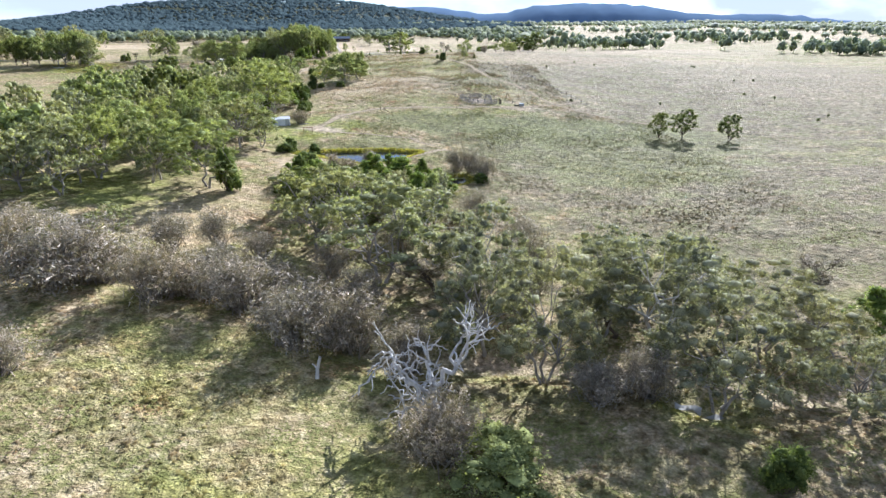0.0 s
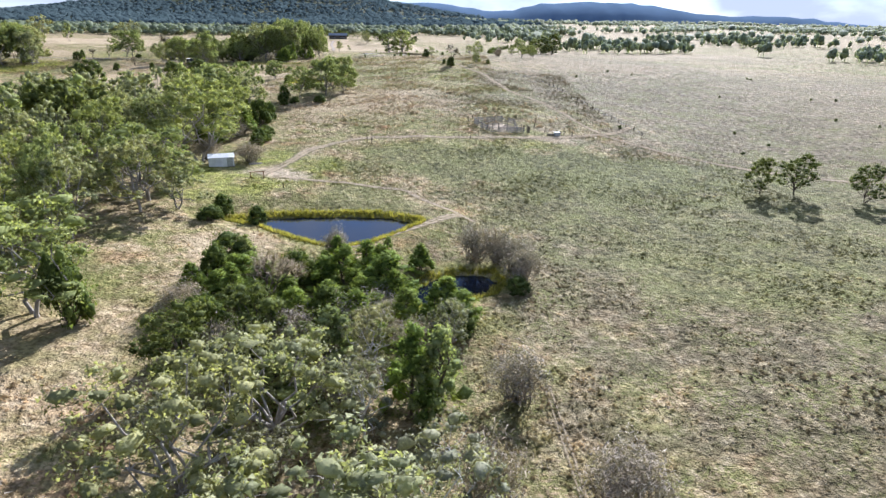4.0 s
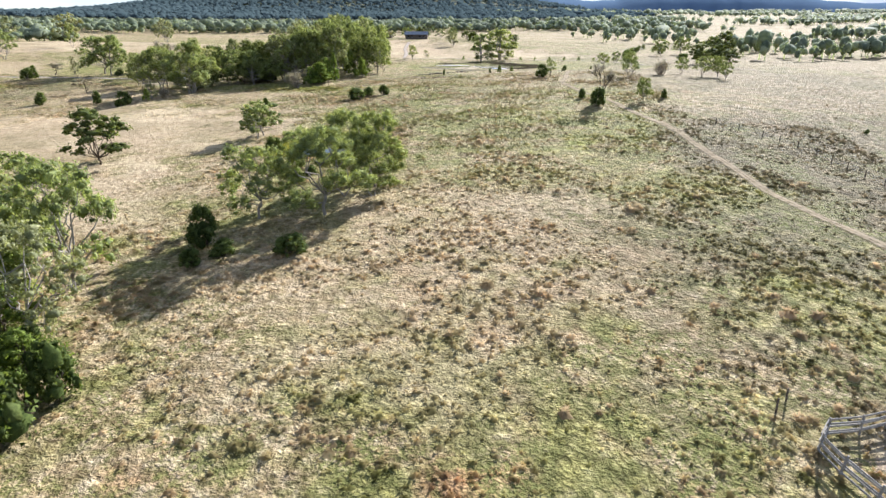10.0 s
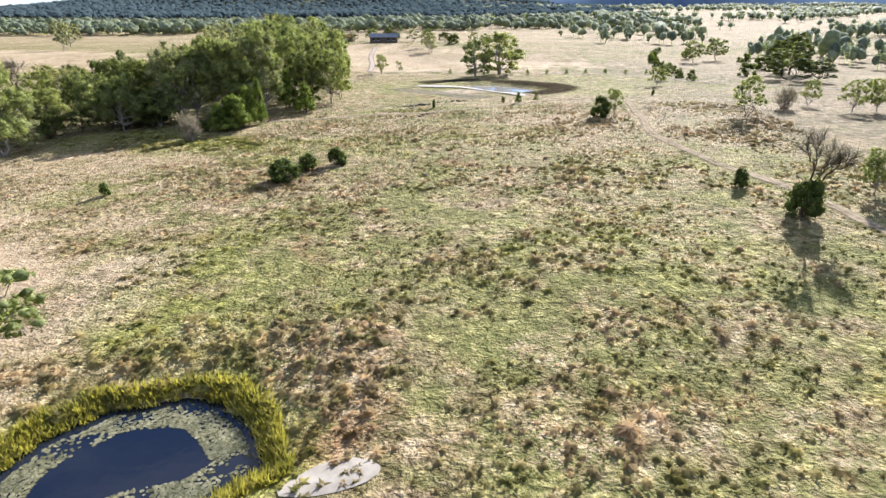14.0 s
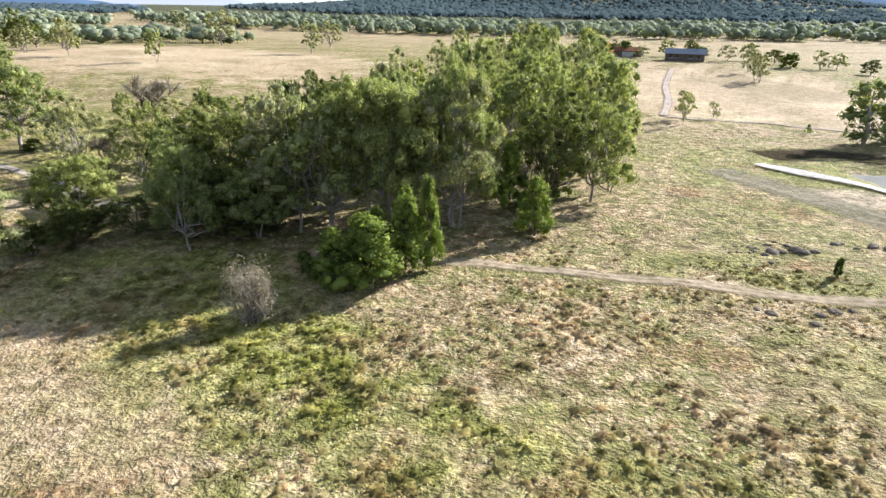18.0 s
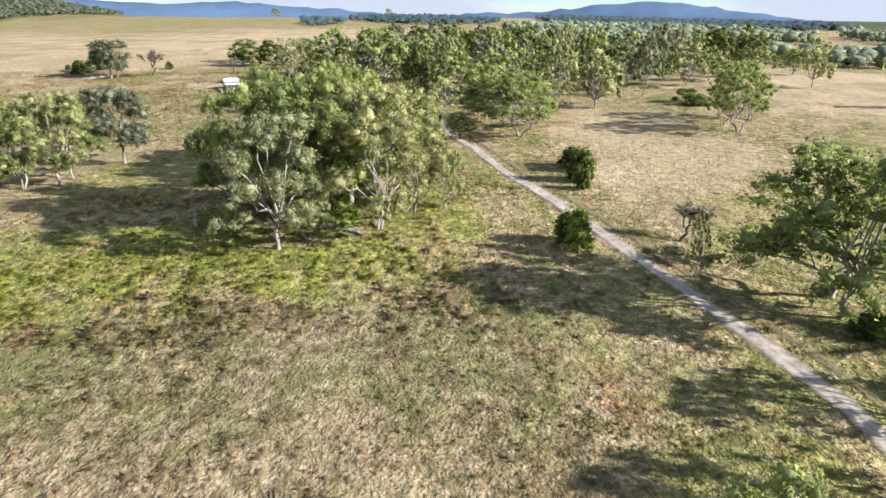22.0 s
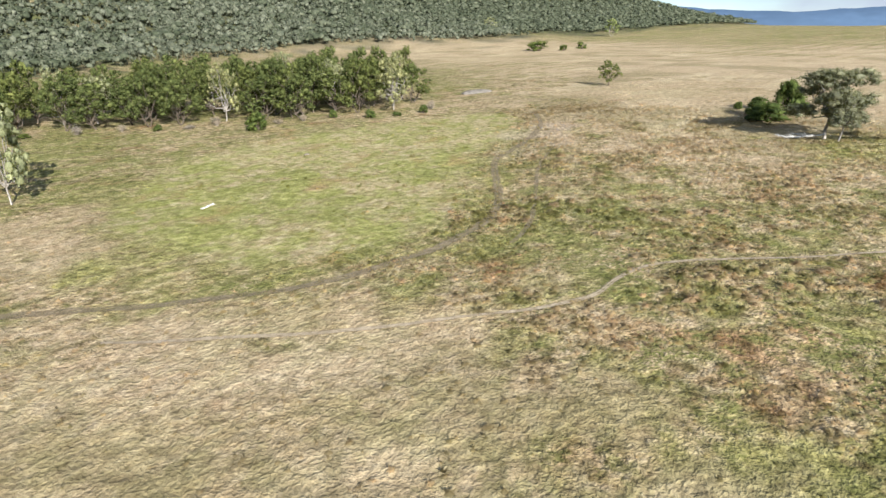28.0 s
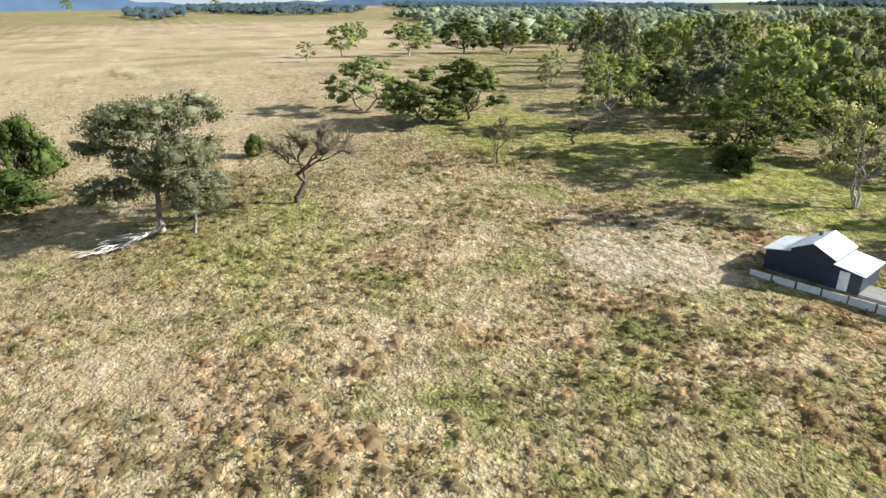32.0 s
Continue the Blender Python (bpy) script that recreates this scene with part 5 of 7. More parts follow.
plant("bush", -186.2, 437.7, 2.2, 3.4)
plant("bush", -164.3, 430.8, 2.8, 3.0)
plant("gumg", -158.1, 436.0, 5.0, 3.6)
plant("shrub", -152.6, 430.1, 2.1, 1.8)
plant("gumg", -214.3, 383.8, 15.8, 12.8)
plant("gumg", -219.9, 395.9, 17.7, 14.0)
plant("gum", -223.1, 388.5, 18.8, 12.4)
plant("gum", -225.0, 377.9, 17.5, 11.6)
plant("gum", -225.7, 391.8, 19.4, 11.8)
plant("gum", -232.5, 382.4, 18.8, 11.6)
plant("gumg", -226.7, 400.7, 16.7, 11.9)
plant("gumg", -227.2, 405.2, 9.5, 6.0)
plant("dark", -234.8, 402.0, 16.3, 8.0)
plant("gumg", -217.1, 387.1, 7.7, 6.2)
plant("young", -221.6, 390.9, 4.2, 5.0)
plant("blue", -410.4, 291.0, 14.4, 14.5, "broad grey-leaved gum with pale limbs beside a fallen limb")
plant("bush", -425.8, 274.1, 4.4, 9.1)
plant("gum", -296.2, 422.5, 12.9, 14.2)
plant("gum", -273.8, 426.1, 13.6, 14.9)
plant("gum", -320.2, 416.2, 14.5, 13.8)
plant("dark", -274.0, 413.3, 5.0, 6.0)
plant("gumg", -305.3, 453.1, 15.2, 13.8)
plant("gumg", -344.3, 496.7, 14.4, 12.7)
plant("gum", -350.6, 456.9, 12.2, 14.7)
plant("gum", -276.1, 472.5, 11.8, 8.1)
plant("bush", -247.1, 429.5, 3.6, 4.4)
plant("bush", -233.3, 427.2, 3.1, 2.3)
plant("young", -208.3, 418.7, 5.3, 3.5)
plant("bush", -310.1, 480.8, 3.8, 7.8)
plant("gum", -469.3, 332.3, 11.0, 15.8)
plant("gumg", -382.6, 364.9, 15.7, 11.5)
plant("gum", -405.4, 378.7, 17.8, 16.8)
plant("gum", -358.5, 397.2, 19.3, 18.8)
plant("gum", -384.4, 412.8, 16.4, 17.3)
plant("dark", -484.5, 196.5, 9.2, 8.4, "lone dark round tree in a dry open paddock")
plant("bush", -438.3, 305.3, 3.4, 3.3)
plant("gum", -320.2, 367.9, 6.3, 8.5)
plant("gumg", -342.8, 386.8, 12.3, 9.3)
plant("gumg", -249.6, 343.1, 15.1, 12.3)
plant("gum", -253.8, 343.4, 13.6, 10.9)
plant("blue", -264.5, 348.1, 14.0, 10.6)
plant("gumg", -280.6, 202.6, 18.0, 8.6, "tall pale gum with sparse crown beside the farm dam")
plant("gumg", -280.1, 186.2, 11.2, 9.1)
plant("bush", -264.8, 159.9, 6.0, 7.6)
plant("bush", -346.0, 170.1, 4.7, 5.5)
plant("bush", -440.8, 274.5, 8.6, 7.0)
plant("bush", -433.2, 270.0, 4.7, 6.6)
plant("bush", -440.3, 262.0, 2.1, 2.3)
plant("bush", -755.0, -33.3, 9.0, 20.0)
plant("bush", -817.3, -26.9, 6.8, 10.9)
plant("bush", -774.5, -18.9, 5.4, 8.2)
plant("gum", -1113.0, -164.3, 24.0, 20.0)
plant("gumg", -987.9, -288.3, 18.9, 20.0)
plant("bare", -413.0, 306.4, 10.1, 11.3)
plant("blue", -408.2, 294.2, 11.5, 8.0)
plant("gumg", -590.3, 346.6, 7.3, 7.7)
plant("gum", -612.3, 366.8, 13.5, 13.4)
plant("gum", -756.6, 416.4, 14.0, 13.8)
plant("gum", -1822.0, 150.4, 24.0, 20.0)
plant("gum", -1887.1, 430.4, 24.0, 20.0)
plant("gum", -450.0, 334.7, 7.6, 10.5)
plant("dark", -450.5, 339.7, 10.3, 15.3)
plant("dark", -450.2, 348.0, 11.5, 13.4)
plant("gum", -430.3, 366.9, 12.8, 13.4)
plant("dark", -400.7, 366.6, 12.1, 16.0)
plant("bush", -399.1, 363.3, 4.3, 5.4)
plant("bare", -418.6, 337.2, 7.1, 3.7)
plant("bare", -423.7, 354.3, 4.1, 4.7)
plant("gumg", -477.2, 384.2, 9.7, 7.2)
plant("dark", -446.7, 387.1, 12.2, 14.7)
plant("gum", -436.6, 391.7, 11.1, 13.9)
plant("dark", -408.7, 407.8, 11.5, 10.0)
plant("dark", -441.8, 273.4, 8.5, 5.6)
plant("bush", -443.8, 277.4, 2.9, 3.3)
plant("gum", -605.6, 395.0, 14.0, 19.8)
plant("dark", -620.7, 428.3, 16.5, 20.0)
plant("dark", -614.5, 449.6, 17.9, 20.0)
plant("gum", -624.9, 482.3, 17.0, 20.0)
plant("dark", -449.9, 437.7, 12.1, 17.0)
plant("dark", -462.4, 469.3, 18.2, 16.2)
plant("gum", -425.0, 400.5, 9.5, 9.9)
plant("dark", -244.1, 330.2, 7.9, 8.4)
plant("gumg", -245.8, 335.0, 10.3, 9.2)
plant("gum", -248.1, 338.2, 13.3, 10.5)
plant("bush", -140.8, 374.2, 4.7, 4.4)
plant("young", -137.1, 379.9, 3.9, 2.4)
plant("bush", -149.2, 373.5, 3.8, 2.5)


slope_rng = random.Random(21)
for ax, ay in ((-322, 138), (-329, 147), (-335, 150), (-342, 154), (-349, 162), (-356, 166), (-363, 168), (-369, 173), (-376, 178), (-383, 184), (-390, 186), (-398, 184), (-310, 134), (-300, 128)):
    plant("shrub" if slope_rng.random() < 0.4 else "bush", ax + slope_rng.uniform(-1.5, 1.5), ay + slope_rng.uniform(-1, 3), slope_rng.uniform(1.0, 2.6), slope_rng.uniform(2.0, 3.6), "low scrub along the front of a gum plantation")
for _ in range(16):
    plant("bush", round(slope_rng.uniform(44, 150), 1), round(slope_rng.uniform(215, 380), 1), slope_rng.uniform(0.6, 1.1), slope_rng.uniform(0.7, 1.2), "small dark bush on the dry eastern slope")


# ---- stands of trees ----
fill(["young", "young", "wattle", "bush", "shrub", "young"], [(-33, 147), (-27, 137), (-21, 150), (-10, 146), (-9.5, 137), (-1, 135.5), (-2, 129), (-12, 125), (-26, 122), (-34, 125), (-38, 138)], 3.6, (3.4, 6.2), (3.6, 5.6), 29)
fill(["young", "bush", "gum", "bush", "shrub", "gumg"], [(-94, 246), (-86, 258), (-65, 251), (-53, 230), (-58, 220), (-57, 206), (-65, 211)], 5.0, (3.0, 7.5), (3.5, 6.5), 28)
fill(["gum", "bush", "gumg", "gum", "dark"], [(-115, 421), (-122, 417.5), (-132, 423), (-141, 432), (-138, 440), (-124, 435), (-115, 429)], 4.6, (8, 12), (6, 8.5), 27)
fill(["gumg", "gum", "dark", "gumg"], [(-58, 236), (-60, 216), (-64, 198), (-70, 182), (-90, 170), (-120, 190), (-125, 240), (-80, 262), (-62, 256)], 8.0, (11, 15), (9, 12), 11)
fill(["gum", "gumg", "gumg"], [(-55, 152), (-58, 130), (-72, 113), (-90, 106), (-120, 120), (-120, 165), (-75, 172)], 8.5, (11, 14), (9, 12), 12)
fill(["creek", "shrub", "bare", "creek", "shrub"], [(-28, 138), (-12, 134), (6, 118), (22, 96), (40, 88), (46, 70), (26, 62), (0, 72), (-22, 82), (-30, 110)], 8.0, (5, 8.5), (5, 8), 13)
fill(["shrub", "shrub", "gumg"], [(-62, 100), (-30, 100), (-22, 78), (-50, 80), (-75, 84), (-95, 95)], 7.0, (4, 6.5), (6, 8), 14)
fill(["gumg", "gum", "dark", "gumg", "gum"], [(-86, 478), (-90, 448), (-100, 430), (-116, 427), (-122, 470), (-135, 500), (-150, 540), (-130, 575), (-108, 540)], 8.5, (15, 22), (8, 12), 15)
fill(["gum", "gumg", "dark", "bush"], [(-120, 437), (-150, 444), (-180, 472), (-170, 530), (-146, 535), (-130, 495), (-122, 465)], 9.0, (7, 12), (6, 9), 25)
fill(["gum", "dark", "gum"], [(-252, 376), (-258, 378), (-263, 390), (-248, 403), (-240, 398), (-240, 384)], 6.0, (13, 17), (9, 11), 26)
fill(["gumg", "dark", "blue", "dark", "blue", "gum"], [(-290, 430), (-305, 402), (-380, 380), (-440, 384), (-560, 440), (-620, 520), (-480, 590), (-380, 560), (-330, 480)], 14.0, (8, 19), (8, 14), 16)
fill(["dark", "dark", "dark", "dark", "dark", "gumg"], [(-250, 98), (-273, 108), (-289, 116), (-322, 133), (-342, 150), (-354, 162), (-374, 174), (-388, 181), (-404, 172), (-418, 158), (-405, 120), (-360, 105), (-315, 90), (-285, 80)], 6.6, (10, 18), (8.5, 12), 17)


# ---- far woods and ranges ----
def build_woods(name, label, patches, gap, seed, mat, leaf=1.3, blades=30, share=0.5, hearts=3, clumped=0.0):
    """Woods nobody could count: domed crowns, each a lumpy heart with leaf sprays and a short bole, all one thing."""
    r = np.random.default_rng(seed)
    dirs, tri = BALLS[1]
    round_n = dirs * (1.0 if hearts > 1 else 0.35) + (0, 0, 0.3 if hearts > 1 else 1.0)
    round_n /= np.linalg.norm(round_n, axis=1)[:, None]
    vs, fs, ns, count = [], [], [], 0

    def put(v, f, n):
        nonlocal count
        vs.append(v)
        fs.append(f + count)
        ns.append(n)
        count += len(v)

    for a, b, rx, ry in patches:
        n = int(3.14 * rx * ry / gap**2)
        t, u = r.uniform(0, 2 * np.pi, n), np.sqrt(r.uniform(0, 1, n))
        x, y = a + rx * u * np.cos(t), b + ry * u * np.sin(t)
        if clumped:
            keep = wobble(x, y, 0.055) + 0.5 * wobble(x, y, 0.17) + r.normal(size=n) * 0.22 > clumped
            x, y, n = x[keep], y[keep], int(keep.sum())
        z = land(x, y)
        h = r.uniform(9, 15, n) * r.uniform(0.6, 1.1, n)
        w = gap * share * h / 12 * r.uniform(0.75, 1.25, n)
        base, size = np.stack([x, y, z + h * 0.55], -1)[:, None], np.stack([w, w, h * 0.45], -1)[:, None]
        for _ in range(hearts):
            off = r.normal(size=(n, 1, 3)) * (0.35, 0.35, 0.22) * size * (hearts > 1)
            k = r.uniform(0.5, 0.78, (n, 1, 1)) * (1.3 if hearts == 1 else 1 if hearts == 3 else 0.7)
            v = base + off + dirs[None] * size * k * r.uniform(0.65, 1.2, (n, len(dirs), 1))
            put(v.reshape(-1, 3), (tri[None] + np.arange(n)[:, None, None] * len(dirs)).reshape(-1, 3), np.tile(round_n, (n, 1)))
        d = r.normal(size=(n, blades, 3))
        d /= np.linalg.norm(d, axis=2)[..., None]
        d[..., 2] = np.abs(d[..., 2]) * 1.2 - 0.35
        c = base + d * size * r.uniform(0.7, 1.05, (n, blades, 1))
        up = d + r.normal(size=d.shape) * 0.45 + (0, 0, 0.3)
        up /= np.linalg.norm(up, axis=2)[..., None]
        e = np.cross(up, r.normal(size=d.shape))
        e /= np.linalg.norm(e, axis=2)[..., None]
        f = np.cross(up, e)
        s = leaf * r.uniform(0.6, 1.4, (n, blades, 1))
        q = np.stack([c + e * s, c - e * s * 0.6 + f * s * 0.8, c - e * s * 0.6 - f * s * 0.8], 2).reshape(-1, 3)
        dn = d.reshape(-1, 3) * (1.0 if hearts > 1 else 0.35) + (0, 0, 0.0 if hearts > 1 else 0.6)
        dn /= np.linalg.norm(dn, axis=1)[:, None]
        put(q, np.arange(len(q)).reshape(-1, 3), np.repeat(dn, 3, 0))
        wv, top = np.array([0.35, 0.1, 0.0]), np.stack([0 * x, 0 * x, h * 0.65], -1)
        k = np.stack([x, y, z], -1)
        q = np.stack([k - wv, k + wv, k + top], 1).reshape(-1, 3)
        put(q, np.arange(len(q)).reshape(-1, 3), np.tile([0.0, -1.0, 0.0], (len(q), 1)))
    me = mesh_of(name, np.vstack(vs), np.vstack(fs), mat, normals=np.vstack(ns))
    return tagged(new(name, me), label, "woods", kind="stuff")


build_woods("far_woods", "distant grey-green gum woods beyond the paddocks", [
    (-620, 1020, 330, 110), (-300, 1080, 230, 90), (-1050, 760, 300, 180), (-60, 1200, 260, 120), (-520, 700, 110, 50), (-760, 560, 120, 90),
], 13.0, 31, M_LEAF_VALLEY, 1.1, 18, 0.55)
build_woods("far_dark_woods", "dark woods along the horizon, haze blue in leaf colour", [
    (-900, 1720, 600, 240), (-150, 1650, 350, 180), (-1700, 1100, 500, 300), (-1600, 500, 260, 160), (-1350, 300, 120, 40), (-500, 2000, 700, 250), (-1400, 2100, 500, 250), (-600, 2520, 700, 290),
], 15.5, 32, M_LEAF_HAZE, 1.7, 8, 0.55, 1)
build_woods("north_east_woods", "hazy belts of trees between far pale fields", [
    (300, 1350, 420, 160), (900, 1450, 500, 200), (450, 1900, 600, 220), (1300, 1900, 500, 250), (350, 1000, 320, 120), (800, 1050, 300, 150), (900, 2500, 700, 250),
], 15.0, 35, M_LEAF_VALLEY, 1.7, 10, 0.42, 1, 0.32)
build_woods("hill_woods", "grey-green bush covering the western hillside", [p[:4] for p in HILL_WOODS], 13.5, 33, M_LEAF_HILL, 1.15, 18, 0.6, 2)
build_woods("hill_woods", "grey-green bush along the foot of the western hills", [(-430, -290, 250, 130), (-760, -300, 260, 110), (-520, -420, 160, 120)], 9.5, 36, M_LEAF_HILL_PALE, 0.9, 22, 0.55, 2)
build_woods("valley_woods", "scattered gum trees across the eastern valley", [
    (330, 760, 260, 150), (320, 560, 160, 60), (440, 480, 160, 90), (160, 820, 130, 90), (520, 900, 300, 160), (200, 560, 120, 100), (280, 470, 100, 60), (150, 700, 140, 80), (-330, 720, 120, 40), (100, 1000, 300, 120), (700, 700, 250, 200),
], 17.0, 34, M_LEAF_VALLEY, 0.55, 70, 0.24, 3, 0.56)


def build_range(name, label, ridge, colour, seed):
    """A far range on the skyline, haze blue put into its colour: a long mesh ridge with uneven crest."""
    r = np.random.default_rng(seed)
    c = spline(ridge, 60.0)
    n = len(c)
    crest = np.array([0.0] * n)
    for k in range(1, 9):
        crest += np.sin(np.linspace(0, 6.28 * k * 0.8, n) + r.uniform(0, 6)) / k
    high = np.maximum(40, 120 + 40 * crest) * np.sin(np.linspace(0.02, math.pi - 0.02, n)) ** 0.35
    side = np.gradient(c, axis=0)
    side = np.stack([side[:, 1], -side[:, 0]], -1) / np.linalg.norm(side, axis=1)[:, None]
    rows = []
    for u, h in ((-1, 0.0), (-0.55, 0.45), (0.0, 1.0), (0.6, 0.5), (1, 0.0)):
        rows.append(np.column_stack([c + side * u * 350, -20 + high * h + (h > 0) * r.normal(size=n) * 4]))
    v = np.concatenate(rows)
    i = (np.arange(4)[:, None] * n + np.arange(n - 1)[None]).ravel()
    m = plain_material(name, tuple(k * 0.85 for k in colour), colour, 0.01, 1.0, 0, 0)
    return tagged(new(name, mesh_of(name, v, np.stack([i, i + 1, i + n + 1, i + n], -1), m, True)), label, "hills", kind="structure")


build_range("backdrop_range_north", "far mountain range painted haze blue, under pale cloud", [(-1500, 4200), (-700, 4200), (500, 4050), (1200, 3950), (1900, 3750), (2600, 3400)], (0.115, 0.165, 0.235), 3)
build_range("backdrop_range_west", "low far hills painted haze blue on the western skyline", [(-3300, -2000), (-3700, -1100), (-4000, -200), (-4100, 500), (-4050, 1300), (-3800, 2000), (-3300, 2700)], (0.10, 0.15, 0.225), 8)


# ---- buildings and yards ----
def wall_panels(parent, name, length, height, mat, m, ribs=0.0, thick=0.08):
    """A steel-clad wall, ribbed, as one mesh."""
    bm = bmesh.new()
    n = max(2, int(length / (ribs or length)))
    line = []
    for k in range(n):
        x, s = k * length / n, length / n
        line += [(x, 0.0), (x + s * 0.38, 0.0), (x + s * 0.45, 0.025), (x + s * 0.55, 0.025), (x + s * 0.62, 0.0)]
    line += [(length, 0.0), (length, -thick), (0.0, -thick)]
    lo = [bm.verts.new((x, y, 0)) for x, y in line]
    hi = [bm.verts.new((x, y, height)) for x, y in line]
    for k in range(len(line)):
        j = (k + 1) % len(line)
        bm.faces.new((lo[k], lo[j], hi[j], hi[k]))
    bm.faces.new(hi)
    bmesh.ops.recalc_face_normals(bm, faces=bm.faces)
    ob = part(name, bm, mat, parent)
    ob.matrix_local = m
    return ob


def ribbed_sheet(bm, a, b, length, rib, thick, turned):
    """One roof sheet with raised ribs, from a to b across and length up the slope (turned: the other way about)."""
    n = max(2, int((b - a) / rib))
    line = []
    for k in range(n):
        x, s = a + k * (b - a) / n, (b - a) / n
        line += [(x, thick), (x + s * 0.42, thick), (x + s * 0.46, thick + 0.018), (x + s * 0.54, thick + 0.018), (x + s * 0.58, thick)]
    line += [(b, thick), (b, 0.0), (a, 0.0)]
    lo = [bm.verts.new((0, x, z) if turned else (x, 0, z)) for x, z in line]
    hi = [bm.verts.new((length, x, z) if turned else (x, length, z)) for x, z in line]
    for k in range(len(line)):
        j = (k + 1) % len(line)
        bm.faces.new((lo[k], lo[j], hi[j], hi[k]))
    bm.faces.new(lo)
    bm.faces.new(hi)
    bmesh.ops.recalc_face_normals(bm, faces=bm.faces)


def roof_sheet(parent, x0, x1, ya, za, yb, zb, mat, name="roof", rib=0.5, thick=0.06):
    """A sloping roof sheet between (ya, za) and (yb, zb) over x0..x1, with standing ribs."""
    bm = bmesh.new()
    length = math.hypot(yb - ya, zb - za)
    a = math.atan2(zb - za, yb - ya)
    ribbed_sheet(bm, x0, x1, length, rib, thick, False)
    ob = part(name, bm, mat, parent)
    ob.matrix_local = pose(0, ya, za, math.degrees(a), 0, 0)
    return ob


def build_shed():
    """The small white shed by the track: low gable, dark door in its near wall."""
    s = thing("white_shed", pose(-54.6, 192.2, land_at(-52.5, 193.5) - 0.1, 0, 0, 20), "small white steel shed with grey door beside the dirt track", "shed")
    w, d, h = 5.2, 3.0, 2.0
    part("slab", boxed(-0.1, w + 0.1, -0.1, d + 0.1, -0.5, 0.06), M_STONE, s)
    wall_panels(s, "front_wall", w, h, M_WHITE, pose(0, 0, 0.06, 0, 0, 0) @ pose(0, 0, 0, 0, 0, 0) @ Matrix.Diagonal((1, -1, 1, 1)), 0.55)
    wall_panels(s, "back_wall", w, h, M_WHITE, pose(0, d, 0.06), 0.55)
    for x, sgn in ((0.0, 1), (w, -1)):
        bm = bmesh.new()
        vs = [bm.verts.new(p) for p in ((0, 0.09, 0.06), (0, d - 0.09, 0.06), (0, d - 0.09, h), (0, d / 2, h + 0.55), (0, 0.09, h))]
        f = bm.faces.new(vs)
        g = bmesh.ops.extrude_face_region(bm, geom=[f])
        bmesh.ops.translate(bm, verts=[v for v in g["geom"] if isinstance(v, bmesh.types.BMVert)], vec=(0.08 * sgn, 0, 0))
        bmesh.ops.recalc_face_normals(bm, faces=bm.faces)
        ob = part("end_wall", bm, M_WHITE, s)
        ob.location.x = x
    roof_sheet(s, -0.15, w + 0.15, -0.2, h + 0.02, d / 2, h + 0.62, M_WHITE)
    roof_sheet(s, -0.15, w + 0.15, d + 0.2, h + 0.02, d / 2, h + 0.62, M_WHITE)
    door = part("door", boxed(w - 1.45, w - 0.25, -0.05, -0.012, 0.06, 1.9, bevel=0.01), M_GREYSTEEL, s, "grey steel door")
    part("door_handle", boxed(w - 0.42, w - 0.37, -0.10, -0.05, 0.95, 1.1), M_POST, door)
    win = part("window", boxed(w + 0.005, w + 0.04, 1.1, 2.0, 1.2, 1.8), M_DARKGLASS, s, "small dark end window")
    part("window_frame", boxed(w + 0.002, w + 0.03, 1.02, 2.08, 1.12, 1.195), M_GREYSTEEL, win)
    return s


build_shed()


def post_at(x, y, h, r=0.09, lean=2.0, mat=None, name="fence_post", label="weathered wooden fence post in the grass"):
    rr = random.Random(int(x * 31 + y * 17))
    bm = bmesh.new()
    bmesh.ops.create_cone(bm, cap_ends=True, segments=7, radius1=r, radius2=r * 0.85, depth=h + 0.4, matrix=Matrix.Translation((0, 0, (h - 0.4) / 2)))
    ob = new(name, bpy.data.meshes.new(name))
    bm.to_mesh(ob.data)
    bm.free()
    ob.data.materials.append(mat or M_POST)
    ob.matrix_world = pose(x, y, land_at(x, y), rr.uniform(-lean, lean), rr.uniform(-lean, lean), 0)
    return tagged(ob, label, "post", "posts standing in the paddock")


def build_rail_frame():
    g = thing("hitching_rail", pose(-44.2, 187.2, land_at(-43, 187.6), 0, 0, 18), "brown timber hitching rail on two posts beside the track", "rail")
    for x in (0, 2.6):
        part("post", boxed(x - 0.08, x + 0.08, -0.08, 0.08, -0.4, 1.3, bevel=0.015), M_RUST, g)
    part("rail", boxed(-0.25, 2.85, -0.07, 0.07, 1.3, 1.45, bevel=0.015), M_RUST, g)


build_rail_frame()


def build_timber_pile():
    s = thing("timber_pile", pose(-47.0, 196.2, land_at(-46.5, 196.5) , 0, 0, 35), "low stack of pale sawn timber beside the shed", "timber")
    for k in range(7):
        ob = part("plank", boxed(0, 2.7, 0, 0.22, 0, 0.09, bevel=0.01), M_TIMBER, s)
        ob.matrix_local = pose(-0.1 * (k % 3), 0.25 * (k % 4), 0.005 + 0.1 * (k // 4), 0, 0, (k * 37 % 11) - 5)


build_timber_pile()


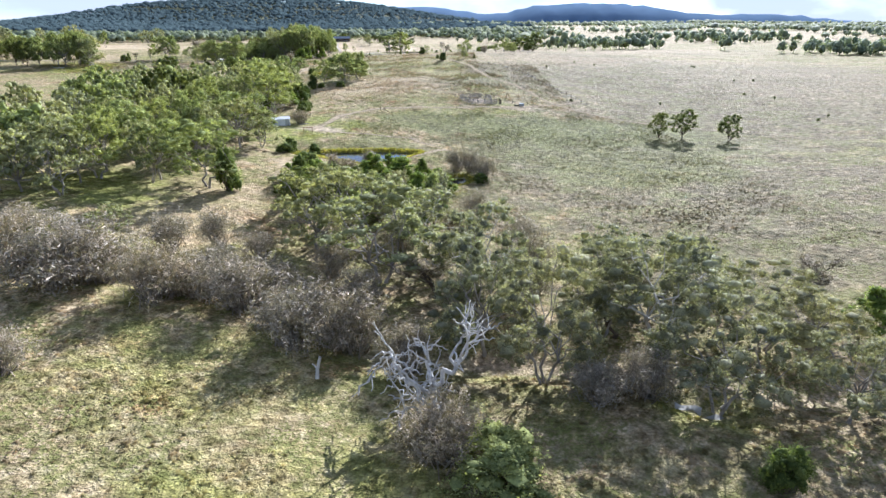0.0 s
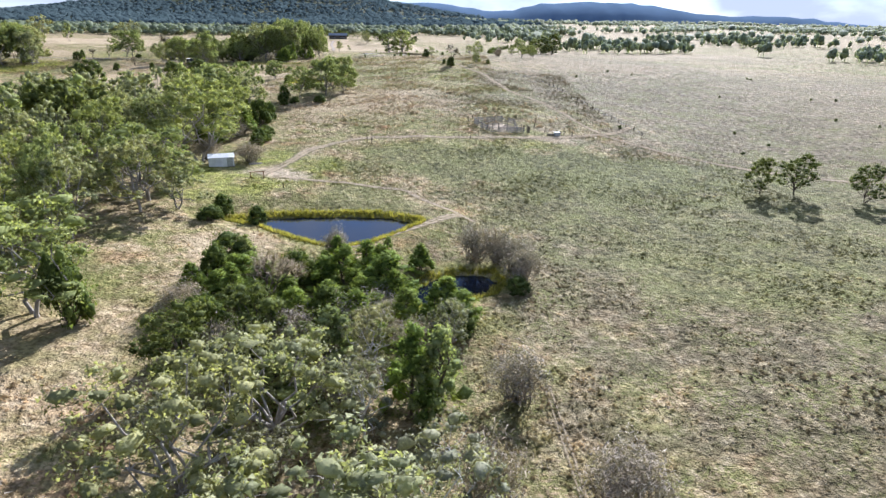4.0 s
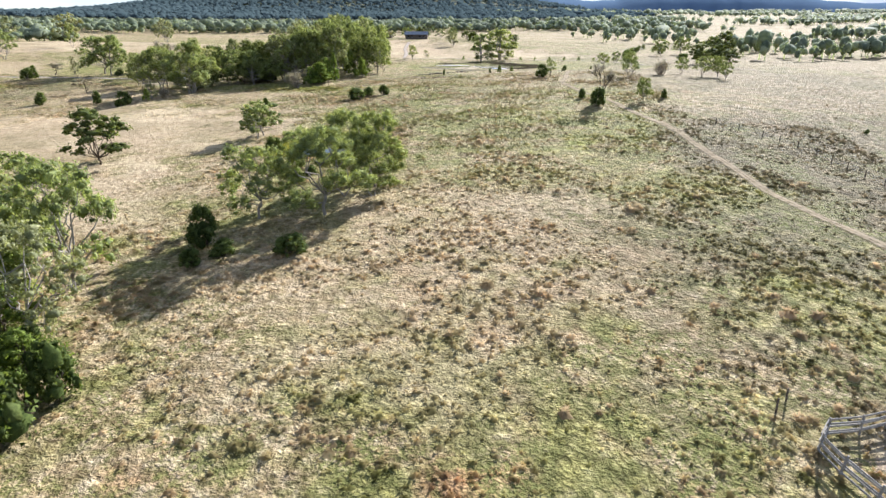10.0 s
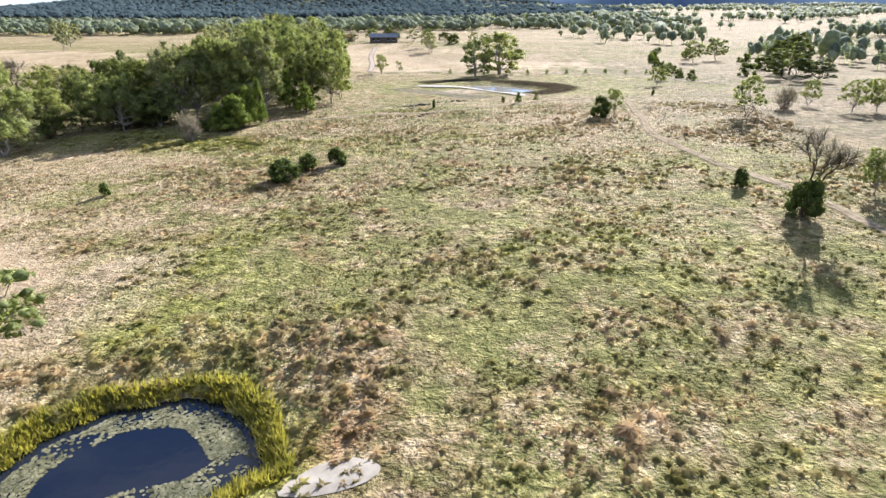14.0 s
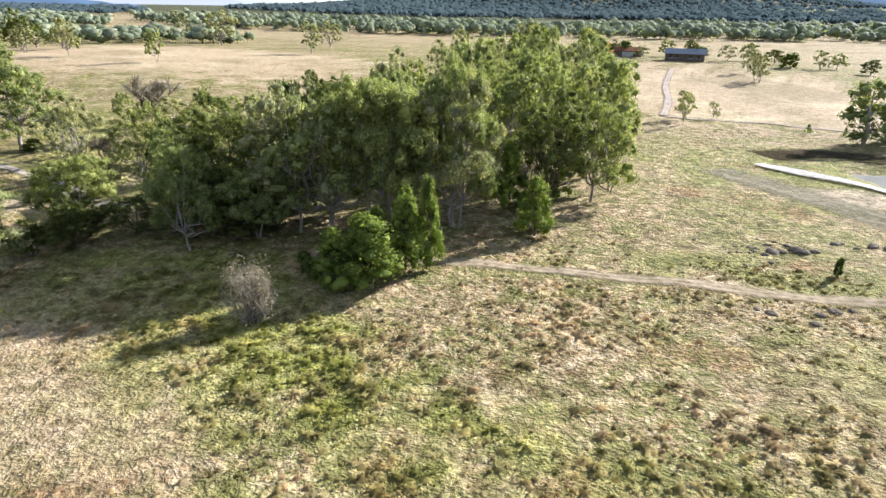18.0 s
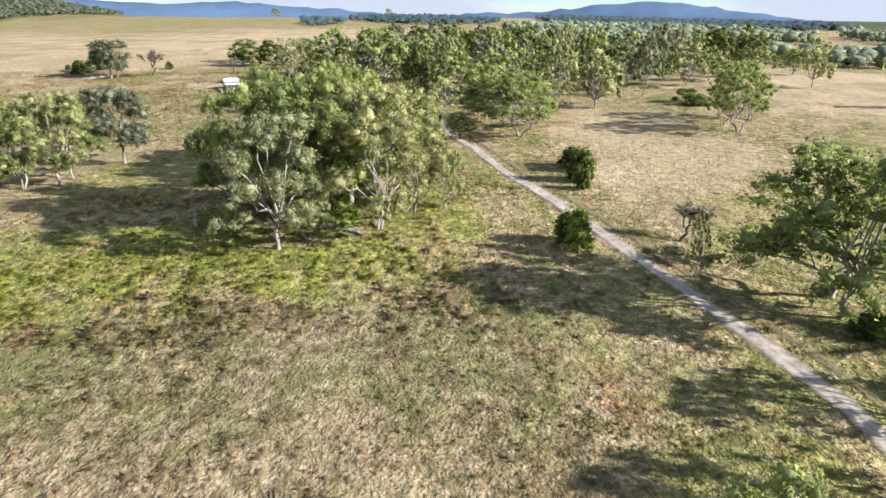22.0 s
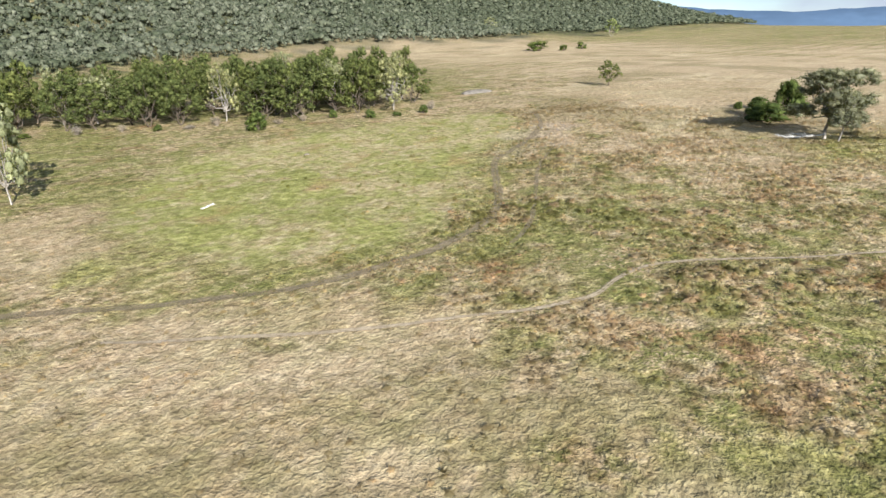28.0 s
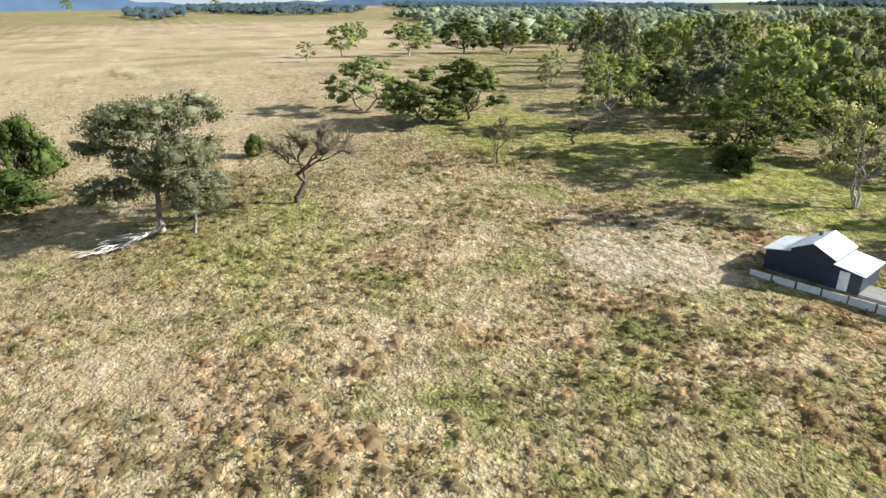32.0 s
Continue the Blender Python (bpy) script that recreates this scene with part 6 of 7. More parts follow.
def yard_panel(parent, a, b, rails=5, high=1.55):
    """A rail panel between two points on the ground: posts at its ends, horizontal rails."""
    (ax, ay), (bx, by) = a, b
    za, zb = land_at(ax, ay), land_at(bx, by)
    length = math.hypot(bx - ax, by - ay)
    ang = math.degrees(math.atan2(by - ay, bx - ax))
    tilt = -math.degrees(math.atan2(zb - za, length))
    base = parent.matrix_world.inverted() @ pose(ax, ay, za, 0, tilt, ang)
    panel = part("rail_panel", boxed(-0.07, 0.07, -0.07, 0.07, -0.3, high + 0.15, bevel=0.015), M_TIMBER, parent)
    panel.matrix_local = base
    rr = random.Random(int(ax * 13 + ay * 7))
    for k in range(rails):
        z = 0.25 + k * (high - 0.3) / (rails - 1)
        rail = part("rail", boxed(0, length, -0.035, 0.035, -0.075, 0.075, bevel=0.012), M_TIMBER, panel)
        rail.matrix_local = pose(0, 0.075 if k % 2 else -0.075, z, rr.uniform(-4, 4), rr.uniform(-0.8, 0.8), rr.uniform(-0.4, 0.4))


def build_yard():
    y = thing("stock_yard", pose(10.5, 239, land_at(10.5, 239)), "old grey timber stock yard with split-rail panels and leaning posts", "stock yard")
    ring = [(11.6, 246.6), (9.4, 245.6), (7.2, 244.6), (4.6, 243.8), (3.4, 242.0), (4.1, 240.0), (5.4, 237.8), (6.6, 235.6), (7.9, 234.4), (10.2, 234.4), (12.6, 234.7), (15.0, 235.2), (17.0, 235.8)]
    for a, b in zip(ring[:-1], ring[1:]):
        yard_panel(y, a, b)
    for a, b in zip([(13.2, 245.2), (15.0, 243.2), (14.9, 241.0), (15.2, 238.8)], [(15.0, 243.2), (14.9, 241.0), (15.2, 238.8), (15.4, 236.6)]):
        yard_panel(y, a, b)
    race = [(16.0, 236.9), (17.0, 237.3), (18.0, 237.2), (18.4, 236.6), (18.6, 235.9), (18.0, 235.7), (16.4, 237.9), (8.4, 236.2), (10.0, 237.0), (7.0, 238.0), (12.4, 236.4)]
    for k, (px, py) in enumerate(race):
        p = part("post", boxed(-0.09, 0.09, -0.09, 0.09, -0.3, 1.7 + 0.12 * (k % 3), bevel=0.02), M_POST, y)
        p.matrix_local = y.matrix_world.inverted() @ pose(px, py, land_at(px, py), (k * 7 % 9) - 4, (k * 5 % 9) - 4, k * 20)
    gate = part("fallen_gate", boxed(0, 3.0, -0.04, 0.04, 0, 0.12), M_TIMBER, y, "pale fallen pole across the yard")
    gate.matrix_local = y.matrix_world.inverted() @ pose(11.3, 248.6, land_at(11.3, 248.6) + 1.0, 0, 18, -52)


build_yard()


def build_trough():
    t = thing("water_trough", pose(26.2, 236.0, land_at(26.2, 236.0), 0, 0, 12), "pale grey-blue water tank and trough in trampled dirt", "trough")
    bm = bmesh.new()
    box(bm, -0.8, 0.8, -0.5, 0.5, -0.1, 0.8, bevel=0.06)
    part("tank", bm, M_GREYSTEEL, t)
    part("lid", boxed(-0.85, 0.85, -0.55, 0.55, 0.8, 0.86, bevel=0.01), M_GREYSTEEL, t)
    bm = bmesh.new()
    box(bm, -2.8, -1.0, -0.35, 0.35, -0.1, 0.45, bevel=0.03)
    part("trough", bm, M_STONE, t)


build_trough()

for px, py, h in ((28.5, 238.2, 1.4), (30.5, 236.6, 1.3), (23.0, 238.0, 1.5), (20.3, 240.5, 1.4), (21.5, 246.5, 1.6), (16.0, 249.5, 1.5), (-24.4, 219.8, 1.6), (2.0, 227.0, 0.9), (-1.0, 227.6, 0.8), (-36.3, 182.6, 1.2), (1.8, 246, 1.3), (3, 247.5, 1.2)):
    post_at(px, py, h)


def build_fence(line, gap, high, label):
    """A post and wire fence over the ground."""
    c = spline(line, gap)
    f = thing("wire_fence", pose(c[0][0], c[0][1], land_at(*c[0])), label, "fence")
    back = f.matrix_world.inverted()
    rr = random.Random(3)
    post_mesh, tops = None, []
    for x, y in c:
        z = land_at(x, y)
        if post_mesh is None:
            p = part("post", boxed(-0.07, 0.07, -0.07, 0.07, -0.3, high, bevel=0.015), M_POST, f)
            post_mesh = p.data
        else:
            p = part("post", post_mesh, None, f)
        p.matrix_local = back @ pose(x, y, z, rr.uniform(-4, 4), rr.uniform(-4, 4), rr.uniform(0, 90))
        tops.append(back @ Vector((x, y, z)))
    for h in (0.35, 0.7, 1.05):
        w = Shape(int(h * 100))
        for a, b in zip(tops[:-1], tops[1:]):
            w.tube(a + Vector((0, 0, h)), b + Vector((0, 0, h)), 0.012, 0.012, 3)
        part("wire", w.bark_mesh("wire", M_GREYSTEEL), None, f)


build_fence([(20, 346), (27, 337), (33, 325), (37, 308), (41, 288), (46, 266), (52, 244)], 4.2, 1.25, "old post and wire fence down the eastern slope")


def build_strainer():
    s = thing("strainer_post", pose(-23.2, 219.6, land_at(-23.2, 219.6)), "dark fence strainer post with diagonal stay by the track", "post")
    part("post", boxed(-0.09, 0.09, -0.09, 0.09, -0.3, 1.5, bevel=0.02), M_POST, s)
    st = part("stay", boxed(0, 2.0, -0.05, 0.05, -0.05, 0.05, bevel=0.01), M_POST, s)
    st.matrix_local = pose(0, 0, 1.15, 0, 36, -20)


build_strainer()


def build_barn():
    """The dark blue barn house with white roofs: raised gable in the middle, a lean-to on either side."""
    b = thing("barn_house", pose(-375.75, 342.3, land_at(-372, 343.5), 0, 0, 16.5), "dark blue steel barn house with white ribbed roofs", "house")
    w, d = 8.0, 4.6          # across the gable front, and back
    x1, x2, lo, mid, top = 2.1, 5.7, 2.05, 2.75, 3.65
    part("slab", boxed(-0.1, w + 0.1, -0.15, d + 0.1, -0.6, 0.1), M_STONE, b)

    def profile(name, pts, y0, y1, mat):
        bm = bmesh.new()
        f = bm.faces.new([bm.verts.new((x, y0, z)) for x, z in pts])
        g = bmesh.ops.extrude_face_region(bm, geom=[f])
        bmesh.ops.translate(bm, verts=[v for v in g["geom"] if isinstance(v, bmesh.types.BMVert)], vec=(0, y1 - y0, 0))
        bmesh.ops.recalc_face_normals(bm, faces=bm.faces)
        return part(name, bm, mat, b)

    outline = [(0, 0.1), (w, 0.1), (w, lo - 0.1), (x2, mid - 0.45), (x2, mid), ((x1 + x2) / 2, top), (x1, mid), (x1, mid - 0.3), (0, lo)]
    front = profile("front_wall", outline, 0.0, 0.12, M_NAVY)
    profile("back_wall", outline, d - 0.12, d, M_NAVY)
    part("side_wall", boxed(0, 0.12, 0.12, d - 0.12, 0.1, lo - 0.02), M_NAVY, b)
    part("side_wall", boxed(w - 0.12, w, 0.12, d - 0.12, 0.1, lo - 0.14), M_NAVY, b)
    for x in (x1, x2):
        part("upper_wall", boxed(x - 0.06, x + 0.06, 0.12, d - 0.12, mid - 0.5, mid), M_NAVY, b)

    def slope(xa, za, xb, zb, y0, y1):
        bm = bmesh.new()
        length, a = math.hypot(xb - xa, zb - za), math.atan2(zb - za, xb - xa)
        ribbed_sheet(bm, y0, y1, length, 0.6, 0.06, True)
        r = part("roof", bm, M_WHITE, b, "white ribbed steel roof")
        r.matrix_local = pose(xa, 0, za, 0, -math.degrees(a), 0)

    xm = (x1 + x2) / 2
    slope(-0.25, lo - 0.03, x1 + 0.0, mid - 0.28, -0.2, d + 0.2)
    slope(w + 0.25, lo - 0.16, x2, mid - 0.42, -0.2, d + 0.2)
    slope(x1 - 0.2, mid - 0.08, xm, top + 0.02, -0.25, d + 0.25)
    slope(x2 + 0.2, mid - 0.08, xm, top + 0.02, -0.25, d + 0.25)
    door = part("door", boxed(6.25, 7.05, -0.05, -0.002, 0.12, 1.85, bevel=0.01), M_WHITE, b, "cream painted door")
    part("door_handle", boxed(6.32, 6.37, -0.10, -0.05, 0.9, 1.02), M_GREYSTEEL, door)
    vent = part("vent", boxed(xm - 0.9, xm - 0.6, 3.3, 3.6, top - 0.5, top + 0.1), M_POST, b)
    part("deck", boxed(w, w + 3.2, -0.2, 2.6, -0.3, 0.25), M_TIMBER, b)
    for k in range(7):
        part("deck_board", boxed(w, w + 3.2, -0.2 + 0.4 * k, 0.16 + 0.4 * k, 0.25, 0.29), M_TIMBER, b)
    for x, y in ((w + 3.1, -0.1), (w + 3.1, 2.5)):
        part("deck_post", boxed(x - 0.06, x + 0.06, y - 0.06, y + 0.06, 0.29, 1.3), M_WHITE, b)
    wall = thing("low_wall", pose(-375.3, 340.05, land_at(-372, 341.5), 0, 0, 19.5), "low white panel wall along the barn's shaded side", "wall")
    for k in range(6):
        p = part("panel", boxed(0, 1.95, -0.05, 0.05, -0.3, 0.62 - 0.02 * (k % 2), bevel=0.01), M_WHITE, wall)
        p.location = (2.03 * k, 0, 0)
        q = part("post", boxed(-0.16, -0.04, -0.06, 0.06, -0.3, 0.66), M_POST, wall)
        q.location = (2.03 * k, 0, 0)
    lamp = part("end_post", boxed(12.3, 12.42, -0.08, 0.08, -0.3, 1.3), M_WHITE, wall)


build_barn()


def build_carport():
    """The white iron roof beside the gravel road, on posts, its near sheet sagging, with a rail below."""
    c = thing("open_shelter", pose(-150.0, 421.9, land_at(-150.0, 421.9), 0, 0, 174), "white flat-roofed open shelter beside the gravel road", "shelter")
    bm = bmesh.new()
    ribbed_sheet(bm, -2.6, 1.7, 2.2, 0.4, 0.06, False)
    part("roof", bm, M_WHITE, c, "white corrugated iron roof").location = (0, -1.1, 2.7)
    bm = bmesh.new()
    ribbed_sheet(bm, 0.0, 1.1, 2.1, 0.4, 0.06, False)
    part("roof", bm, M_WHITE, c, "sagging white iron end sheet").matrix_local = pose(-2.62, -1.05, 2.64, 0, 32, 0) @ pose(-1.1, 0, 0)
    for x in (-2.4, -0.4, 1.6):
        for y in (-0.9, 0.9):
            part("post", boxed(x - 0.06, x + 0.06, y - 0.06, y + 0.06, -0.3, 2.7), M_POST, c)
    part("back_wall", boxed(-2.4, 1.6, 0.94, 0.98, 0.2, 2.6), M_NAVY, c)
    part("rail", boxed(-2.0, 3.2, 2.55, 2.63, 1.0, 1.08), M_TIMBER, c)
    for x in (-1.9, 0.6, 3.1):
        part("rail_post", boxed(x - 0.06, x + 0.06, 2.53, 2.65, -0.3, 1.15), M_TIMBER, c)


build_carport()


def build_homestead():
    h = thing("homestead", pose(-112, 676, land_at(-112, 676) + 0.2, 0, 0, 6), "distant grey-roofed homestead among garden trees", "house")
    part("wall", boxed(-8, 8, -4, 4, -0.5, 2.7), M_POST, h)
    roof_sheet(h, -8.6, 8.6, -4.7, 2.6, 0, 4.6, M_SLATE)
    roof_sheet(h, -8.6, 8.6, 4.7, 2.6, 0, 4.6, M_SLATE)
    for x in (-6.5, -4, 2, 5):
        w = part("window", boxed(x, x + 1.6, -4.05, -3.98, 0.9, 2.2), M_DARKGLASS, h)
        part("window_frame", boxed(x - 0.1, x + 1.7, -4.09, -4.051, 0.8, 0.9), M_WHITE, w)
    part("door", boxed(-1.2, 0.0, -4.05, -3.98, 0, 2.1), M_POST, h)
    part("chimney", boxed(5, 6, 1, 2, 3.0, 5.4), M_STONE, h)
    g = thing("garage", pose(-140, 690, land_at(-140, 690) + 0.2, 0, 0, 4), "distant brown-roofed garage by the homestead", "garage")
    part("wall", boxed(-6, 6, -4, 4, -0.5, 2.8), M_POST, g)
    roof_sheet(g, -6.5, 6.5, -4.6, 2.7, 0, 4.4, M_RUST)
    roof_sheet(g, -6.5, 6.5, 4.6, 2.7, 0, 4.4, M_RUST)
    part("door", boxed(-2.5, 2.5, -4.05, -3.98, 0, 2.3), M_GREYSTEEL, g)


build_homestead()
for k in range(14):
    plant(("gum", "dark", "bush", "gumg")[k % 4], -160 + 9.0 * k + 3 * math.sin(k * 3.1), 694 + 12 * math.sin(k * 1.7), 5 + 3 * abs(math.sin(k)), 7.5)
for k in range(26):
    plant("bush" if k % 3 else "young", 22.5 + 0.09 * k * k * 0.5 + 1.2 * math.sin(k * 2.3), 506 + 7.5 * k, 2.4 + 1.2 * abs(math.sin(k * 1.3)), 2.6)
for k in range(11):
    plant("young", -60 + 7.4 * k, 540 + 2.0 * math.sin(k) - 0.0 * k, 2.0, 1.6)


# ---- dead and fallen wood ----
def branching(s, p, d, length, rad, level, most, r, gnarl=0.6):
    q = p + d * length
    pts = s.limb(p, q, rad, rad * 0.62, 4, 0.10, 6 if rad > 0.12 else 4)
    if level >= most:
        return
    for k in range(3 if level else 6):
        nd = d * 0.6 + r.normal(size=3) * gnarl + (0, 0, 0.05)
        nd /= np.linalg.norm(nd)
        branching(s, pts[-1 - k % 2], nd, length * r.uniform(0.62, 0.98), rad * 0.64, level + 1, most, r, gnarl)


def build_dead_tree():
    s = Shape(77)
    branching(s, np.array([0, 0, -0.4]), np.array([-0.25, 0.02, 0.95]), 2.2, 0.25, 0, 4, s.rng, 0.8)
    s.fit_to(11.5, 10.5)
    t = thing("dead_tree", pose(-0.9, 53.7, land_at(-0.9, 53.7), 0, 0, 30), "bleached white dead tree with many bare forking limbs", "tree")
    part("trunk", s.bark_mesh("trunk", M_DEADWOOD), None, t)
    p = Shape(78)
    p.limb((0, 0, -0.4), (0.5, 0.1, 2.6), 0.24, 0.16, 4, 0.05, 7)
    p.limb((0.2, 0, 0.9), (-0.5, 0.3, 1.7), 0.1, 0.05, 2, 0.05, 5)
    st = thing("tree_stump", pose(-14.9, 59.9, land_at(-14.9, 59.9)), "bleached white broken tree stump in grass", "stump")
    part("trunk", p.bark_mesh("stump", M_DEADWOOD), None, st)


build_dead_tree()


def build_fallen(name, x, y, turn, length, seed, label, lift=0.5, boughs=9):
    s = Shape(seed)
    r = s.rng
    pts = s.limb((0, 0, lift), (length * 0.55, 0, 0.25), 0.2, 0.14, 4, 0.03, 7)
    t = thing(name, pose(x, y, land_at(x, y), 0, 0, turn), label, "log")
    part("log", s.bark_mesh("log", M_DEADWOOD), None, t)
    for k in range(boughs):
        o = pts[1 + k % 4]
        bough = Shape(seed * 10 + k)
        bough.limb(o, o + np.array([length * r.uniform(0.3, 0.55), r.uniform(-1, 1) * length * 0.16, r.uniform(-0.15, 0.35)]), 0.08, 0.02, 4, 0.05, 5)
        part("bough", bough.bark_mesh("bough", M_DEADWOOD), None, t)


build_fallen("fallen_limb", -409.1, 291.5, -61, 10.1, 81, "bleached fallen limb at the foot of a tree", 1.2, 14)
build_fallen("fallen_branch", -223.1, 372.2, 200, 7.0, 82, "bleached fallen branch in shaded grass", 0.4, 6)
build_fallen("fallen_log", -217.2, 393.9, 225, 5.0, 83, "pale fallen log below the gum trees", 0.2, 4)
build_fallen("fallen_log", -301, 229.5, 200, 5.0, 84, "pale fallen log in green grass", 0.1, 2)
build_fallen("fallen_log", -24, 104, 60, 6.0, 85, "pale fallen log in the thicket", 0.3)
build_fallen("fallen_log", -30, 120, 110, 5.0, 86, "pale fallen log in the thicket", 0.3)


def build_rock(x, y, size, seed):
    r = random.Random(seed)
    bm = bmesh.new()
    bmesh.ops.create_icosphere(bm, subdivisions=2, radius=1.0)
    for v in bm.verts:
        v.co *= 1 + 0.28 * noise.noise(v.co * 1.3 + Vector((seed, 0, 0))) + 0.08 * noise.noise(v.co * 4)
        v.co.z = v.co.z * 0.62
    ob = new("boulder", bpy.data.meshes.new("boulder"))
    bm.to_mesh(ob.data)
    bm.free()
    ob.data.materials.append(M_STONE)
    ob.matrix_world = pose(x, y, land_at(x, y) + 0.06 * size, 0, 0, r.uniform(0, 360)) @ Matrix.Diagonal((size, size * r.uniform(0.6, 0.9), size * 0.7, 1))
    tagged(ob, "grey granite boulder half buried in grass", "rock", "boulders in the paddock")


rr = random.Random(9)
for k in range(34):      # small stones strewn over the rise below the dam
    build_rock(rr.gauss(-64, 2.6), rr.gauss(451, 2.8), rr.uniform(0.14, 0.34), k)
for k, (x, y, s_) in enumerate(((-61.6, 449.8, 0.9), (-60.6, 450.3, 0.7), (-59.2, 451.2, 1.0), (-58.4, 450.9, 0.85), (-57.5, 451.7, 0.6), (-60.1, 452.6, 0.5), (-62.0, 448.4, 0.45), (-55.6, 456.0, 0.6), (-54.8, 456.5, 0.45), (-51.7, 456.5, 0.85), (-50.2, 456.0, 0.95), (-48.6, 456.8, 0.7), (-53.4, 455.2, 0.4), (-61.2, 446.2, 0.4), (-63.8, 444.2, 0.35), (-56.6, 434.1, 0.5), (-55.4, 435.4, 0.6), (-54.4, 436.6, 0.5), (-61.5, 433.0, 0.4))):
    build_rock(x + rr.uniform(-0.2, 0.2), y, s_, 60 + k)
for x, y, s_ in ((-60.4, 432.6, 0.6), (-57, 432, 0.5), (-48.8, 378, 0.6), (-52, 388, 0.5), (-50, 392, 0.4), (-44, 381, 0.5), (-17, 414, 0.6), (-46, 375, 0.4), (-335.6, 208.7, 0.6), (-388, 234, 0.5)):
    build_rock(x, y, s_, int(x * 3 + y))


# ---- bare banks ----
def build_bank(name, label, line, wide, mat, rise, lift=0.1):
    c = spline(line, 1.2)
    along = np.gradient(c, axis=0)
    along /= np.linalg.norm(along, axis=1)[:, None]
    side = np.stack([along[:, 1], -along[:, 0]], -1)
    u = np.linspace(-1, 1, 9)
    taper = np.sin(np.linspace(0.05, math.pi - 0.05, len(c))) ** 0.5
    xy = c[:, None] + side[:, None] * (u[None, :, None] * (wide / 2 * taper)[:, None, None])
    x, y = xy[..., 0].ravel(), xy[..., 1].ravel()
    z = land(x, y) - 0.12 + (rise * (1 - u[None] ** 2) * taper[:, None] + lift).ravel() + 0.08 * wobble(x, y, 2.0)
    i = (np.arange(len(c) - 1)[:, None] * 9 + np.arange(8)[None]).ravel()
    return tagged(new(name, mesh_of(name, np.stack([x, y, z], -1), np.stack([i, i + 1, i + 10, i + 9], -1), mat, True)), label, "bank", kind="structure")


build_track("ground_dam_shore", [(-66, 506), (-58, 514), (-46, 514), (-34, 507), (-25, 498), (-21, 487), (-25, 476), (-31, 470)], 17.0, M_WET_MUD, "dark wet mud and weed around the shallow dam", False, 0.14)
build_track("ground_dam_flat", [(-73, 491), (-62, 481), (-52, 472), (-43, 463)], 15.0, M_DRY_MUD, "grey dried mud below the dam wall", False, 0.14)
build_track("ground_dam_wall", [(-67, 499), (-60, 493), (-53, 488.5), (-46, 483), (-39, 474), (-33, 463.5)], 4.6, M_PALE_CLAY, "bleached clay dam wall", False, 0.3)
build_bank("ground_reed_dam_wall", "pale earth bank of the small dam", [(-49.4, 317.0), (-47.4, 318.0), (-45.4, 318.7), (-43.8, 319)], 3.0, M_BANK, 0.1, 0.16)
build_bank("ground_quarry", "pale dug earth heap", [(-430, 169), (-438, 167), (-446, 169)], 6.0, M_MUD, 1.3)


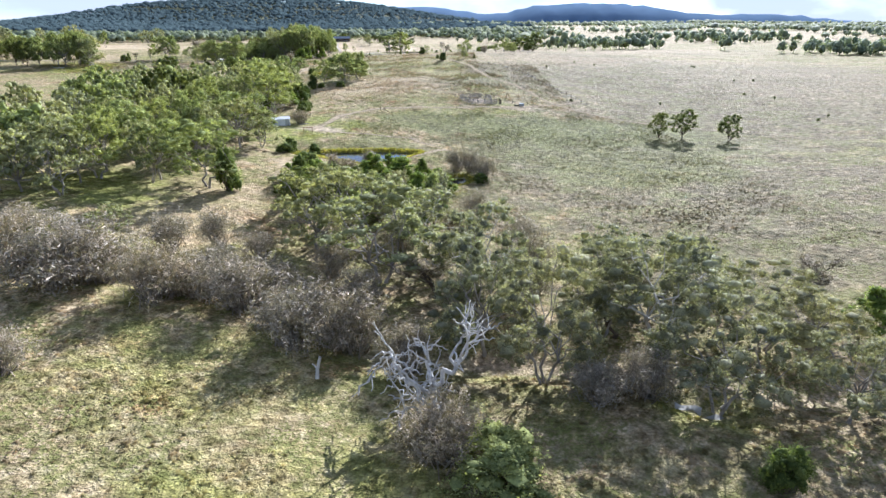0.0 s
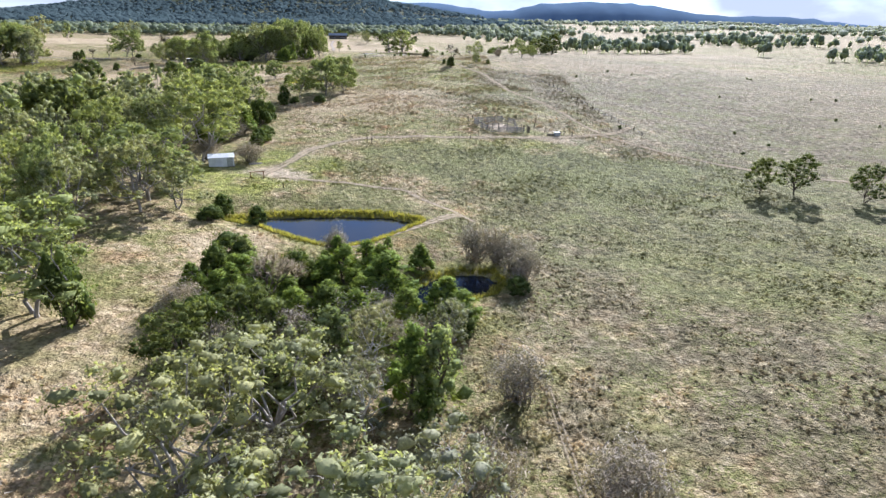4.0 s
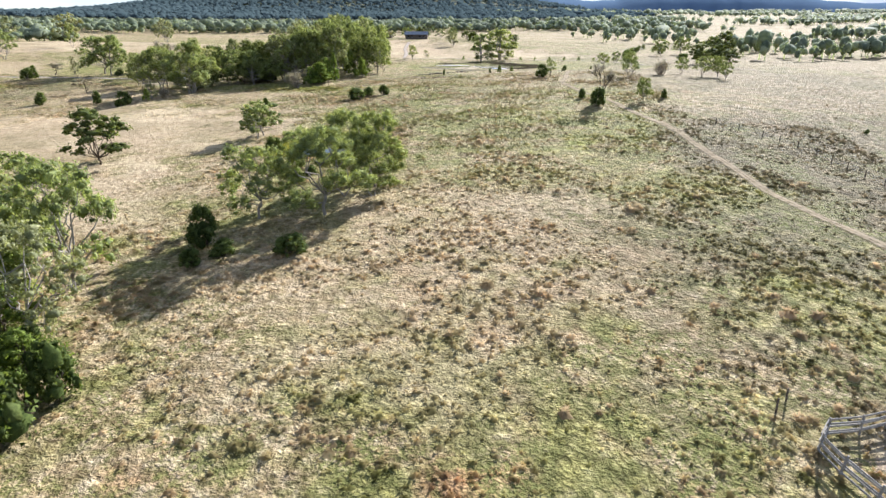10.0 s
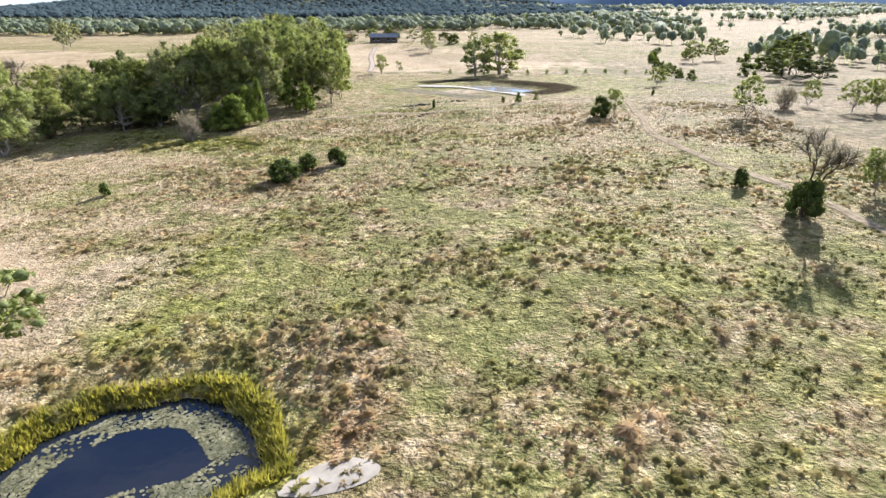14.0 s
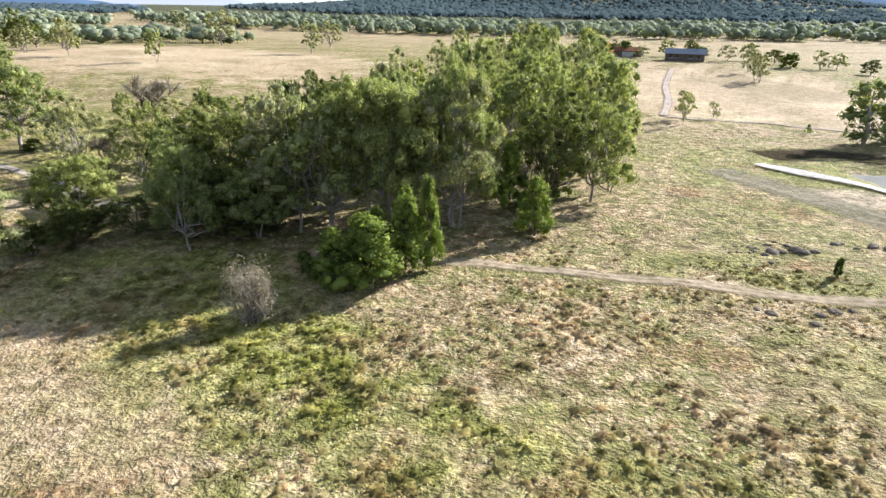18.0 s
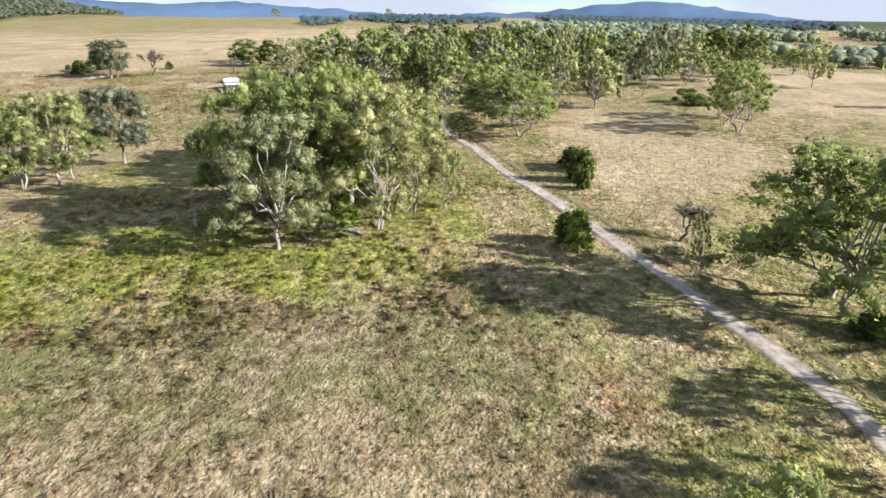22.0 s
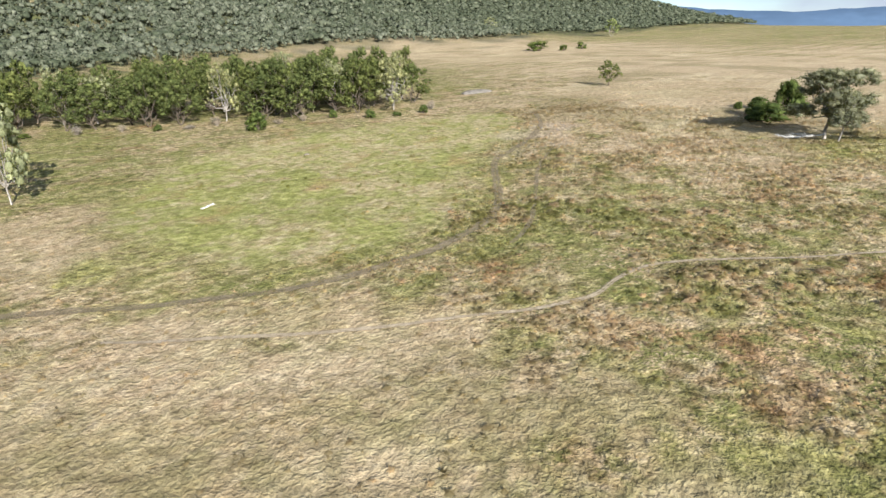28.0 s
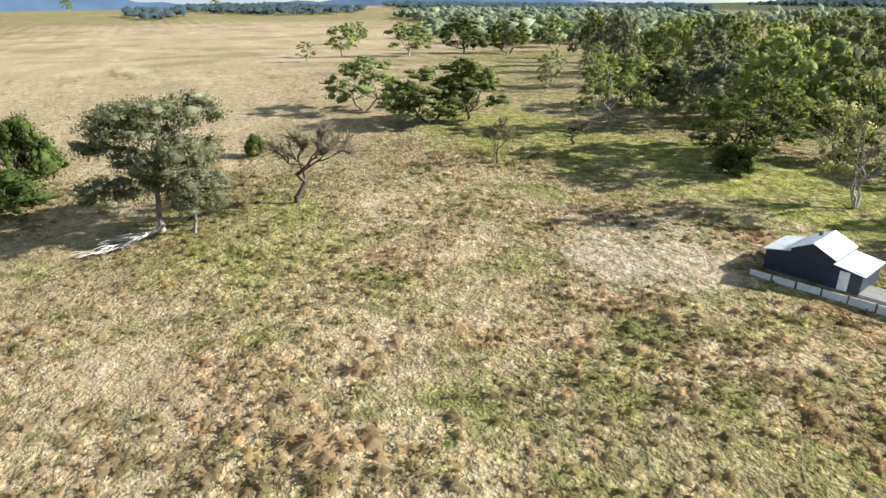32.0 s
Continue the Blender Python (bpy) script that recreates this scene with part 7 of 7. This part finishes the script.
# ---- grass tussocks, uncounted ----
def build_tussocks(name, patches, seed, size=(0.16, 0.46), blades=4, rank=False, tawny=0.0, slim=0.26):
    """Tussock grass: each a low hummock with blades leaning outwards."""
    r = np.random.default_rng(seed)
    X, Y = [], []
    for x0, x1, y0, y1, per_m2 in patches:
        n = int((x1 - x0) * (y1 - y0) * per_m2)
        X.append(r.uniform(x0, x1, n))
        Y.append(r.uniform(y0, y1, n))
    x, y = np.concatenate(X), np.concatenate(Y)
    g, d, b, u = covers(x, y)
    keep = (r.uniform(size=len(x)) > b * 1.1 + 0.25 * d + 0.45 * g * (x < -180) * (not rank)) & (wobble(x, y, 0.55) + wobble(x, y, 1.7) * 0.6 + r.normal(size=len(x)) * 0.45 > (-0.9 if rank else -0.15))
    for _, poly in PONDS.values():
        keep &= shore(x, y, poly) > 0.3
    keep &= r.uniform(size=len(x)) > 0.93 * mown_share(x, y)
    for line, w in TRACK_LINES:
        keep &= seg_distance(x, y, line) > w
    x, y, g, d, b, u = x[keep], y[keep], g[keep], d[keep], b[keep], u[keep]
    d = np.maximum(d, tawny)
    g = g * (1 - tawny)
    z = land(x, y)
    n = len(x)
    s = (size[0] + (size[1] - size[0]) * r.uniform(0, 1, n) ** 1.8) * (1 + 0.3 * wobble(x, y, 0.4))
    # a low hummock, lopsided, of five facets
    k = np.arange(5)
    turn = r.uniform(0, 2 * np.pi, (n, 1)) + k * np.pi * 0.4
    ring_r = s[:, None] * r.uniform(0.55, 1.5, (n, 5))
    ring = np.stack([x[:, None] + ring_r * np.cos(turn), y[:, None] + ring_r * np.sin(turn), np.repeat(z[:, None] - 0.08, 5, 1)], -1)
    top = np.stack([x + s * r.normal(size=n) * 0.3, y + s * r.normal(size=n) * 0.3, z + s * r.uniform(0.28, 0.56, n)], -1)
    out = np.stack([np.cos(turn), np.sin(turn), np.full(turn.shape, 0.55)], -1) / 1.14
    j = (k + 1) % 5
    hump = np.stack([ring[:, k], ring[:, j], np.repeat(top[:, None], 5, 1)], 2)
    flat_n = np.cross(hump[:, :, 1] - hump[:, :, 0], hump[:, :, 2] - hump[:, :, 0])
    flat_n /= np.linalg.norm(flat_n, axis=2)[..., None]
    hump_n = 0.3 * np.stack([out[:, k], out[:, j], np.tile([0.0, 0.0, 1.0], (n, 5, 1))], 2) + 0.5 * flat_n[:, :, None] + (0, 0, 0.5)
    hump_n /= np.linalg.norm(hump_n, axis=3)[..., None]
    # blades that lean out of it
    a = r.uniform(0, 2 * np.pi, (n, blades))
    lean = r.uniform(0.3, 1.15, (n, blades))
    root = np.stack([x[:, None] + 0.3 * s[:, None] * np.cos(a) * lean, y[:, None] + 0.3 * s[:, None] * np.sin(a) * lean, np.repeat((z + 0.35 * s)[:, None], blades, 1)], -1)
    tip = np.stack([x[:, None] + s[:, None] * np.cos(a) * lean * 1.3, y[:, None] + s[:, None] * np.sin(a) * lean * 1.3, z[:, None] + s[:, None] * (0.75 - 0.3 * lean) * r.uniform(0.7, 1.2, (n, blades))], -1)
    w = np.stack([-np.sin(a), np.cos(a), 0 * a], -1) * (slim * s)[:, None, None]
    tri = np.stack([root - w, root + w, tip], 2)
    g3 = np.cross(tri[:, :, 1] - tri[:, :, 0], tri[:, :, 2] - tri[:, :, 0])[..., 2] < 0
    tri[g3] = tri[g3][:, ::-1]
    nn = np.stack([np.cos(a) * lean * 0.4, np.sin(a) * lean * 0.4, 0 * a + 1.0], -1) + r.normal(size=(n, blades, 3)) * 0.15
    nn /= np.linalg.norm(nn, axis=2)[..., None]
    tri = np.concatenate([hump, tri], 1).reshape(-1, 3)
    nn = np.concatenate([hump_n, np.repeat(nn[:, :, None], 3, 2)], 1).reshape(-1, 3)
    me = mesh_of(name, tri, np.arange(len(tri)).reshape(-1, 3), M_TUSSOCK, normals=nn)
    k = 3 * (blades + 5)
    add_floats(me, green=np.repeat(g, k), dry=np.repeat(d, k), bare=np.repeat(b * 0, k), dull=np.repeat(u, k), coarse=np.repeat(coarse_share(x, y), k), tone=np.repeat(r.uniform(0, 1, n), k))
    return tagged(new(name, me), "tufts of straw and green tussock grass", "grass", kind="stuff")


TRACK_LINES = [
    ([(-43, 190), (-37, 210), (-30, 220), (-16, 226), (1, 228.2), (19, 231.5), (44, 244)], 1.7), ([(-21, 152), (-10, 163.5), (-1, 173.5)], 1.3), ([(40, 239), (35, 253), (28, 274), (18, 296), (13, 322), (9, 340), (0, 366), (-8, 386), (-12, 402), (-8.5, 449)], 1.4),
    ([(-96, 428), (-71, 435.5), (-53, 439), (-35, 448), (-14, 454.5), (24, 461)], 1.2), ([(-292, 284), (-302, 292), (-315, 295.5), (-326, 299), (-345, 318)], 0.9), ([(-118, 424), (-150, 427), (-168, 428.6), (-181, 428.6), (-210, 424.3), (-267, 414.5), (-300, 412)], 1.7),
]
build_tussocks("tussock_grass", [(-75, 45, 235, 350, 2.3), (45, 120, 300, 420, 0.2), (-95, 15, 350, 445, 2.2)], 41, (0.18, 0.54), 3)
build_tussocks("tussock_grass", [(-150, -95, 350, 430, 1.4), (-245, -150, 340, 430, 1.6), (-310, -210, 220, 350, 0.6), (-520, -430, 200, 360, 0.3)], 42, (0.15, 0.46), 3)
build_tussocks("tussock_grass", [(-440, -300, 205, 350, 2.4)], 46, (0.2, 0.58), 3)
build_tussocks("tussock_grass", [(-55, 60, 25, 75, 2.3), (-45, 70, 95, 235, 2.9), (70, 130, 110, 300, 0.3)], 43, (0.12, 0.38), 3)
build_tussocks("straw_tussock", [(-18, -13.3, 278, 284, 1.3), (-15, -13, 292, 294.5, 1.4), (-24.4, -22.2, 279.8, 282.4, 1.4), (-27.8, -26.2, 282, 284, 1.3), (-5.2, -2.6, 285.6, 289, 1.2), (-7, -4.8, 278.6, 281.4, 1.2), (-30, 30, 250, 345, 0.025), (-60, 15, 345, 430, 0.03), (-352, -340, 283, 296, 0.2), (-430, -300, 215, 345, 0.045), (-20, 40, 240, 262, 0.06)], 45, (0.45, 0.9), 34, False, 0.9, 0.1)
build_tussocks("rank_grass", [(-242, -192, 352, 404, 0.8), (-118, -84, 400, 414, 0.7), (-72, -46, 322, 336, 0.7), (-50, -44, 306, 326, 0.7)], 44, (0.3, 0.8), 8, True)


def build_reeds():
    r = np.random.default_rng(51)
    tri, gs = [], []
    for key, n, wide in (("POND_BIG", 1500, 1.6), ("POND_REED", 1500, 1.5), ("POND_SMALL", 500, 1.2)):
        level, poly = PONDS[key]
        xs, ys = [p[0] for p in poly], [p[1] for p in poly]
        x, y = r.uniform(min(xs) - 3, max(xs) + 3, n * 6), r.uniform(min(ys) - 3, max(ys) + 3, n * 6)
        d = shore(x, y, poly)
        k = (d > -0.3) & (d < wide)
        x, y = x[k][:n], y[k][:n]
        z = land(x, y)
        m = 8
        a, lean, h = r.uniform(0, 6.28, (len(x), m)), r.uniform(0.1, 0.8, (len(x), m)), r.uniform(0.3, 0.85, (len(x), m))
        root = np.stack([x[:, None] + 0.15 * np.cos(a), y[:, None] + 0.15 * np.sin(a), np.repeat(z[:, None] - 0.1, m, 1)], -1)
        tip = root + np.stack([h * lean * np.cos(a), h * lean * np.sin(a), h], -1)
        w = np.stack([-np.sin(a), np.cos(a), 0 * a], -1) * 0.09
        tri.append(np.stack([root - w, root + w, tip], 2).reshape(-1, 3))
    t = np.concatenate(tri)
    m = leaf_material("reed_blades", (0.21, 0.185, 0.045), (0.36, 0.31, 0.08), (0.48, 0.42, 0.125), 0.45)
    tagged(new("reeds", mesh_of("reeds", t, np.arange(len(t)).reshape(-1, 3), m)), "yellow-green reeds fringing the dams", "reeds", kind="stuff")


build_reeds()


def build_lily_pads():
    """Floating leaves in a broad ring on the reed-fringed dam."""
    r = np.random.default_rng(61)
    level, poly = POND_REED
    xs, ys = [p[0] for p in poly], [p[1] for p in poly]
    x, y = r.uniform(min(xs), max(xs), 24000), r.uniform(min(ys), max(ys), 24000)
    d = -shore(x, y, poly)
    k = (d > 1.1) & (d < 3.3) & (wobble(x, y, 3.0) + r.normal(size=len(x)) * 0.5 > -0.05)
    x, y = x[k], y[k]
    a = r.uniform(0, 6.28, (len(x), 1)) + np.arange(6) * 1.0
    rad = r.uniform(0.07, 0.17, (len(x), 1)) * r.uniform(0.85, 1.15, (len(x), 6))
    v = np.stack([x[:, None] + rad * np.cos(a), y[:, None] + rad * np.sin(a), level + 0.012 + 0.02 * r.uniform(0, 1, a.shape)], -1)
    m = leaf_material("lily_pads", (0.09, 0.09, 0.045), (0.19, 0.18, 0.105), (0.32, 0.30, 0.19), 0.1)
    tagged(new("lily_pads", mesh_of("lily_pads", v.reshape(-1, 3), np.arange(len(x) * 6).reshape(-1, 6), m)), "pale floating lily pads ringing the dark dam", "lily pads", kind="stuff")


build_lily_pads()
